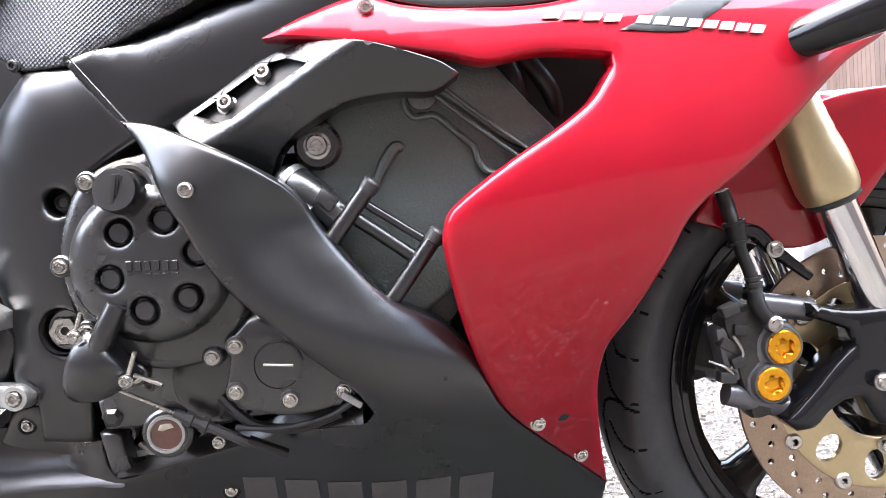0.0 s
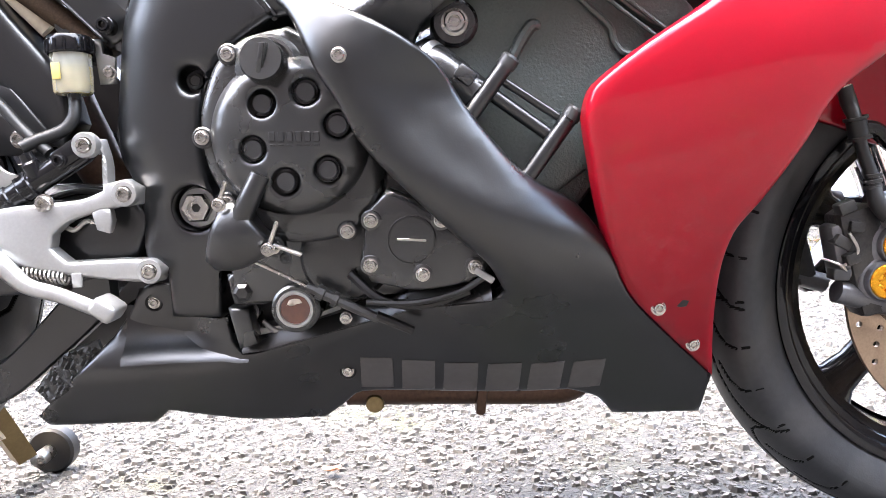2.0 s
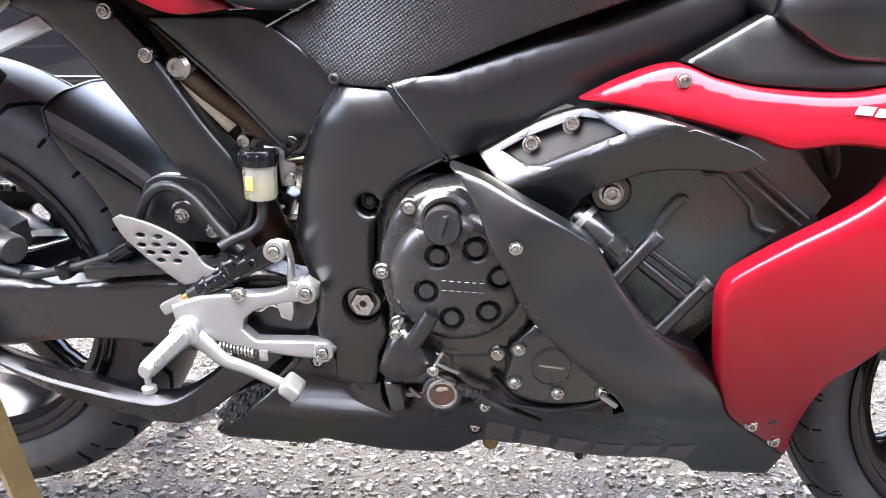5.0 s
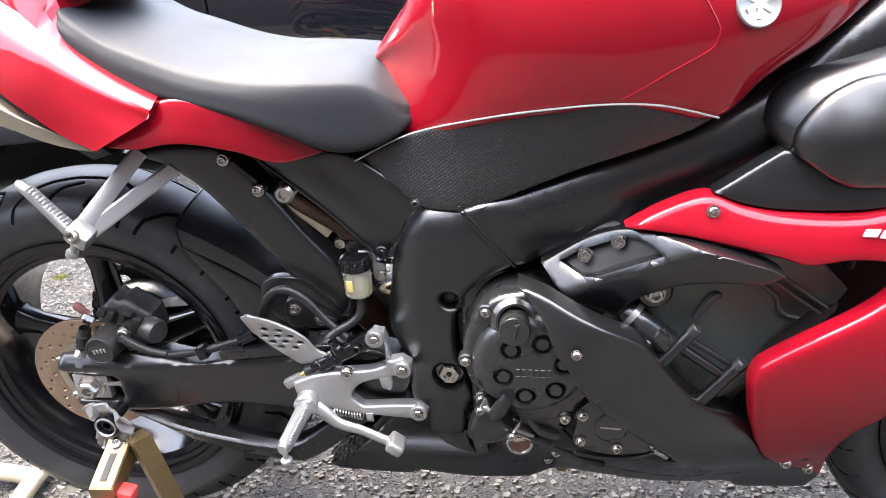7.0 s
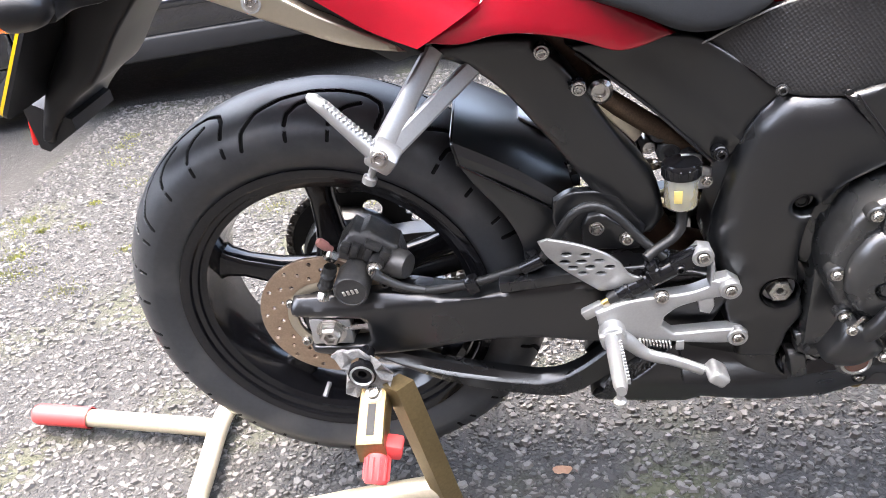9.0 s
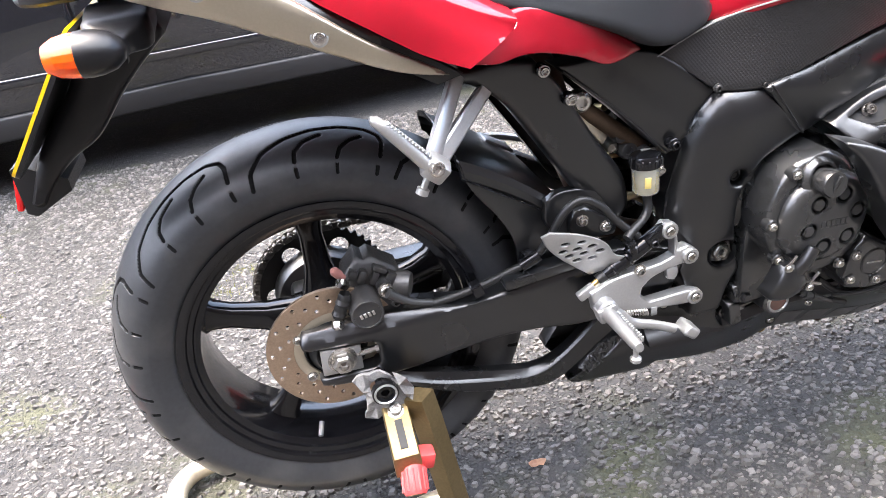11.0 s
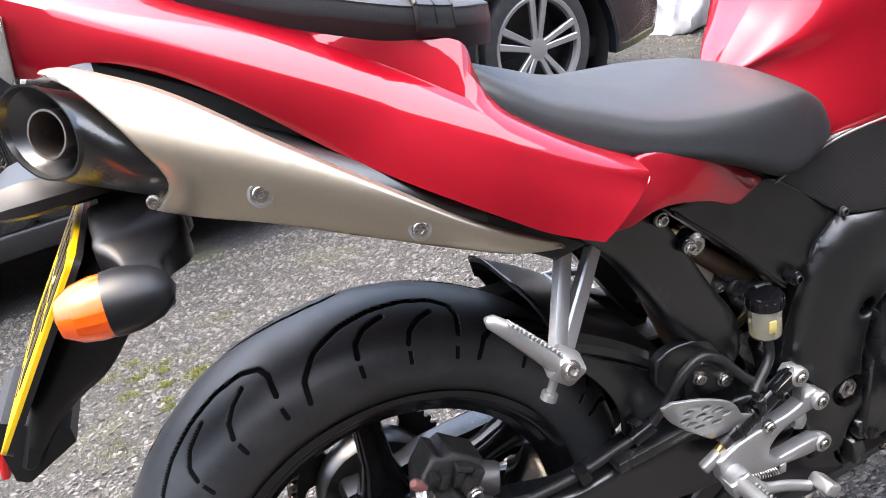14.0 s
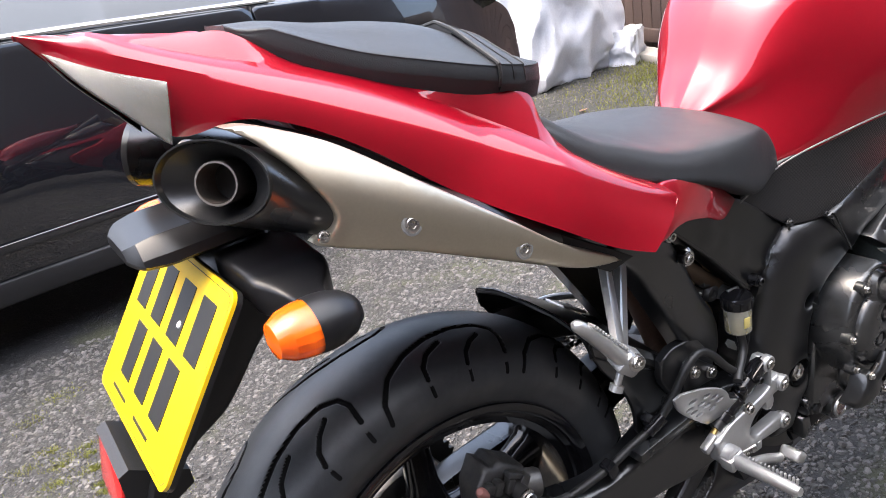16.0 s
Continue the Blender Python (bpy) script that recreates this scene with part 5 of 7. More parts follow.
part("toe_pad", block((.494, -.180, .353), (.024, .032, .018), (0, 38, 0), .005, seg=3), M_ALLOY, pedal, "smooth pale alloy toe block")
part("pedal_pivot", lathe([(.016, -.004), (.016, .012), (.013, .015), (.008, .015), (.007, .010), (0, .010)], (.373, -.158, .412), (0, -1, 0), 24), M_ALLOY, pedal)
peg = part("foot_peg", tube([(.372, -.170, .409), (.371, -.20, .411), (.370, -.256, .414), (.370, -.266, .415)], [.0125, .0115, .010, .007], 14, squash=.8, smooth=False), M_ALLOY, bike, "ribbed pale alloy rider foot peg")
for k in range(13):
    part("rib", block((.3790, -.188 - .0057 * k, .4170 + .0003 * k), (.004, .0026, .009), (0, 0, 0), .0008, seg=1), M_ALLOY, peg)
part("peg_knob", lathe([(.0035, -.004), (.0035, .012), (.0075, .014), (.0075, .019), (.004, .022), (0, .022)], (.369, -.258, .408), (0, 0, -1), 16), M_ALLOY, peg)
part("peg_clevis", block((.372, -.166, .409), (.03, .022, .024), (0, -15, 0), .005), M_ALLOY, peg)
spring_pts = [(.405 + .040 * t / 60 + .0, -.152 + .0055 * math.cos(t * 1.05), .388 - .009 * t / 60 + .0055 * math.sin(t * 1.05)) for t in range(61)]
part("return_spring", tube(spring_pts, .0012, 6, 2), M_BOLT, pedal, "coiled return spring")
part("spring_tab", block((.455, -.152, .377), (.010, .003, .014), (0, 0, 0), .001), M_ALLOY, pedal)

# -- small plate, hose loop and rear caliper hose
hp = part("hose_plate", sheet([(.345, .531), (.353, .548), (.370, .550), (.417, .513), (.412, .498), (.347, .503)], -.114, depth=.008, r=.003), M_FRAME, bike, "black hose bracket")
part("hose_plate_back", sheet([(.314, .566), (.335, .577), (.384, .574), (.422, .521), (.413, .500), (.332, .504), (.313, .536)], -.104, depth=.01, r=.003), M_FRAME, bike)
for x, z in ((.362, .533), (.397, .516)):
    bolt(hp, (x, -.1155, z), .0072)
part("brake_hose", tube([(.10, -.095, .458), (.135, -.090, .443), (.20, -.100, .456), (.245, -.104, .470), (.289, -.112, .490), (.312, -.122, .525), (.332, -.128, .560), (.356, -.128, .571), (.382, -.128, .557), (.407, -.132, .528), (.424, -.136, .511), (.436, -.138, .500)], .0058, 12, 6), M_HOSE, bike, "black rear brake hose")
for x, z in ((.205, .457), (.285, .487)):
    part("hose_clip", block((x, -.102, z), (.016, .02, .02), (0, -18, 0), .003), M_GLOSS_BLACK, swing)
part("hose_union", tube([(.272, -.109, .480), (.297, -.114, .495)], .009, 12), M_GLOSS_BLACK, swing)

M_CAST = material("grimy_cast_caliper", (0.045, 0.044, 0.044), 0.42, 0.5, vary=0.3, scale=90, bump=0.3, bump_scale=500, spots=(0.11, 0.10, 0.085), spot_scale=60, spot_amount=0.4)
cal = part("rear_caliper", sheet([(.028, .503), (.038, .512), (.050, .523), (.060, .516), (.070, .519), (.107, .491), (.113, .462), (.094, .443), (.070, .432), (.030, .432), (.015, .452), (.022, .480)], [(.05, .52, -.052), (.11, .48, -.054), (.03, .44, -.072), (.09, .44, -.068), (.06, .48, -.066)], depth=.035, r=.006), M_CAST, bike, "grimy grey rear brake caliper")
for x, z, w, h, a in ((.052, .500, .011, .020, 28), (.069, .494, .010, .020, 28), (.088, .484, .014, .028, 32), (.040, .506, .012, .012, 28), (.098, .464, .013, .014, 32), (.078, .505, .022, .008, 32)):
    part("cast_pad", block((x, -.066, z), (w, .014, h), (0, a, 0), .0025), M_CAST, cal)
part("piston_cap", lathe([(.0235, -.045), (.0235, .004), (.0215, .008), (.0195, .0082), (.019, .0066), (0, .0066)], (.047, -.103, .463), (0, -1, 0), 32), M_CAST, cal, "round piston cap with brand bars")
for k in range(4):
    part("mark_bar", block((.038 + .0058 * k, -.1105, .462 + .001 * k), (.0035, .0012, .007), (0, -14, 0), .0003, seg=1), M_BOLT, cal)
for k, z in enumerate((.466, .474, .482, .490)):
    part("pin_boot", lathe([(.008, -.006), (.0105 - .001 * (k % 2), 0), (.008, .006)], (.010 + .004 * k, -.094, z), (.3, 0, 1), 16), M_HOSE, cal)
part("pin_head", lathe([(.007, 0), (.0085, .002), (.0085, .010), (.005, .013), (0, .013)], (.006, -.094, .456), (-.2, -.6, -1), 6), M_BOLT, cal)
part("bleed_nipple", lathe([(.005, 0), (.005, .008), (.0065, .009), (.0065, .02), (.004, .024), (0, .024)], (.026, -.080, .512), (-.5, -.3, .8), 12), material("pink_rubber_cap", (0.24, 0.10, 0.085), 0.6), cal, "pink bleed nipple cap")
part("bleed_base", lathe([(.008, -.01), (.008, .004), (.0055, .006), (0, .006)], (.022, -.083, .506), (-.5, -.3, .6), 6), M_BOLT, cal)
part("rear_piston", lathe([(.020, -.03), (.020, .008), (.017, .014), (0, .015)], (.106, -.058, .468), (.75, -.35, -.1), 24), material("dull_cast_alloy", (0.13, 0.125, 0.12), 0.45, 0.7, vary=0.2), cal, "dull alloy piston housing")
part("banjo", tube([(.080, -.100, .483), (.095, -.099, .470), (.115, -.096, .456), (.14, -.092, .446)], [.0075, .006, .0055, .0055], 12), M_CASTGREY, cal)
part("banjo_boss", lathe([(.011, -.03), (.0105, .0), (0, .0)], (.079, -.086, .482), (0, -1, 0), 20), M_CAST, cal)
bolt(cal, (.079, -.088, .482), .0085)
bolt(cal, (.090, -.092, .462), .006, mat=M_CASTGREY)

# -- passenger peg
V_NORMAL = Vector((.070, .066, .062)).cross(Vector((.095, .075, .040)))
pb = part("passenger_bracket", flat_bar((.138, -.206, .690), (.204, -.124, .770), .021, .020, .010, V_NORMAL), M_ALLOY, bike, "pale alloy passenger peg bracket", smooth=30)
part("arm", flat_bar((.140, -.203, .686), (.243, -.112, .746), .021, .019, .010, V_NORMAL), M_ALLOY, pb, smooth=30)
part("socket", block((.147, -.204, .694), (.030, .026, .026), (20, 40, 0), .005), M_ALLOY, pb)
bolt(pb, (.146, -.218, .697), .0075, (.0, -1, .35))
pp = part("passenger_peg", tube([(.144, -.207, .694), (.136, -.206, .704), (.118, -.204, .726), (.098, -.201, .750), (.088, -.200, .760), (.084, -.200, .764)], [.0105, .0105, .0095, .0088, .0075, .003], 14, squash=.85, smooth=False), M_ALLOY, bike, "pale alloy passenger foot peg with a toothed edge", smooth=60)
for k in range(13):
    t = k / 12
    part("tooth", block((.1415 - .040 * t, -.2095 + .003 * t, .7125 + .044 * t), (.003, .010, .0035), (0, 47, 0), .0008, seg=1), M_ALLOY, pp)
part("peg_stop", lathe([(.004, 0), (.004, .012), (.0075, .013), (.0075, .02), (0, .021)], (.136, -.205, .684), (-.5, 0, -1), 12), M_ALLOY, pp)

# ---- engine ----
engine = part("crankcase", block((.745, 0, .444), (.29, .30, .206), bevel=.012), M_ENGINE, bike, "dark grey-black engine crankcase")
part("lower_case", block((.745, 0, .316), (.29, .20, .10), bevel=.012), M_ENGINE, engine)
part("upper_case", block((.66, 0, .53), (.16, .28, .14), bevel=.03), M_ENGINE, engine)
part("sump", block((.72, 0, .285), (.24, .15, .10), bevel=.02), M_ENGINE, engine)

cl_c = (.681, .500)


def clutch_dome(q):
    d = np.hypot(q[:, 0] - cl_c[0], q[:, 1] - cl_c[1])
    return -.206 - .010 * np.clip((.069 - d) / .010, 0, 1) - .003 * np.clip((.055 - d) / .02, 0, 1)


clutch = part("clutch_cover", sheet([(.612, .557), (.622, .572), (.645, .588), (.684, .596), (.712, .580), (.735, .548), (.752, .515), (.760, .470), (.752, .435), (.730, .412), (.691, .404), (.655, .410), (.626, .436), (.604, .472), (.600, .520)], -.198, depth=.06, r=.011), M_ENGINE, bike, "black cast clutch cover")
holes = [(.661, .528), (.699, .536), (.724, .507), (.650, .490), (.676, .461), (.713, .469)]
dome = part("clutch_dome", sheet(ring2d(cl_c[0], cl_c[1], .070, 64), clutch_dome, depth=.012, r=.0055, holes=[ring2d(x, z, .0108, 22) for x, z in holes], exact=True, grid=.008), M_ENGINE, clutch, "round clutch dome with sunk holes")
for x, z in holes:
    part("sunk_hole", lathe([(.0108, .0), (.0105, -.009), (.0086, -.009), (.0086, -.003), (.0075, -.002), (0, -.002)], (x, -.2185, z), (0, -1, 0), 24), M_ENGINE, clutch)
for k in range(6):
    part("mark_bar", block((.668 + .0076 * k, -.2195, .4995 - .0004 * k), (.0052, .0016, .0085), (0, 0, 0), .0005, seg=1), M_ENGINE, clutch)
    part("mark_dash", block((.668 + .0076 * k, -.2192, .4925 - .0004 * k), (.005, .0012, .0014), (0, 0, 0), .0003, seg=1), M_ENGINE, clutch)
part("filler_boss", lathe([(.030, -.02), (.029, -.002), (.023, .004), (.02, .004)], (.667, -.205, .562), (.05, -1, .25), 32), M_ENGINE, clutch)
oilcap = part("oil_filler_cap", lathe([(.0182, -.004), (.0188, .0), (.0188, .017), (.0172, .0205), (.0, .0205)], (.667, -.212, .561), (.0, -1, .12), 36), M_ENGINE, clutch, "black oil filler cap with a grip bar")
part("grip_bar", block((.667, -.2335, .5635), (.0045, .004, .025), (7, 14, 0), .0012), M_ENGINE, oilcap)
part("grip_groove", block((.6695, -.2328, .5635), (.0022, .003, .025), (7, 14, 0), .0003), M_DARK, oilcap)
for x, z in ((.632, .573), (.603, .503), (.619, .445), (.657, .403), (.724, .413)):
    part("bolt_boss", lathe([(.0095, -.012), (.0095, 0), (.008, .0015), (0, .0015)], (x, -.199, z), (0, -1, 0), 18), M_ENGINE, clutch)
    bolt(clutch, (x, -.201, z), .0052)
bolt(clutch, (.665, -.190, .391), .0045, mat=M_CASTGREY)

shield = part("release_shield", sheet([(.617, .443), (.628, .447), (.640, .437), (.652, .420), (.664, .404), (.650, .395), (.629, .386), (.606, .386), (.598, .395), (.606, .420)], [(.62, .44, -.222), (.66, .405, -.215), (.605, .39, -.215), (.632, .415, -.232)], depth=.022, r=.006), M_FRAME, bike, "black release lever shield")
part("release_post", tube([(.633, -.216, .428), (.645, -.222, .448), (.656, -.222, .468)], [.010, .0095, .0085], 16), M_FRAME, shield)
for a, b in (((.619, -.222, .447), (.627, -.226, .464)), ((.657, -.220, .405), (.668, -.226, .428)), ((.660, -.212, .406), (.684, -.214, .396))):
    part("pin", tube([a, b], .0021, 8), M_BOLT, shield)
for x, z in ((.6185, .4445), (.657, .4035)):
    bolt(shield, (x, -.223, z), .0048)

pick = part("ignition_cover", sheet([(.740, .428), (.762, .449), (.784, .438), (.813, .419), (.853, .384), (.840, .362), (.786, .356), (.742, .366), (.733, .385), (.738, .405)], -.204, depth=.06, r=.005), M_ENGINE, bike, "black ignition cover with five screws")
part("cover_cap", lathe([(.0222, -.002), (.0222, .0012), (.0212, .0016), (.0206, .0), (.0198, -.0005), (.0195, .001), (0, .0014)], (.781, -.204, .4025), (0, -1, 0), 40), M_ENGINE, pick, "round inspection cap")
part("cap_slot", block((.781, -.2054, .4025), (.026, .0012, .0022), (0, 6, 0), .0004, seg=1), M_BOLT, pick)
for x, z in ((.746, .422), (.743, .382), (.789, .371), (.836, .375), (.808, .4185)):
    part("screw_boss", lathe([(.0092, -.01), (.0092, .001), (.0075, .002), (0, .002)], (x, -.204, z), (0, -1, 0), 18), M_ENGINE, pick)
    bolt(pick, (x, -.206, z), .0052)
part("wire_clip", block((.843, -.212, .368), (.020, .006, .006), (0, 35, 0), .001), M_ALLOY, pick)
part("wire", tube([(.845, -.205, .366), (.82, -.20, .352), (.78, -.195, .344), (.735, -.185, .345)], .003, 8), M_HOSE, bike)
part("wire_loom", tube([(.83, -.19, .352), (.79, -.185, .340), (.75, -.18, .345), (.72, -.17, .37)], .005, 8), M_HOSE, bike)

sight = part("oil_sight_glass", lathe([(.0185, -.03), (.0185, 0), (.0175, .0025), (.0150, .0025), (.0140, .0)], (.663, -.158, .337), (0, -1, 0), 36), M_ALLOY, bike, "round oil level window with brown oil")
part("oil", lathe([(.0142, .0006), (0, .001)], (.663, -.158, .337), (0, -1, 0), 32), material("brown_oil", (0.10, 0.03, 0.018), 0.12, vary=0.2, coat=0.6), sight)
part("air_gap", sheet([(.6555, .342), (.658, .3465), (.662, .3475), (.668, .347), (.6705, .343), (.664, .342), (.66, .3405)], -.1596, depth=.0004, r=.0001, step=.003), material("pale_oil_gap", (0.55, 0.47, 0.38), 0.3), sight)
part("sight_surround", lathe([(.0235, -.065), (.0235, -.003), (.021, -.001), (.0185, -.001)], (.663, -.158, .337), (0, -1, 0), 36), M_ENGINE, sight)
cable = part("clutch_cable", tube([(.637, -.19, .389), (.66, -.185, .375), (.682, -.18, .361)], .0017, 8), M_BOLT, bike, "steel clutch cable with a black adjuster")
part("adjuster", lathe([(.0045, 0), (.0045, .010), (.0075, .010), (.0075, .017), (.0055, .018), (.0055, .026), (.0078, .026), (.0078, .031), (.0048, .032), (.0048, .07), (.0035, .074)], (.680, -.180, .362), (.87, .05, -.48), 8), M_CASTGREY, cable, smooth=25)
part("cable_sleeve", tube([(.742, -.176, .330), (.757, -.174, .322), (.775, -.17, .312)], .0048, 10), M_HOSE, cable)
for x, z, r in ((.612, .355, .0095), (.605, .328, .0085), (.606, .307, .009)):
    part("link_bolt", lathe([(r * 1.35, -.01), (r * 1.35, 0), (r, .001), (r, .006), (r * .6, .009), (0, .009)], (x, -.145 if z > .33 else -.112, z), (0, -1, 0), 6 if r > .009 else 16), M_FRAME, engine)
part("side_lug", sheet([(.595, .372), (.612, .374), (.634, .35), (.63, .34), (.60, .342)], -.142, depth=.02, r=.003), M_ENGINE, engine)
part("lower_lug", sheet([(.592, .338), (.612, .336), (.618, .30), (.60, .296)], -.138, depth=.02, r=.003), M_ENGINE, engine)
part("case_foot", loft([[Vector((x, y, z)) for y, z in ((-.113, z0), (-.113, z0 + .012), (-.09, z0 + .02), (-.09, z0))] for x, z0 in ((.615, .298), (.65, .302), (.70, .318))]), M_ALLOY, engine, "bare alloy case foot")
part("case_ridge", tube([(.62, -.114, .318), (.635, -.114, .306), (.66, -.114, .308)], .003, 8), M_ALLOY, engine)
bolt(engine, (.712, -.165, .327), .0048)
part("starter_bulge", lathe([(.045, -.05), (.045, .03), (.04, .04), (.0, .044)], (.715, -.12, .385), (0, -1, 0), 32), M_ENGINE, engine)

# cylinder block and head with its pipes
cyl = part("cylinder_block", block((.90, .02, .53), (.20, .39, .24), (0, 40, 0), bevel=.015), M_HEAD, bike, "dark grey-black cylinder block")
HEAD = [(.83, .57, -.186), (.9, .62, -.190), (1.0, .6, -.186), (.93, .48, -.190), (.85, .48, -.186)]
head = part("head_side", sheet([(.815, .545), (.832, .600), (.850, .628), (.88, .645), (.931, .650), (.975, .648), (1.001, .620), (1.030, .590), (1.0, .55), (.96, .51), (.95, .46), (.90, .425), (.84, .47)], HEAD, depth=.12, r=.006), M_HEAD, bike, "textured grey-green head casting")
part("gasket_line", tube([at_y(HEAD, x, z, .002) for x, z in ((.908, .635), (.910, .618), (.917, .609), (.935, .609), (.953, .593), (.967, .579), (.970, .567), (.977, .557), (.993, .552))], .0032, 8, 5), M_HEAD, head)
part("cam_cover", sheet([(.925, .635), (.955, .655), (.985, .655), (1.012, .622), (1.04, .590), (1.025, .567), (.995, .583), (.955, .615)], lambda q: surface(HEAD)(q) - .010, depth=.02, r=.003), M_HEAD, head, "cam cover")
for off in (.0, .007):
    part("cover_rib", tube([at_y(HEAD, x + off, z + off, .0115) for x, z in ((.931, .630), (.965, .600), (1.012, .562))], .002, 8, 4), M_HEAD, head)
part("round_boss", lathe([(.014, -.004), (.013, .003), (.009, .005), (0, .0055)], at_y(HEAD, .925, .628, .001), (0, -1, 0), 24), M_HEAD, head)
mount = part("engine_mount", lathe([(.022, -.03), (.021, 0), (.018, .003), (.012, .003)], (.830, -.190, .590), (0, -1, 0), 28), M_ENGINE, bike)
bolt(mount, (.830, -.194, .590), .0095, h=.007)
part("thermostat_hose", tube([(.800, -.186, .565), (.815, -.196, .552), (.845, -.200, .526)], [.015, .0175, .0165], 20), M_ENGINE, cyl, "dark thermostat housing")
part("hose_clamp", tube([(.803, -.190, .5615), (.808, -.1925, .5575)], .0178, 20), M_ALLOY, cyl)
part("neck", block((.836, -.213, .542), (.018, .012, .014), (0, 40, 0), .003), M_ENGINE, cyl)
part("side_tube", tube([(.806, -.205, .545), (.822, -.212, .532)], .0065, 12), M_ENGINE, cyl)
for a, b in ((((.874, -.212, .552)), (.832, -.214, .500)), ((.927, -.214, .505), (.880, -.214, .446))):
    rod = part("water_pipe", tube([a, b], .0075, 14), M_FRAME, bike, "dark metal water pipe")
    part("pipe_tip", lathe([(.0085, -.006), (.0085, .003), (.007, .005), (0, .005)], a, (.62, -.1, .78), 16), M_CASTGREY, rod)
for k, (a, b) in enumerate((((.846, -.208, .535), (.906, -.208, .488)), ((.862, -.208, .541), (.920, -.208, .499)), ((.855, -.204, .528), (.912, -.204, .482)))):
    part("cross_rail", tube([a, b], .0062 if k == 0 else .0038, 12), M_FRAME, cyl)
part("head_ridge", tube([at_y(HEAD, x, z, .001) for x, z in ((.878, .553), (.888, .572), (.898, .584), (.905, .582))], [.004, .006, .006, .003], 10, 5), M_HEAD, head)
part("dark_core", block((1.03, 0, .50), (.10, .34, .36), (0, 12, 0), .01), M_DARK, bike, "dark radiator core")
for a, b, r in (((1.02, -.165, .66), (1.05, -.16, .60), .009), ((.99, -.165, .665), (1.01, -.17, .62), .012), ((1.07, -.15, .665), (1.085, -.155, .60), .004), ((1.055, -.16, .665), (1.06, -.16, .59), .003)):
    part("coolant_hose", tube([a, ((a[0] + b[0]) / 2 + .006, a[1] - .005, (a[2] + b[2]) / 2), b], r, 12), M_HOSE, bike)
part("duct_backing", block((1.03, -.10, .66), (.26, .06, .16), (0, 0, 0), .02), M_DARK, bike)
part("white_clip", block((1.0, -.192, .625), (.010, .004, .008), (0, 20, 0), .001), M_WHITE, head)
sooty = bpy.data.materials["sooty_exhaust_pipe"]
collector = part("exhaust_collector", tube([(.69, -.035, .216), (.76, -.035, .213), (.84, -.035, .207), (.90, -.035, .205), (.95, -.035, .21), (.99, -.03, .26)], [.018, .019, .017, .019, .02, .02], 16), sooty, bike, "sooty brown exhaust collector")
part("collector_flange", block((.843, -.036, .203), (.012, .042, .042), (0, 8, 0), .004), sooty, collector)
part("drain_plug", lathe([(.0105, -.01), (.0105, .004), (.009, .006), (0, .006)], (.722, -.050, .203), (0, -1, 0), 20), M_BRASS, collector, "dull brass drain plug")


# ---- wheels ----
# Unworn rubber, made blacker still to put the grooves' shade into the colour.
M_GROOVE = material("unworn_shaded_groove_rubber", (0.006, 0.006, 0.006), 0.8, vary=0.2, spec=0.08)


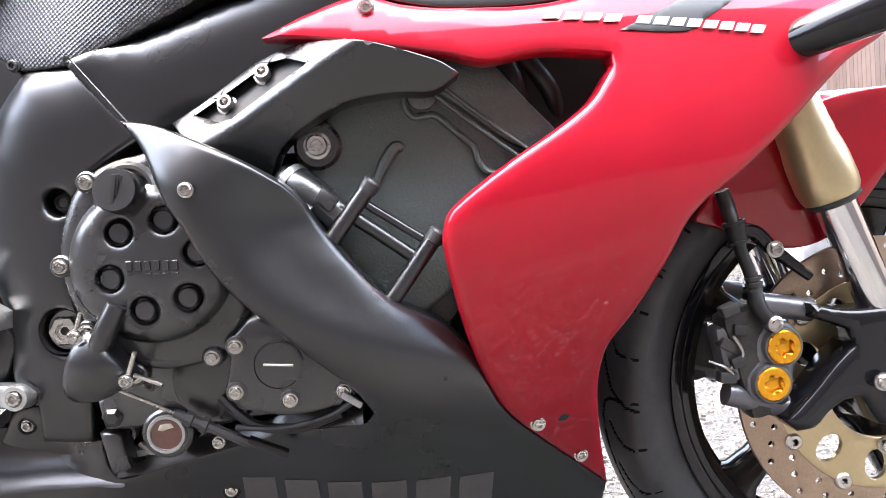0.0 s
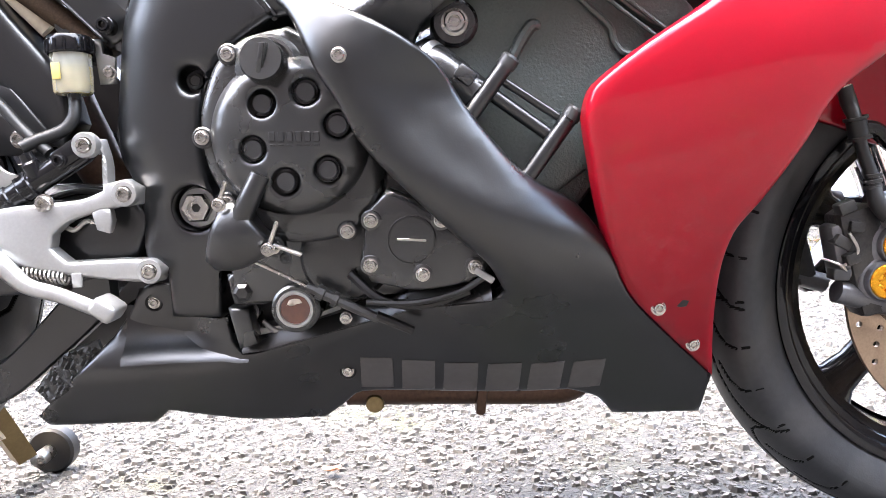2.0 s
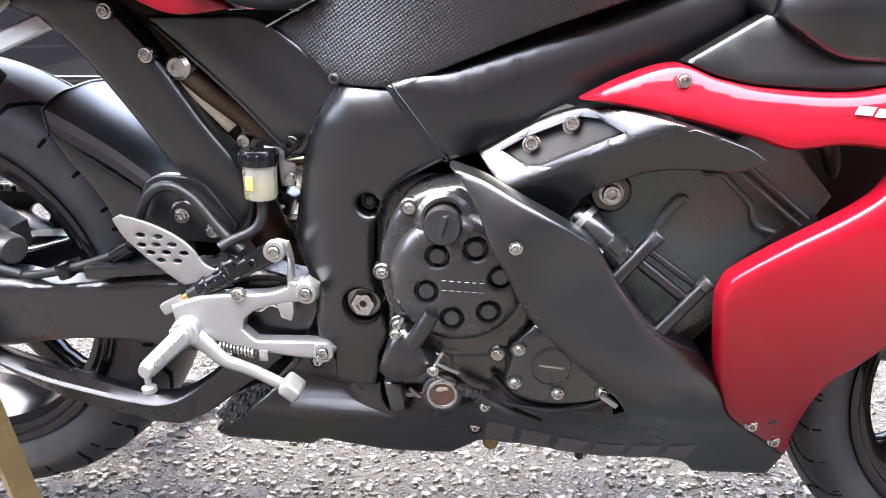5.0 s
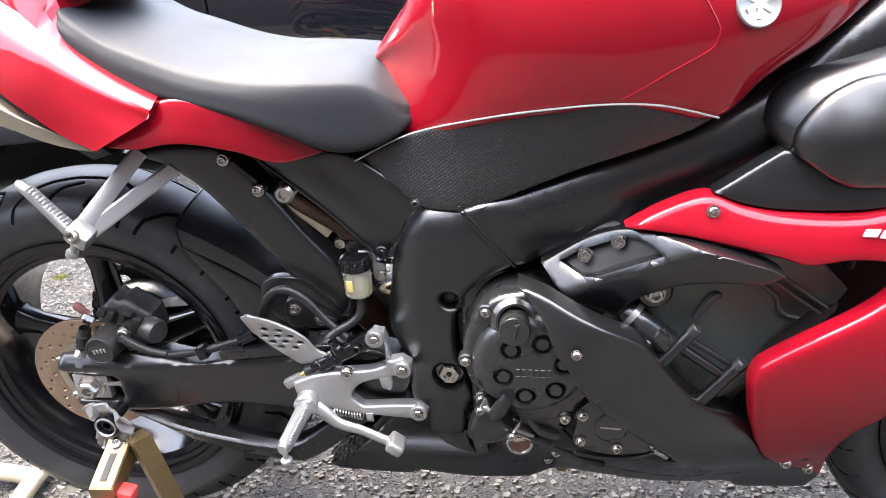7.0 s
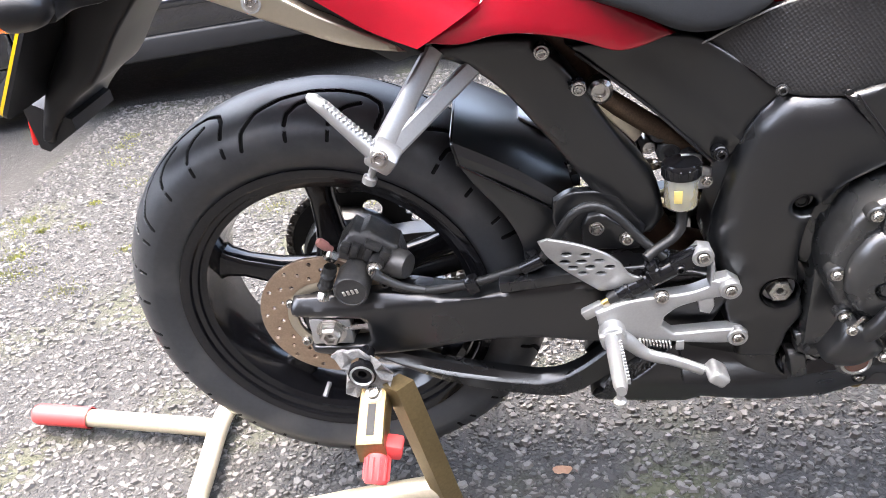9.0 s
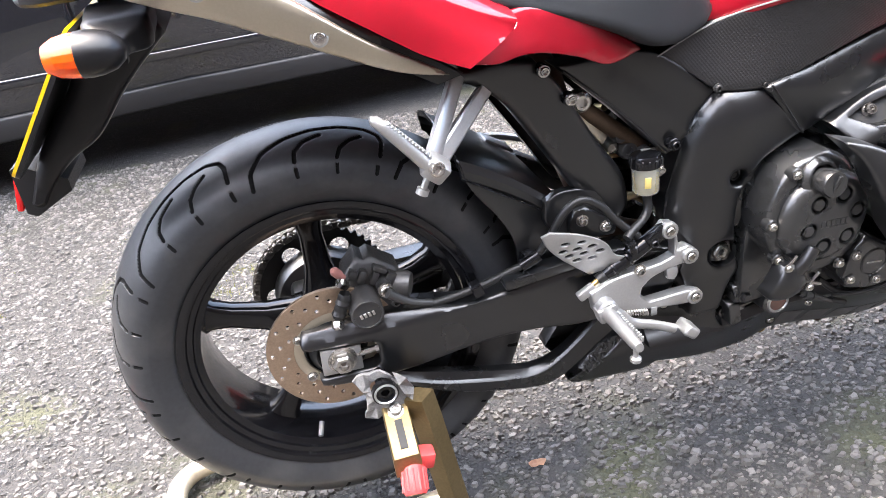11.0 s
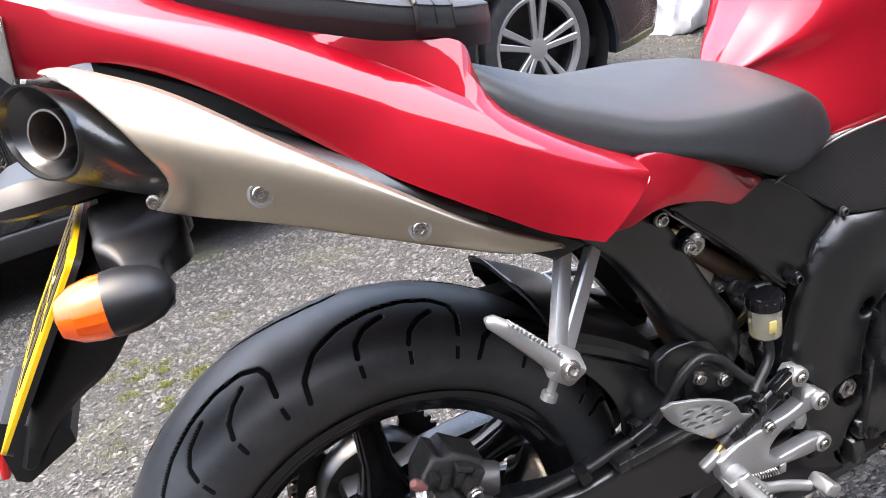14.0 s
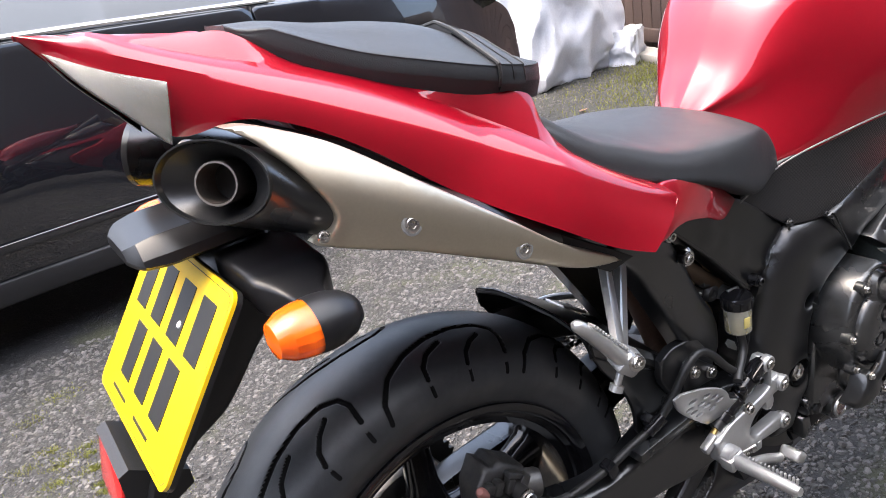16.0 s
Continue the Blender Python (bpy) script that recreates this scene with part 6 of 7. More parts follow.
def tyre_mesh(cx, cz, w, R, rim_w, rr, n, repeats, cross=141, mirror_shift=0.5):
    """A tyre with swept tread grooves cut into its crown."""
    w2, t2, sh = rim_w / 2, w / 2, rr + .036
    prof = [(rr - .001, -w2 + .003), (rr + .006, -w2 - .002), (rr + .016, -w2 - .007), (rr + .026, -t2 + .002), (sh, -t2)]
    for a in np.linspace(0, math.pi, cross)[1:-1]:
        prof.append((sh + (R - sh) * math.sin(a) ** 0.95, -t2 * math.cos(a)))
    prof += [(sh, t2), (rr + .026, t2 - .002), (rr + .016, w2 + .007), (rr + .006, w2 + .002), (rr - .001, w2 - .003)]
    prof = np.array(prof)
    arc = np.r_[0, np.cumsum(np.hypot(*np.diff(prof, axis=0).T))]
    s = arc - arc[-1] / 2
    half = arc[5:-5].max() - arc[-1] / 2
    th = np.linspace(0, 2 * np.pi, n, endpoint=False)
    T, S = np.meshgrid(th, s, indexing="ij")
    per = 2 * np.pi / repeats
    k = half / .125
    lines = [([(3, 112), (2, 88), (-2, 62), (-8, 44), (-15, 32), (-22, 27), (-28, 30), (-31.5, 42), (-32.5, 58), (-32, 84)], .0036), ([(-9.5, 90), (-10, 74), (-12.5, 58), (-17, 46)], .0034), ([(-20.5, 90), (-21.5, 74), (-24, 60), (-27, 50)], .0034), ([(-9.5, 112), (-9.5, 101)], .0032), ([(-20.5, 112), (-20.5, 101)], .0032), ([(-31.5, 112), (-31.5, 101)], .0032)]
    depth = np.zeros_like(T)
    for side in (-1, 1):
        shift = 0 if side < 0 else mirror_shift * per
        for pts, wd in lines:
            wd = .9 * wd * (w / .172) ** 2.2
            q = np.array([(np.radians(a), v * .001 * k) for a, v in pts])
            for rep in (-1, 0, 1):
                tt = (T - shift) % per + rep * per - per / 2
                X, Y = tt * R, S * side
                best = np.full(T.shape, 9.0)
                for (a0, s0), (a1, s1) in zip(q, q[1:]):
                    ax, ay, bx, by = a0 * R, s0, a1 * R, s1
                    L2 = (bx - ax) ** 2 + (by - ay) ** 2
                    f = np.clip(((X - ax) * (bx - ax) + (Y - ay) * (by - ay)) / L2, 0, 1)
                    best = np.minimum(best, np.hypot(X - ax - f * (bx - ax), Y - ay - f * (by - ay)))
                depth = np.maximum(depth, np.clip((wd - best) / .0016 + .3, 0, 1))
    rad = prof[:, 0][None] - .0030 * depth
    V = np.stack([cx + rad * np.cos(T), np.broadcast_to(prof[:, 1], T.shape), cz + rad * np.sin(T)], 2)
    m = len(prof)
    i, j = np.meshgrid(np.arange(n), np.arange(m - 1), indexing="ij")
    a, b = i * m + j, ((i + 1) % n) * m + j
    F = np.stack([a, a + 1, b + 1, b], 2).reshape(-1, 4)
    me = bpy.data.meshes.new("tyre")
    me.from_pydata(V.reshape(-1, 3), [], F.tolist())
    for p in me.polygons:
        p.use_smooth = True
    me.set_sharp_from_angle(angle=radians(40))
    # Groove floors and walls take the rubber with shade in its colour.
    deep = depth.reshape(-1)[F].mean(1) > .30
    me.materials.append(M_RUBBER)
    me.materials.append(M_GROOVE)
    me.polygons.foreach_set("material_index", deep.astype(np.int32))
    return me


def wheel(name, cx, cz, tyre_w, tyre_r, rim_w, label, base, n, repeats, cross):
    w2, rr = rim_w / 2, .222
    rim = part(name, revolve_y([(rr + .003, -w2 - .004), (rr + .003, -w2 + .004), (rr - .010, -w2 + .012), (rr - .022, -w2 + .03), (rr - .030, 0), (rr - .022, w2 - .03), (rr - .010, w2 - .012), (rr + .003, w2 - .004), (rr + .003, w2 + .004), (rr - .005, w2 + .004), (rr - .010, w2 + .001), (rr - .012, w2 - .004), (rr - .019, w2 - .006), (rr - .021, w2 - .010), (rr - .030, w2 - .014), (rr - .035, w2 - .045), (rr - .038, 0), (rr - .035, -w2 + .045), (rr - .030, -w2 + .014), (rr - .021, -w2 + .010), (rr - .019, -w2 + .006), (rr - .012, -w2 + .004), (rr - .010, -w2 - .001), (rr - .005, -w2 - .004), (rr + .003, -w2 - .004)], cx, 0, cz), M_GLOSS_BLACK, bike, label)
    part("tyre", tyre_mesh(cx, cz, tyre_w, tyre_r, rim_w, rr, n, repeats, cross), M_RUBBER, rim, "worn black rubber tyre with swept grooves")
    part("hub", revolve_y([(0, -.055), (.040, -.055), (.046, -.05), (.050, -.03), (.056, 0), (.050, .03), (.046, .05), (0, .055)], cx, 0, cz, 40), M_GLOSS_BLACK, rim)
    for k in range(5):
        a = radians(base + 72 * k)
        ca, sa = math.cos(a), math.sin(a)
        rings = []
        for r, wd, th in ((.035, .042, .05), (.06, .030, .045), (.10, .020, .036), (.15, .0175, .032), (.176, .022, .036), (.192, .034, .046)):
            ring = []
            for t in np.linspace(0, 2 * math.pi, 16, endpoint=False):
                u = wd * math.copysign(abs(math.cos(t)) ** .6, math.cos(t))
                v = th / 2 * math.copysign(abs(math.sin(t)) ** .6, math.sin(t))
                ring.append(Vector((cx + ca * r - sa * u, v, cz + sa * r + ca * u)))
            rings.append(ring)
        part("spoke", loft(rings), M_GLOSS_BLACK, rim)
    return rim


rear_wheel = wheel("rear_wheel", RX, RZ, .172, .313, .146, "gloss black five-spoke rear wheel", 19, 2300, 9, 181)
front_wheel = wheel("front_wheel", FX, FZ, .120, .299, .090, "gloss black five-spoke front wheel", 222, 1000, 11, 101)
part("valve", tube([(-.052, -.05, .232), (-.058, -.07, .222)], .004, 10), M_ALLOY, rear_wheel)


def drilled_disc(cx, cy, cz, r0, r1, th, rows, count, parent, label, r_hole=.0032):
    hs = [ring2d(cx, cz, r0, 56)]
    for k in range(count):
        for j, f in enumerate(rows):
            a = 2 * math.pi * (k + j * .37) / count
            rr = r0 + (r1 - r0) * f
            hs.append(ring2d(cx + rr * math.cos(a), cz + rr * math.sin(a), r_hole, 8))
    bm = sheet(ring2d(cx, cz, r1, 96), cy - th / 2, depth=th, r=.0006, holes=hs, exact=True, grid=.02)
    back = sheet(ring2d(cx, cz, r1, 96), cy + th / 2, depth=0, r=.0006, holes=hs, exact=True, grid=.02)
    tmp = bpy.data.meshes.new("tmp")
    back.to_mesh(tmp)
    back.free()
    bm.from_mesh(tmp)
    bpy.data.meshes.remove(tmp)
    return part("brake_disc", bm, M_DISC, parent, label, smooth=30)


rear_disc = drilled_disc(RX - .004, -.068, .396, .060, .0985, .005, (.22, .5, .78), 14, bike, "rust-tinted drilled rear brake disc")
part("disc_carrier", sheet(ring2d(RX - .004, .396, .0605, 48), -.070, depth=.004, r=.001, holes=[ring2d(RX - .004, .396, .046, 40)], exact=True), M_TITAN, rear_disc, "pale disc carrier")
for k in range(5):
    a = radians(150 + 72 * k)
    bolt(rear_disc, (RX - .004 + .057 * math.cos(a), -.071, .396 + .057 * math.sin(a)), .0062)
part("hub_ring", revolve_y([(.048, -.06), (.048, -.03), (.03, -.03), (.03, -.075), (.034, -.078), (.044, -.064)], RX, 0, RZ, 40), M_DARK, rear_disc)

# sprocket and chain on the far side
SPX, SPZ = RX, RZ
teeth = []
for k in range(45):
    for f, r in ((0, .106), (.3, .1115), (.5, .1115), (.8, .106)):
        a = 2 * math.pi * (k + f) / 45
        teeth.append((SPX + r * math.cos(a), SPZ + r * math.sin(a)))
part("sprocket", sheet(teeth, .094, depth=.006, r=.0005, exact=True, holes=[ring2d(SPX + .078 * math.cos(a), SPZ + .078 * math.sin(a), .016, 16) for a in np.linspace(0, 2 * math.pi, 6, endpoint=False)] + [ring2d(SPX, SPZ, .04, 30)]), M_DARK, rear_wheel, "dark steel rear sprocket")
part("sprocket_carrier", revolve_y([(.03, .045), (.058, .048), (.074, .056), (.080, .068), (.080, .088), (.05, .092), (.03, .092)], RX, 0, RZ, 36), M_FRAME, rear_wheel)
chain_line = [Vector((SPX + .109 * math.cos(a), .123, SPZ + .109 * math.sin(a))) for a in np.linspace(radians(82), radians(278), 38)]
front_c = Vector((.56, .123, .45))
low = [front_c + Vector((.036 * math.cos(a), 0, .036 * math.sin(a))) for a in np.linspace(radians(-82), radians(82), 10)]
path = chain_line + [chain_line[-1].lerp(low[0], t) for t in np.linspace(0, 1, 36)[1:]] + low[1:] + [low[-1].lerp(chain_line[0], t) for t in np.linspace(0, 1, 36)[1:-1]]
chain = bmesh.new()
for k in range(len(path)):
    a, b = path[k], path[(k + 1) % len(path)]
    mid, d = (a + b) / 2, b - a
    ang = -math.degrees(math.atan2(d.z, d.x))
    for dy in ((-.0085, .0085) if k % 2 else (-.0055, .0055)):
        block((mid.x, mid.y + dy, mid.z), (d.length * 1.25, .002, .0115), (0, ang, 0), .003, chain, seg=1)
    lathe([(.0042, -.011), (.0042, .011)], a, (0, 1, 0), 8, bm=chain)
part("chain", chain, material("oily_chain_steel", (0.18, 0.17, 0.16), 0.35, 0.9, vary=0.3), bike, "oily steel drive chain", smooth=30)
part("chain_guard", sheet([(.18, .61), (.27, .60), (.40, .53), (.44, .50), (.43, .47), (.33, .53), (.2, .56)], [(.2, .6, .085), (.3, .56, .08), (.43, .5, .08)] + [(.3, .5, .08)], depth=.03, r=.006), M_PLASTIC, bike, "black chain guard")
# the wheel's middle plane lies a little off the near parts' plane
rear_wheel.location.y = .026

# ---- front end ----
M_RADIAL = material("caliper_gunmetal", (0.15, 0.15, 0.158), 0.34, 0.6, vary=0.15, scale=80, bump=0.1, bump_scale=500)
for sg in (1, -1):
    ax = Vector((.36, 0, -.93)).normalized()
    top = Vector((1.205, sg * .103, .86))
    bot = Vector((1.341, sg * .103, .507))
    d = (bot - top).normalized()
    L = (bot - top).length
    leg = part("fork_leg", lathe([(.0262, 0), (.0262, L - .092), (.0268, L - .088), (.0268, L - .080), (.0280, L - .070), (.0278, L - .064), (.0298, L - .052), (.0310, L - .038), (.0312, L - .016), (.0300, L - .006), (.0275, L), (.021, L)], top, d, 40), M_GOLD, bike, "gold anodised fork tube", smooth=18)
    part("dust_seal", lathe([(.0280, 0), (.0278, .004), (.0235, .007), (.0206, .008)], bot, d, 32), M_HOSE, leg)
    part("fork_slider", lathe([(.0205, 0), (.0205, .14)], bot, d, 28), M_CHROME, leg, "chrome fork slider")
    fork_y = -.125 if sg > 0 else .085
    part("fork_bottom", sheet([(1.306, .400), (1.345, .392), (1.392, .392), (1.43, .36), (1.44, .30), (1.41, .262), (1.37, .270), (1.352, .300), (1.335, .298), (1.318, .288), (1.304, .272), (1.284, .270), (1.272, .282), (1.288, .298), (1.306, .316), (1.326, .338), (1.346, .356), (1.340, .372), (1.306, .386)], fork_y, depth=.035, r=.008), M_GLOSS_BLACK, leg, "black fork bottom casting")
    disc = None if sg > 0 else drilled_disc(FX, sg * .070, FZ, .118, .160, .005, (.25, .5, .75), 20, bike, "rust-tinted drilled front brake disc", .0035)
    if disc:
        part("disc_carrier", sheet(ring2d(FX, FZ, .1185, 64), sg * .070 - .003, depth=.005, r=.001, exact=True, holes=[ring2d(FX, FZ, .062, 40)] + [ring2d(FX + .092 * math.cos(a), FZ + .092 * math.sin(a), .017, 16, .75, math.degrees(a)) for a in np.linspace(.2, 2 * math.pi + .2, 10, endpoint=False)]), M_GOLD, disc, "gold disc carrier")
    for k in range(10 if disc else 0):
        a = 2 * math.pi * (k + .5) / 10 + .2
        part("button", lathe([(.0095, -.004), (.0095, .004), (.0075, .006), (.004, .006), (.0035, .003), (0, .003)], (FX + .117 * math.cos(a), sg * .070, FZ + .117 * math.sin(a)), (0, -1, 0), 18), M_BOLT, disc)
    for k in range(5 if disc else 0):
        a = radians(54 + 72 * k)
        bolt(disc, (FX + .070 * math.cos(a), sg * .070 - .004, FZ + .070 * math.sin(a)), .007)
    caliper = part("front_caliper", block((1.254, sg * .085, .340), (.046, .040, .118), (0, -14, 0), .010), M_CAST, bike, "grey radial front brake caliper")
    for x, z in ((1.278, .357), (1.265, .3195)) if sg < 0 else ():
        part("bore", lathe([(.0215, -.025), (.0215, .002), (.0198, .005), (.0182, .005)], (x, sg * .085 - .0225, z), (0, -1, 0), 32), M_RADIAL, caliper)
        part("piston_cap", lathe([(.0180, .0), (.0178, .0055), (.0165, .007), (.0105, .007)], (x, sg * .085 - .0225, z), (0, -1, 0), 32), M_ORANGE_CAP, caliper, "orange-gold piston cap")
        star = [(x + (.0108 if k % 2 else .0066) * math.cos(math.pi * k / 5), z + (.0108 if k % 2 else .0066) * math.sin(math.pi * k / 5)) for k in range(10)]
        part("cap_star", sheet(star, sg * .085 - .0262, depth=.002, r=.0006, step=.004), M_ORANGE_CAP, caliper)
        part("cap_ring", sheet(ring2d(x, z, .0165, 32), sg * .085 - .0290, depth=.003, r=.0006, holes=[star], exact=True, grid=.006), M_ORANGE_CAP, caliper)
    if sg < 0:
        eight = [(1.2765 + .0255 * math.cos(a), .357 + .0255 * math.sin(a)) for a in np.linspace(radians(-48), radians(190), 16)] + [(1.2475 + .004, .341)] + [(1.2645 + .0250 * math.cos(a), .3195 + .0250 * math.sin(a)) for a in np.linspace(radians(150), radians(345), 14)]
        part("housing", sheet(eight, -.1065, depth=.036, r=.005, grid=.008), M_RADIAL, caliper, "gunmetal twin-bore caliper housing")
        for k, (x, z) in enumerate(((1.228, .398), (1.236, .378), (1.224, .362), (1.232, .345), (1.222, .328))):
            part("pad_piece", block((x, -.098 - .004 * (k % 2), z), (.018 - .003 * (k % 2), .016, .012), (0, 25 * (k % 3) - 20, 0), .002), M_CAST if k % 2 else M_CASTGREY, caliper)
    part("mount_post", tube([(1.256, sg * .085 - .008, .402), (1.318, sg * .085 - .008, .390)], .0125, 18), M_RADIAL, caliper)
    part("mount_post", tube([(1.222, sg * .085 - .008, .309), (1.300, sg * .085 - .008, .284)], .0125, 18), M_RADIAL, caliper)
    part("bracket", block((1.232, sg * .085, .352), (.030, .03, .06), (0, -10, 0), .006), M_RADIAL, caliper)
    part("pad_pin", tube([(1.222, sg * .085 - .018, .335), (1.236, sg * .085 - .024, .352), (1.228, sg * .085 - .022, .372)], .0016, 8), M_BOLT, caliper)
    part("pad_spring", tube([(1.206, sg * .085 - .01, .345), (1.221, sg * .085 - .02, .338), (1.23, sg * .085 - .018, .326)], .0016, 8), M_BOLT, caliper)
    part("banjo_bolt", lathe([(.0085, -.006), (.0085, .006), (.006, .008), (.004, .004), (0, .004)], (1.267, sg * .085 - .03, .383), (0, -1, 0), 14), M_BOLT, caliper)
    part("front_hose", tube([(1.265, sg * .085 - .028, .384), (1.254, sg * .085 - .026, .402), (1.252, sg * .085 - .02, .428), (1.243, sg * .085 - .016, .460), (1.238, sg * .085 - .014, .486), (1.236, sg * .09, .505), (1.231, sg * .09, .522)], [.0065, .0085, .0068, .0064, .0064, .0085, .0075], 14), M_HOSE, caliper, "black front brake hose")
    part("hose_clamp", lathe([(.0085, -.012), (.0120, -.012), (.0120, -.009), (.0100, -.008), (.0100, .008), (.0120, .009), (.0120, .012), (.0085, .012)], (1.2405, sg * .085 - .013, .478), (-.2, 0, 1), 20), M_HOSE, caliper)
    for q in (.418, .424, .430):
        part("hose_ring", lathe([(.0070, -.002), (.0088, -.0015), (.0088, .0015), (.0070, .002)], (1.2525, sg * .085 - .021, q), (-.15, 0, 1), 16), M_CASTGREY, caliper)
    part("hose_bracket", tube([(1.24, sg * .09, .478), (1.262, sg * .092, .476), (1.277, sg * .094, .460), (1.300, sg * .095, .440), (1.318, sg * .095, .425)], [.009, .0085, .008, .006, .005], 10), M_GLOSS_BLACK, caliper)
    bolt(caliper, (1.277, sg * .094 - .012, .458), .007)
part("front_axle", lathe([(.014, -.24), (.014, .012), (.011, .015), (.008, .015), (.0075, .008), (0, .008)], (FX, -.12, FZ), (0, -1, 0), 20), M_BOLT, bike, "steel front axle")
bolt(front_wheel, (1.368, -.132, .318), .0075)
mud = part("front_mudguard", arc_y([(.288, -.074), (.312, -.070), (.322, -.050), (.328, 0), (.322, .050), (.312, .070), (.288, .074), (.286, .071), (.309, .067), (.318, .048), (.324, 0), (.318, -.048), (.309, -.067), (.286, -.071)], FX, FZ, 30, 142, 44), M_RED, bike, "glossy red front mudguard", smooth=50)
both("mudguard_side", [(1.205, .492), (1.25, .545), (1.30, .585), (1.36, .612), (1.44, .618), (1.53, .59), (1.50, .55), (1.43, .55), (1.39, .50), (1.36, .47), (1.32, .455), (1.27, .462), (1.25, .475)], [(1.2, .5, -.072), (1.3, .55, -.084), (1.36, .47, -.082), (1.5, .57, -.084), (1.4, .6, -.082)], M_RED, mud, depth=.006, r=.003)

# ---- paddock stand ----
stand = new("paddock_stand")
tagged(stand, "gold zinc paddock stand with red grip holding the rear wheel up", "paddock stand")
for sg in (1, -1):
    rows = ((.057, .132, .326), (.0565, .136, .326), (.055, .175, .309), (.054, .209, .293), (.054, .213, .290))
    bracket = part("support_bracket", loft([[Vector((xc + a, -sg * y, zc + d)) for a, d in ((-.019, 0), (-.017, .003), (.017, .003), (.019, 0), (.019, -.030), (-.019, -.030))] for xc, y, zc in rows]), M_BRASS, stand, "gold zinc slotted bracket", smooth=0)
    # dark bar laid on the bracket to paint the shade inside its slot
    part("slot_gap", loft([[Vector((xc + a, -sg * y, zc + d)) for a, d in ((-.0055, .0040), (.0055, .0040), (.0055, -.002), (-.0055, -.002))] for xc, y, zc in ((.0555, .164, .3138), (.0542, .203, .2958))]), M_DARK, bracket)
    bolt(bracket, (.056, -.150 * sg, .3225), .0095, (0, -.4 * sg, .9), h=.008)
    part("upright", tube([(.092, -.148 * sg, .338), (.099, -.146 * sg, .290), (.114, -.140 if sg > 0 else .200, .170), (.130, -.134 if sg > 0 else .262, .045)], .017, 4, squash=1.3, smooth=False), M_BRASS, stand, "gold zinc square upright", smooth=0)
    knob = part("clamp_knob", lathe([(.0, -.002), (.013, -.002), (.0165, .004), (.0165, .036), (.0145, .040), (0, .040)], (.060, -.203 * sg, .266), (-.12, -.75 * sg, -.62), 24), M_REDGRIP, stand, "red ribbed clamp knob")
    u, v, w = basis((-.12, -.75 * sg, -.62))
    for k in range(12):
        a = 2 * math.pi * k / 12
        q = Vector((.060, -.203 * sg, .266)) + (u * math.cos(a) + v * math.sin(a)) * .0165
        part("knob_rib", tube([q + w * .006, q + w * .035], .0022, 6), M_REDGRIP, knob)
    part("knob_block", block((.080, -.196 * sg, .268), (.026, .026, .026), (0, 15, 0), .005), M_REDGRIP, knob)
    part("knob_end", lathe([(.0115, .0395), (.0115, .0408), (0, .0408)], (.060, -.203 * sg, .266), (-.12, -.75 * sg, -.62), 20), M_BRASS, knob)
    part("wheel_axle", lathe([(.012, -.03), (.012, .03)], (.152, -.165 if sg > 0 else .290, .038), (0, 1, 0), 12), M_BOLT, stand)
    roller = part("castor_wheel", lathe([(.010, -.014), (.034, -.014), (.038, -.010), (.038, .010), (.034, .014), (.010, .014)], (.152, -.185 if sg > 0 else .310, .038), (0, 1, 0), 32), M_HOSE, stand, "black castor wheel")
part("base_tube", tube([(.130, -.132, .108), (.075, -.121, .088), (-.02, -.120, .069), (-.10, -.122, .053), (-.20, -.130, .036), (-.27, -.132, .030), (-.305, -.118, .0285), (-.324, -.075, .0285), (-.330, -.02, .0285), (-.342, .088, .0285), (-.338, .145, .0285), (-.30, .178, .030), (-.20, .186, .036), (-.10, .184, .053), (-.02, .195, .069), (.125, .225, .108)], .0185, 18), M_STANDPALE, stand, "pale zinc base tube")
handle = part("handle", tube([(-.342, .088, .030), (-.45, .103, .033), (-.632, .129, .036)], .0175, 18), M_STANDPALE, stand, "pale zinc lever handle")
part("grip", lathe([(.0205, 0), (.0215, .004), (.0215, .120), (.019, .128), (.0, .130)], (-.622, .1275, .036), (-1, .14, .015), 24), M_REDGRIP, handle, "faded red rubber grip")
for k in range(5):
    part("mark_bar", block((-.115 + .022 * k, -.1325, .0645 + .0044 * k), (.014, .008, .003), (45, -12, 0), .0005, seg=1), M_REDGRIP, stand)
tape = part("tape_wrap", sheet([(.006, .379), (.030, .386), (.053, .384), (.084, .350), (.081, .316), (.060, .322), (.048, .312), (.013, .313), (.020, .345)], [(.0, .38, -.132), (.05, .38, -.138), (.08, .33, -.146), (.02, .32, -.140)], depth=.004, r=.001, holes=[ring2d(.047, .356, .019, 20)], extra=lambda q: .005 * np.sin(q[:, 0] * 260) * np.cos(q[:, 1] * 190)), M_TAPE, stand, "torn grey tape round the spool")
part("tape_flap", sheet([(.062, .384), (.078, .378), (.088, .350), (.080, .330), (.072, .350)], -.150, depth=.002, r=.0005, extra=lambda q: .006 * np.sin(q[:, 0] * 300 + q[:, 1] * 200)), M_TAPE, stand)

# ---- car ----
M_CAR = material("dark_navy_car_paint", (0.006, 0.007, 0.010), 0.22, 0.2, vary=0.05, coat=1.0)
M_CARTRIM = material("car_black_trim", (0.012, 0.012, 0.013), 0.5, vary=0.1)
M_WINDOW = material("dark_window", (0.02, 0.022, 0.025), 0.04, vary=0.02, coat=0.5)
M_CARALLOY = material("car_alloy", (0.42, 0.42, 0.43), 0.35, 0.8, vary=0.08)
CAR_POSE = pose(1.64, 2.36, 0.07, 0, 0, 8.0)
car = new("car")
tagged(car, "dark navy estate car parked beside the motorcycle", "car")


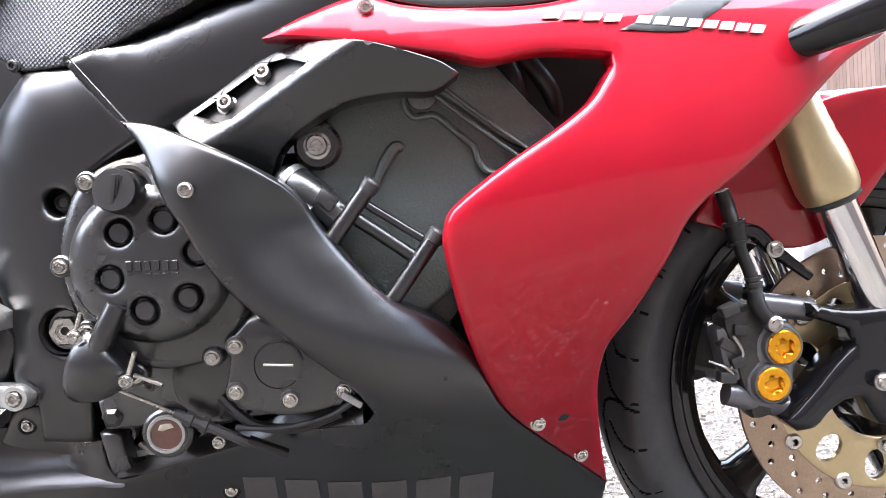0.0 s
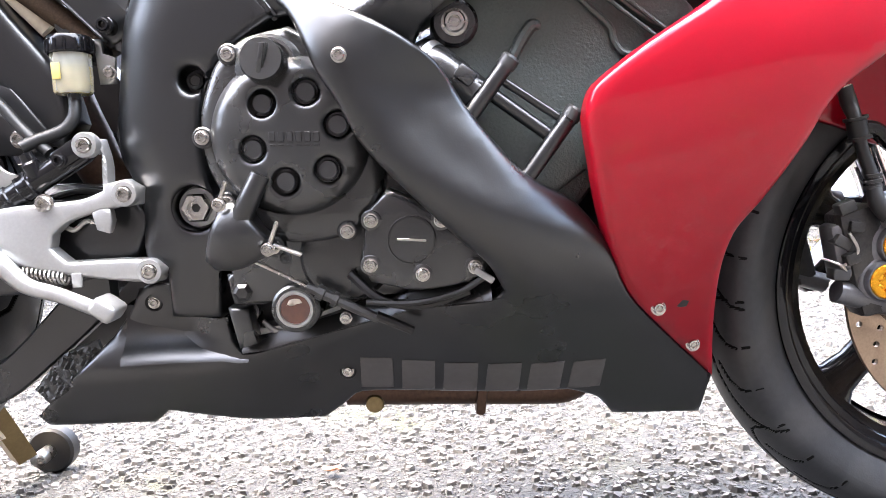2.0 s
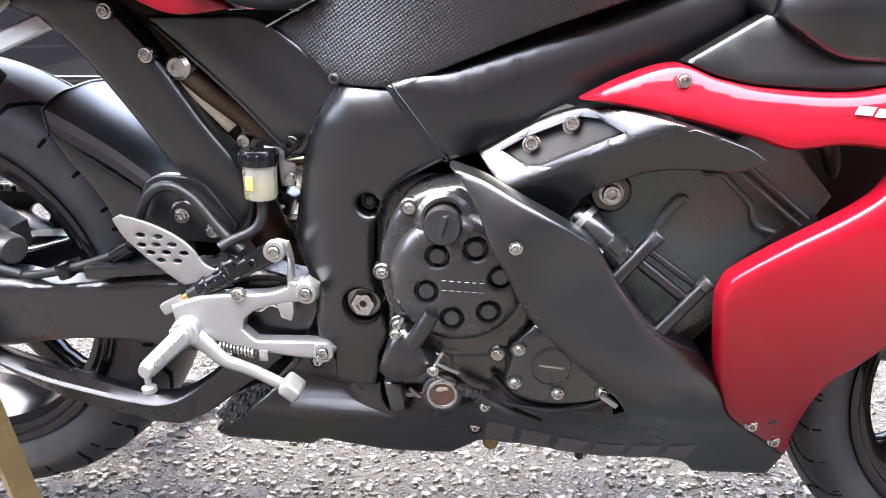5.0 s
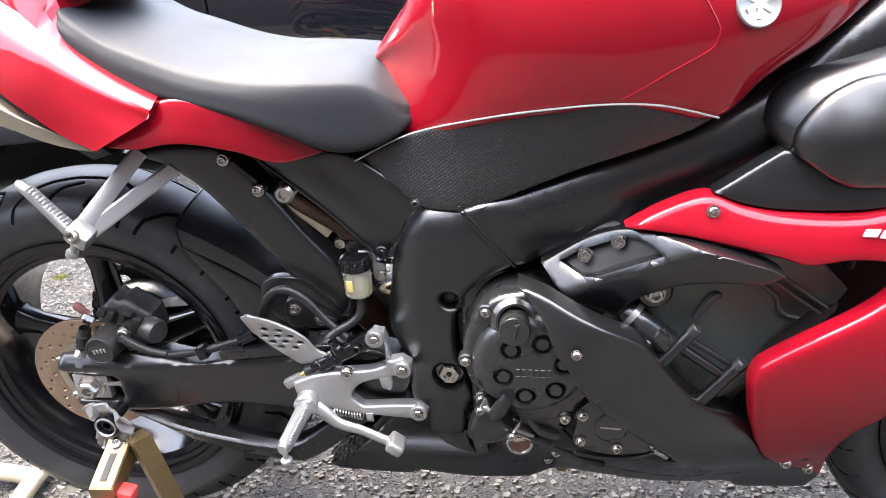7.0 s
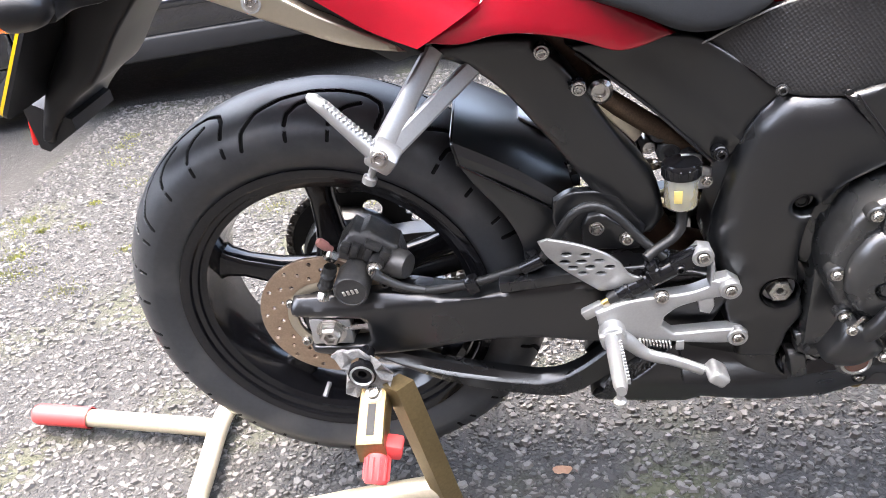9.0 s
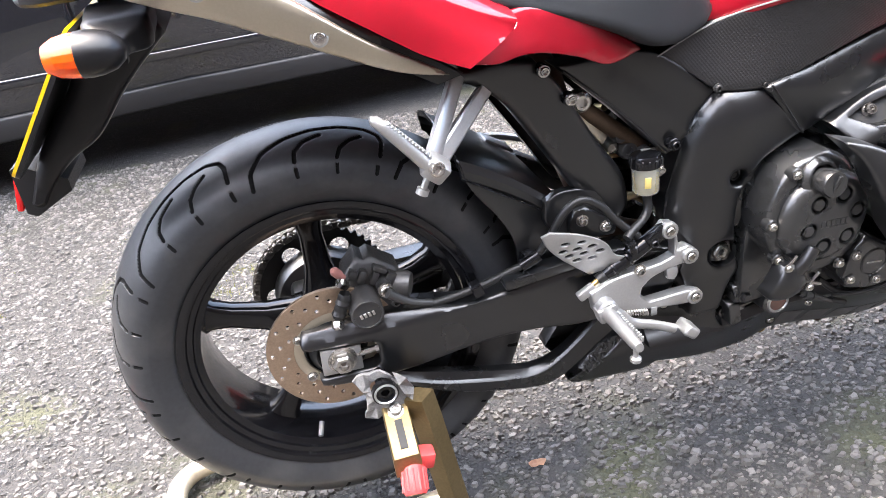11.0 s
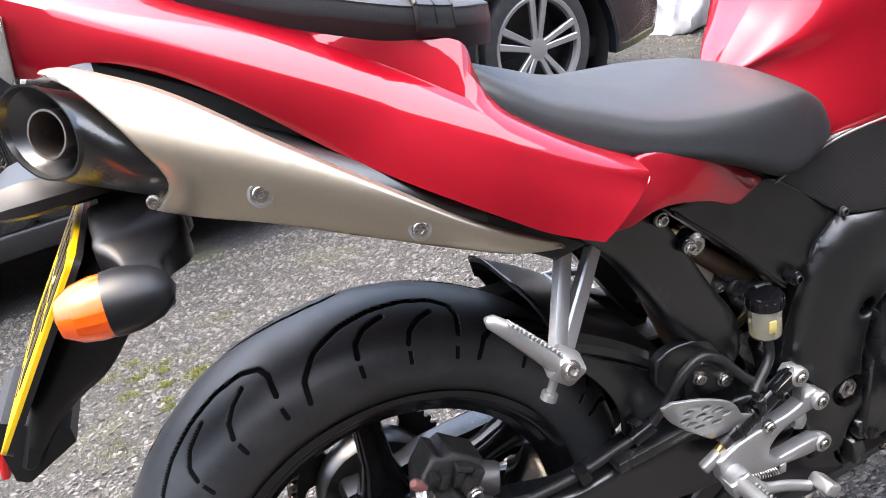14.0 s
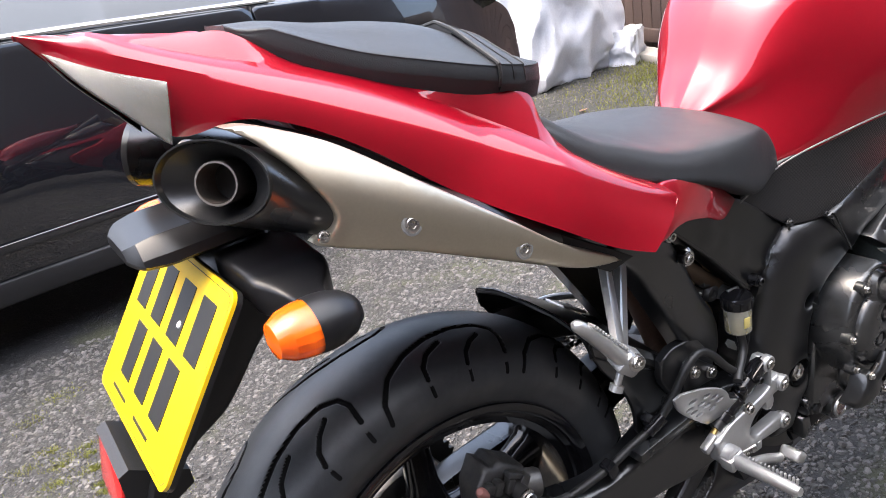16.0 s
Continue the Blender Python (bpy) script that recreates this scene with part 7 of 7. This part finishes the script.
def cpart(name, bm, mat, parent=None, label="", smooth=35):
    bmesh.ops.transform(bm, matrix=CAR_POSE, verts=bm.verts)
    return part(name, bm, mat, parent or car, label, smooth)


CARSIDE = [(-2, .2, .05), (-2, .45, .0), (-2, .7, .01), (-2, .95, .07), (0, .85, .07), (.8, .4, .22), (.5, .3, .04), (-.5, .5, 0), (-3.4, .5, .02), (.75, .65, .22)]
arch = [(-.065 - .405 * math.cos(a), .30 + .405 * math.sin(a)) for a in np.linspace(-.25, math.pi + .25, 17)]
cpart("front_wing", sheet([(-.84, .21)] + arch + [(.42, .20), (.74, .20), (.86, .34), (.88, .55), (.80, .66), (.55, .76), (.1, .86), (-.45, .92), (-.862, .945)], CARSIDE, depth=.05, r=.012, grid=.05, step=.03), M_CAR, label="dark navy front wing")
door = cpart("front_door", sheet([(-2.30, .24), (-.846, .21), (-.868, .945), (-2.30, 1.01)], CARSIDE, depth=.05, r=.008, grid=.06, step=.05), M_CAR, label="dark navy front door")
cpart("rear_door", sheet([(-3.40, .24), (-2.306, .24), (-2.306, 1.01), (-3.40, 1.03)], CARSIDE, depth=.05, r=.008, grid=.06, step=.05), M_CAR, label="dark navy rear door")
cpart("rear_wing", sheet([(-4.5, .35), (-3.98, .35), (-3.9, .60), (-3.6, .69), (-3.45, .55), (-3.406, .24), (-3.406, 1.03), (-4.5, 1.02)], CARSIDE, depth=.05, r=.008, grid=.06, step=.05), M_CAR)
cpart("sill", sheet([(-3.42, .15), (-.45, .15), (-.45, .235), (-3.42, .245)], lambda q: surface(CARSIDE)(q) - .012 + .0 * q[:, 0], depth=.08, r=.012, grid=.06, step=.05), M_CARTRIM, label="black plastic sill")
cpart("rubbing_strip", sheet([(-3.40, .345), (-.92, .325), (-.92, .36), (-3.40, .38)], lambda q: surface(CARSIDE)(q) - .012, depth=.02, r=.008, grid=.06, step=.05), M_CAR)
cpart("side_window", sheet([(-4.3, 1.06), (-2.7, 1.03), (-1.7, 1.0), (-.75, .955), (-1.45, 1.33), (-2.6, 1.40), (-4.1, 1.36)], [(-2, .95, .08), (-2, 1.4, .34), (-1, .95, .08), (-1, 1.2, .24)], depth=.02, r=.01, grid=.1, step=.05), M_WINDOW, label="dark side window")
cpart("window_trim", tube([(-4.3, .08, 1.055), (-2.7, .075, 1.027), (-1.7, .072, .998), (-.75, .072, .952)], .010, 8), M_CHROME)
cpart("shell", loft([[Vector((x, y, z)) for y, z in ((.07, .2), (.03, .5), (.09, zs), (yr, zr), (1.80 - yr, zr), (1.71, zs), (1.77, .5), (1.73, .2))] for x, zs, yr, zr in ((-4.4, 1.02, .40, 1.30), (-2.4, 1.0, .34, 1.44), (-1.5, .98, .34, 1.40), (-.7, .93, .16, .96), (-.42, .91, .14, .93))]), M_CAR, label="dark navy roof and cabin")
cpart("nose", loft([[Vector((x, y, z)) for y, z in ((a, .2), (a - .02, .5), (a + .06, zs), (1.74 - a, zs), (1.82 - a, .5), (1.8 - a, .2))] for x, a, zs in ((.40, .14, .82), (.6, .17, .76), (.86, .30, .64), (.92, .42, .5))]), M_CAR, label="dark navy nose")
cpart("bonnet", loft([[Vector((x, y, z)) for y, z in ((.10, z0), (.3, z0 + .03), (.9, z0 + .05), (1.5, z0 + .03), (1.72, z0), (.9, z0 - .02))] for x, z0 in ((-.6, .925), (-.1, .88), (.4, .80), (.7, .72))]), M_CAR)
cpart("inner_arch", lathe([(.415, .0), (.415, .25), (0, .25)], (-.065, .06, .30), (0, 1, 0), 32), M_DARK)
WX, WZ = -.085, .315
wl = cpart("car_tyre", lathe([(.22, -.09), (.26, -.105), (.302, -.10), (.315, -.08), (.320, 0), (.315, .08), (.305, .10), (.22, .10)], (WX, .15, WZ), (0, 1, 0), 56), M_RUBBER, label="black car tyre")
cpart("car_rim", lathe([(.240, -.095), (.238, -.06), (.222, -.05), (.215, .05), (.05, .06), (.0, .06)], (WX, .15, WZ), (0, 1, 0), 56), M_CARTRIM, wl)
cpart("rim_lip", lathe([(.243, -.094), (.243, -.105), (.238, -.107), (.222, -.100), (.216, -.080), (.222, -.078)], (WX, .15, WZ), (0, 1, 0), 56), M_CARALLOY, wl, "silver alloy rim")
for k in range(5):
    a = 2 * math.pi * k / 5 + .21
    d, e = Vector((math.cos(a), 0, math.sin(a))), Vector((-math.sin(a), 0, math.cos(a)))
    for o in (-1, 1):
        c = Vector((WX, .068, WZ))
        cpart("car_spoke", flat_bar(c + d * .040 + e * (.012 * o), c + d * .225 + e * (.036 * o) + Vector((0, -.012, 0)), .026, .034, .022, (0, -1, 0)), M_CARALLOY, wl, smooth=20)
cpart("wheel_cap", lathe([(.055, 0), (.055, -.016), (.035, -.022), (0, -.022)], (WX, .075, WZ), (0, 1, 0), 24), M_CARALLOY, wl)
cpart("side_marker", block((-.705, .034, .818), (.085, .03, .020), (0, -4, 0), .008), M_CASTGREY, label="small grey side marker")
cpart("marker_lens", block((-.752, .020, .816), (.022, .02, .022), (0, 4, 0), .006), M_REFLEX)
cpart("badge", block((-.45, .05, .80), (.05, .01, .02), (0, 0, 0), .004), M_CHROME)
cpart("car_tyre", lathe([(.20, -.09), (.25, -.105), (.305, -.10), (.317, -.08), (.320, 0), (.317, .08), (.305, .10), (.22, .10)], (-3.65, .15, .315), (0, 1, 0), 40), M_RUBBER)
cpart("underbody", block((-1.7, .9, .22), (4.6, 1.5, .1), bevel=.02), M_DARK)

# ---- sack, fence and litter ----
def sack(at, size, seed, turn):
    """A crumpled woven sack: a box of many facets pushed in and out by folds."""
    b = bmesh.new()
    bmesh.ops.create_cube(b, size=1.0)
    bmesh.ops.subdivide_edges(b, edges=b.edges[:], cuts=34, use_grid_fill=True)
    for v in b.verts:
        c = v.co.copy()
        v.co = c * (1 - .22 * max(0, c.length - .55))
        p = Vector((c.x * 2.2, c.y * 2.2, c.z * 1.6)) + Vector((seed, 0, 0))
        f = abs(noise.noise(p * 1.2)) * .20 + abs(noise.noise(Vector((p.x * 3.0, p.y * 3.0, p.z * 1.2)))) * .075 + abs(noise.noise(Vector((p.x * 7, p.y * 7, p.z * 3)))) * .03
        v.co += c.normalized() * (.12 - f)
        if v.co.z > .3:
            v.co.z += .10 * noise.noise(p * 2.0)
        v.co.z = max(v.co.z, -.5)
        v.co.x *= 1 + .12 * (.5 - v.co.z)
    bmesh.ops.scale(b, vec=size, verts=b.verts)
    bmesh.ops.transform(b, matrix=pose(*at, 0, 0, turn), verts=b.verts)
    return b


M_SACK = material("white_woven_plastic", (0.62, 0.63, 0.67), 0.5, vary=0.12, scale=12, bump=0.15, bump_scale=60)
bag = part("rubble_sack", sack((3.62, 3.90, .36), (.92, .85, .72), 2.0, 12), M_SACK, smooth=70)
tagged(bag, "crumpled white woven rubble sack full of waste", "sack")
strap = part("strap", tube([(3.22, 3.44, .02), (3.24, 3.42, .2), (3.22, 3.45, .45), (3.26, 3.55, .68)], .008, 6, squash=2.5), material("blue_strap", (0.08, 0.15, 0.45), 0.6), bag, "blue sack strap")
bag2 = part("small_sack", sack((4.22, 3.62, .12), (.36, .34, .25), 7.0, 30), M_SACK, smooth=70)
tagged(bag2, "small clear plastic sack beside the rubble sack", "sack")
for k, (x, y, z, a) in enumerate(((4.16, 3.78, .26, 20), (4.24, 3.88, .20, 60))):
    lump = part("broken_brick", block((x, y, z), (.20, .11, .075), (10, 14, a), .012), material("orange_brick_%d" % k, (0.55, 0.26, 0.09), 0.8, vary=0.25, scale=20, bump=0.4, bump_scale=60))
    tagged(lump, "orange broken brick lying on the sack", "brick", "loose bricks")

M_FENCE = material("brown_fence_wood", (0.055, 0.034, 0.028), 0.65, vary=0.35, scale=14, obj=0.25)
FENCE_POSE = pose(4.98, 4.62, 0, 0, 0, 72)
fence = part("wall_north", block((0, 0, 1.0), (6.6, .03, 2.0), bevel=.004), M_FENCE)
fence.matrix_basis = FENCE_POSE
tagged(fence, "dark brown boarded timber gate and fence", "fence", kind="structure")
plank = bpy.data.meshes.new("plank")
b = block((0, 0, 1.0), (.135, .022, 1.98), bevel=.006)
b.to_mesh(plank)
b.free()
plank.materials.append(M_FENCE)
for k in range(45):
    o = new("plank", plank)
    o.parent = fence
    o.matrix_basis = pose(-3.2 + .145 * k, .024, .01)
rail = part("rail", block((0, .05, .14), (6.5, .05, .11), bevel=.01), M_FENCE)
rail.parent = fence
kerb = part("kerb", block((0, .20, .025), (6.6, .22, .07), bevel=.015), material("concrete_kerb", (0.30, 0.285, 0.26), 0.85, vary=0.2, scale=12, bump=0.3))
kerb.matrix_basis = FENCE_POSE
tagged(kerb, "pale concrete kerb along the foot of the fence", "kerb", kind="structure")


def tufts(n, spots, seed, size):
    """Short grass and moss blades in clumps, as one mesh."""
    g = np.random.default_rng(seed)
    verts, faces = [], []
    for i in range(n):
        cx, cy, sp = spots[g.integers(len(spots))]
        x, y = g.normal(cx, sp), g.normal(cy, sp * .7)
        a, h, w = g.uniform(0, 6.28), size * g.uniform(.4, 1.2), size * .10
        lx, ly = g.normal(0, h * .45, 2)
        k = len(verts)
        dx, dy = w * math.cos(a), w * math.sin(a)
        verts += [(x - dx, y - dy, 0), (x + dx, y + dy, 0), (x + lx * .5 + dx * .6, y + ly * .5 + dy * .6, h * .7), (x + lx, y + ly, h), (x + lx * .5 - dx * .6, y + ly * .5 - dy * .6, h * .7)]
        faces += [(k, k + 1, k + 2, k + 4), (k + 4, k + 2, k + 3)]
    me = bpy.data.meshes.new("grass")
    me.from_pydata(verts, [], faces)
    return me


M_GRASS = material("moss_green", (0.13, 0.135, 0.020), 0.8, vary=0.35, island=True)
moss = part("moss", tufts(9000, [(-1.25 + .25 * math.cos(2.4 * k) * (k % 5) / 2, 1.0 + .25 * math.sin(2.4 * k) * (k % 7) / 2, .012 + .009 * (k % 4)) for k in range(26)] + [(-.35 + .2 * math.cos(2.4 * k) * (k % 4) / 2, 1.25 + .25 * math.sin(2.4 * k) * (k % 5) / 2, .010 + .009 * (k % 4)) for k in range(24)], 4, .009), M_GRASS)
tagged(moss, "low yellow-green moss growing between the chippings", "moss", kind="stuff")
grass = part("grass", tufts(9000, [(4.3, 3.2, .28), (4.9, 4.0, .3), (4.6, 4.6, .3), (3.9, 2.9, .2), (5.2, 4.9, .25), (4.1, 4.5, .25), (3.3, 2.5, .3), (2.9, 2.2, .25), (4.2, 3.0, .2), (3.6, 2.9, .35)], 6, .026), M_GRASS)
tagged(grass, "thin grass at the edge of the drive", "grass", kind="stuff")
M_LEAF = material("dry_leaf", (0.34, 0.20, 0.13), 0.7, vary=0.3)
g = random.Random(8)
for x, y, s in ((.30, -.03, .016), (-.02, .32, .020), (.62, .22, .014), (-.31, 1.0, .016), (2.9, 2.7, .03), (3.3, 2.3, .03), (2.5, 2.4, .025)):
    b = bmesh.new()
    rim = [b.verts.new((x + s * (1 + .25 * g.random()) * math.cos(a), y + s * .6 * math.sin(a), .012 + .005 * g.random())) for a in np.linspace(0, 2 * math.pi, 12, endpoint=False)]
    mid = b.verts.new((x, y, .008))
    for i in range(12):
        b.faces.new((rim[i], rim[(i + 1) % 12], mid))
    bmesh.ops.solidify(b, geom=b.faces[:], thickness=.0008)
    tagged(part("leaf", b, M_LEAF, smooth=50), "dry brown fallen leaf on the tarmac", "leaf", "fallen leaves")
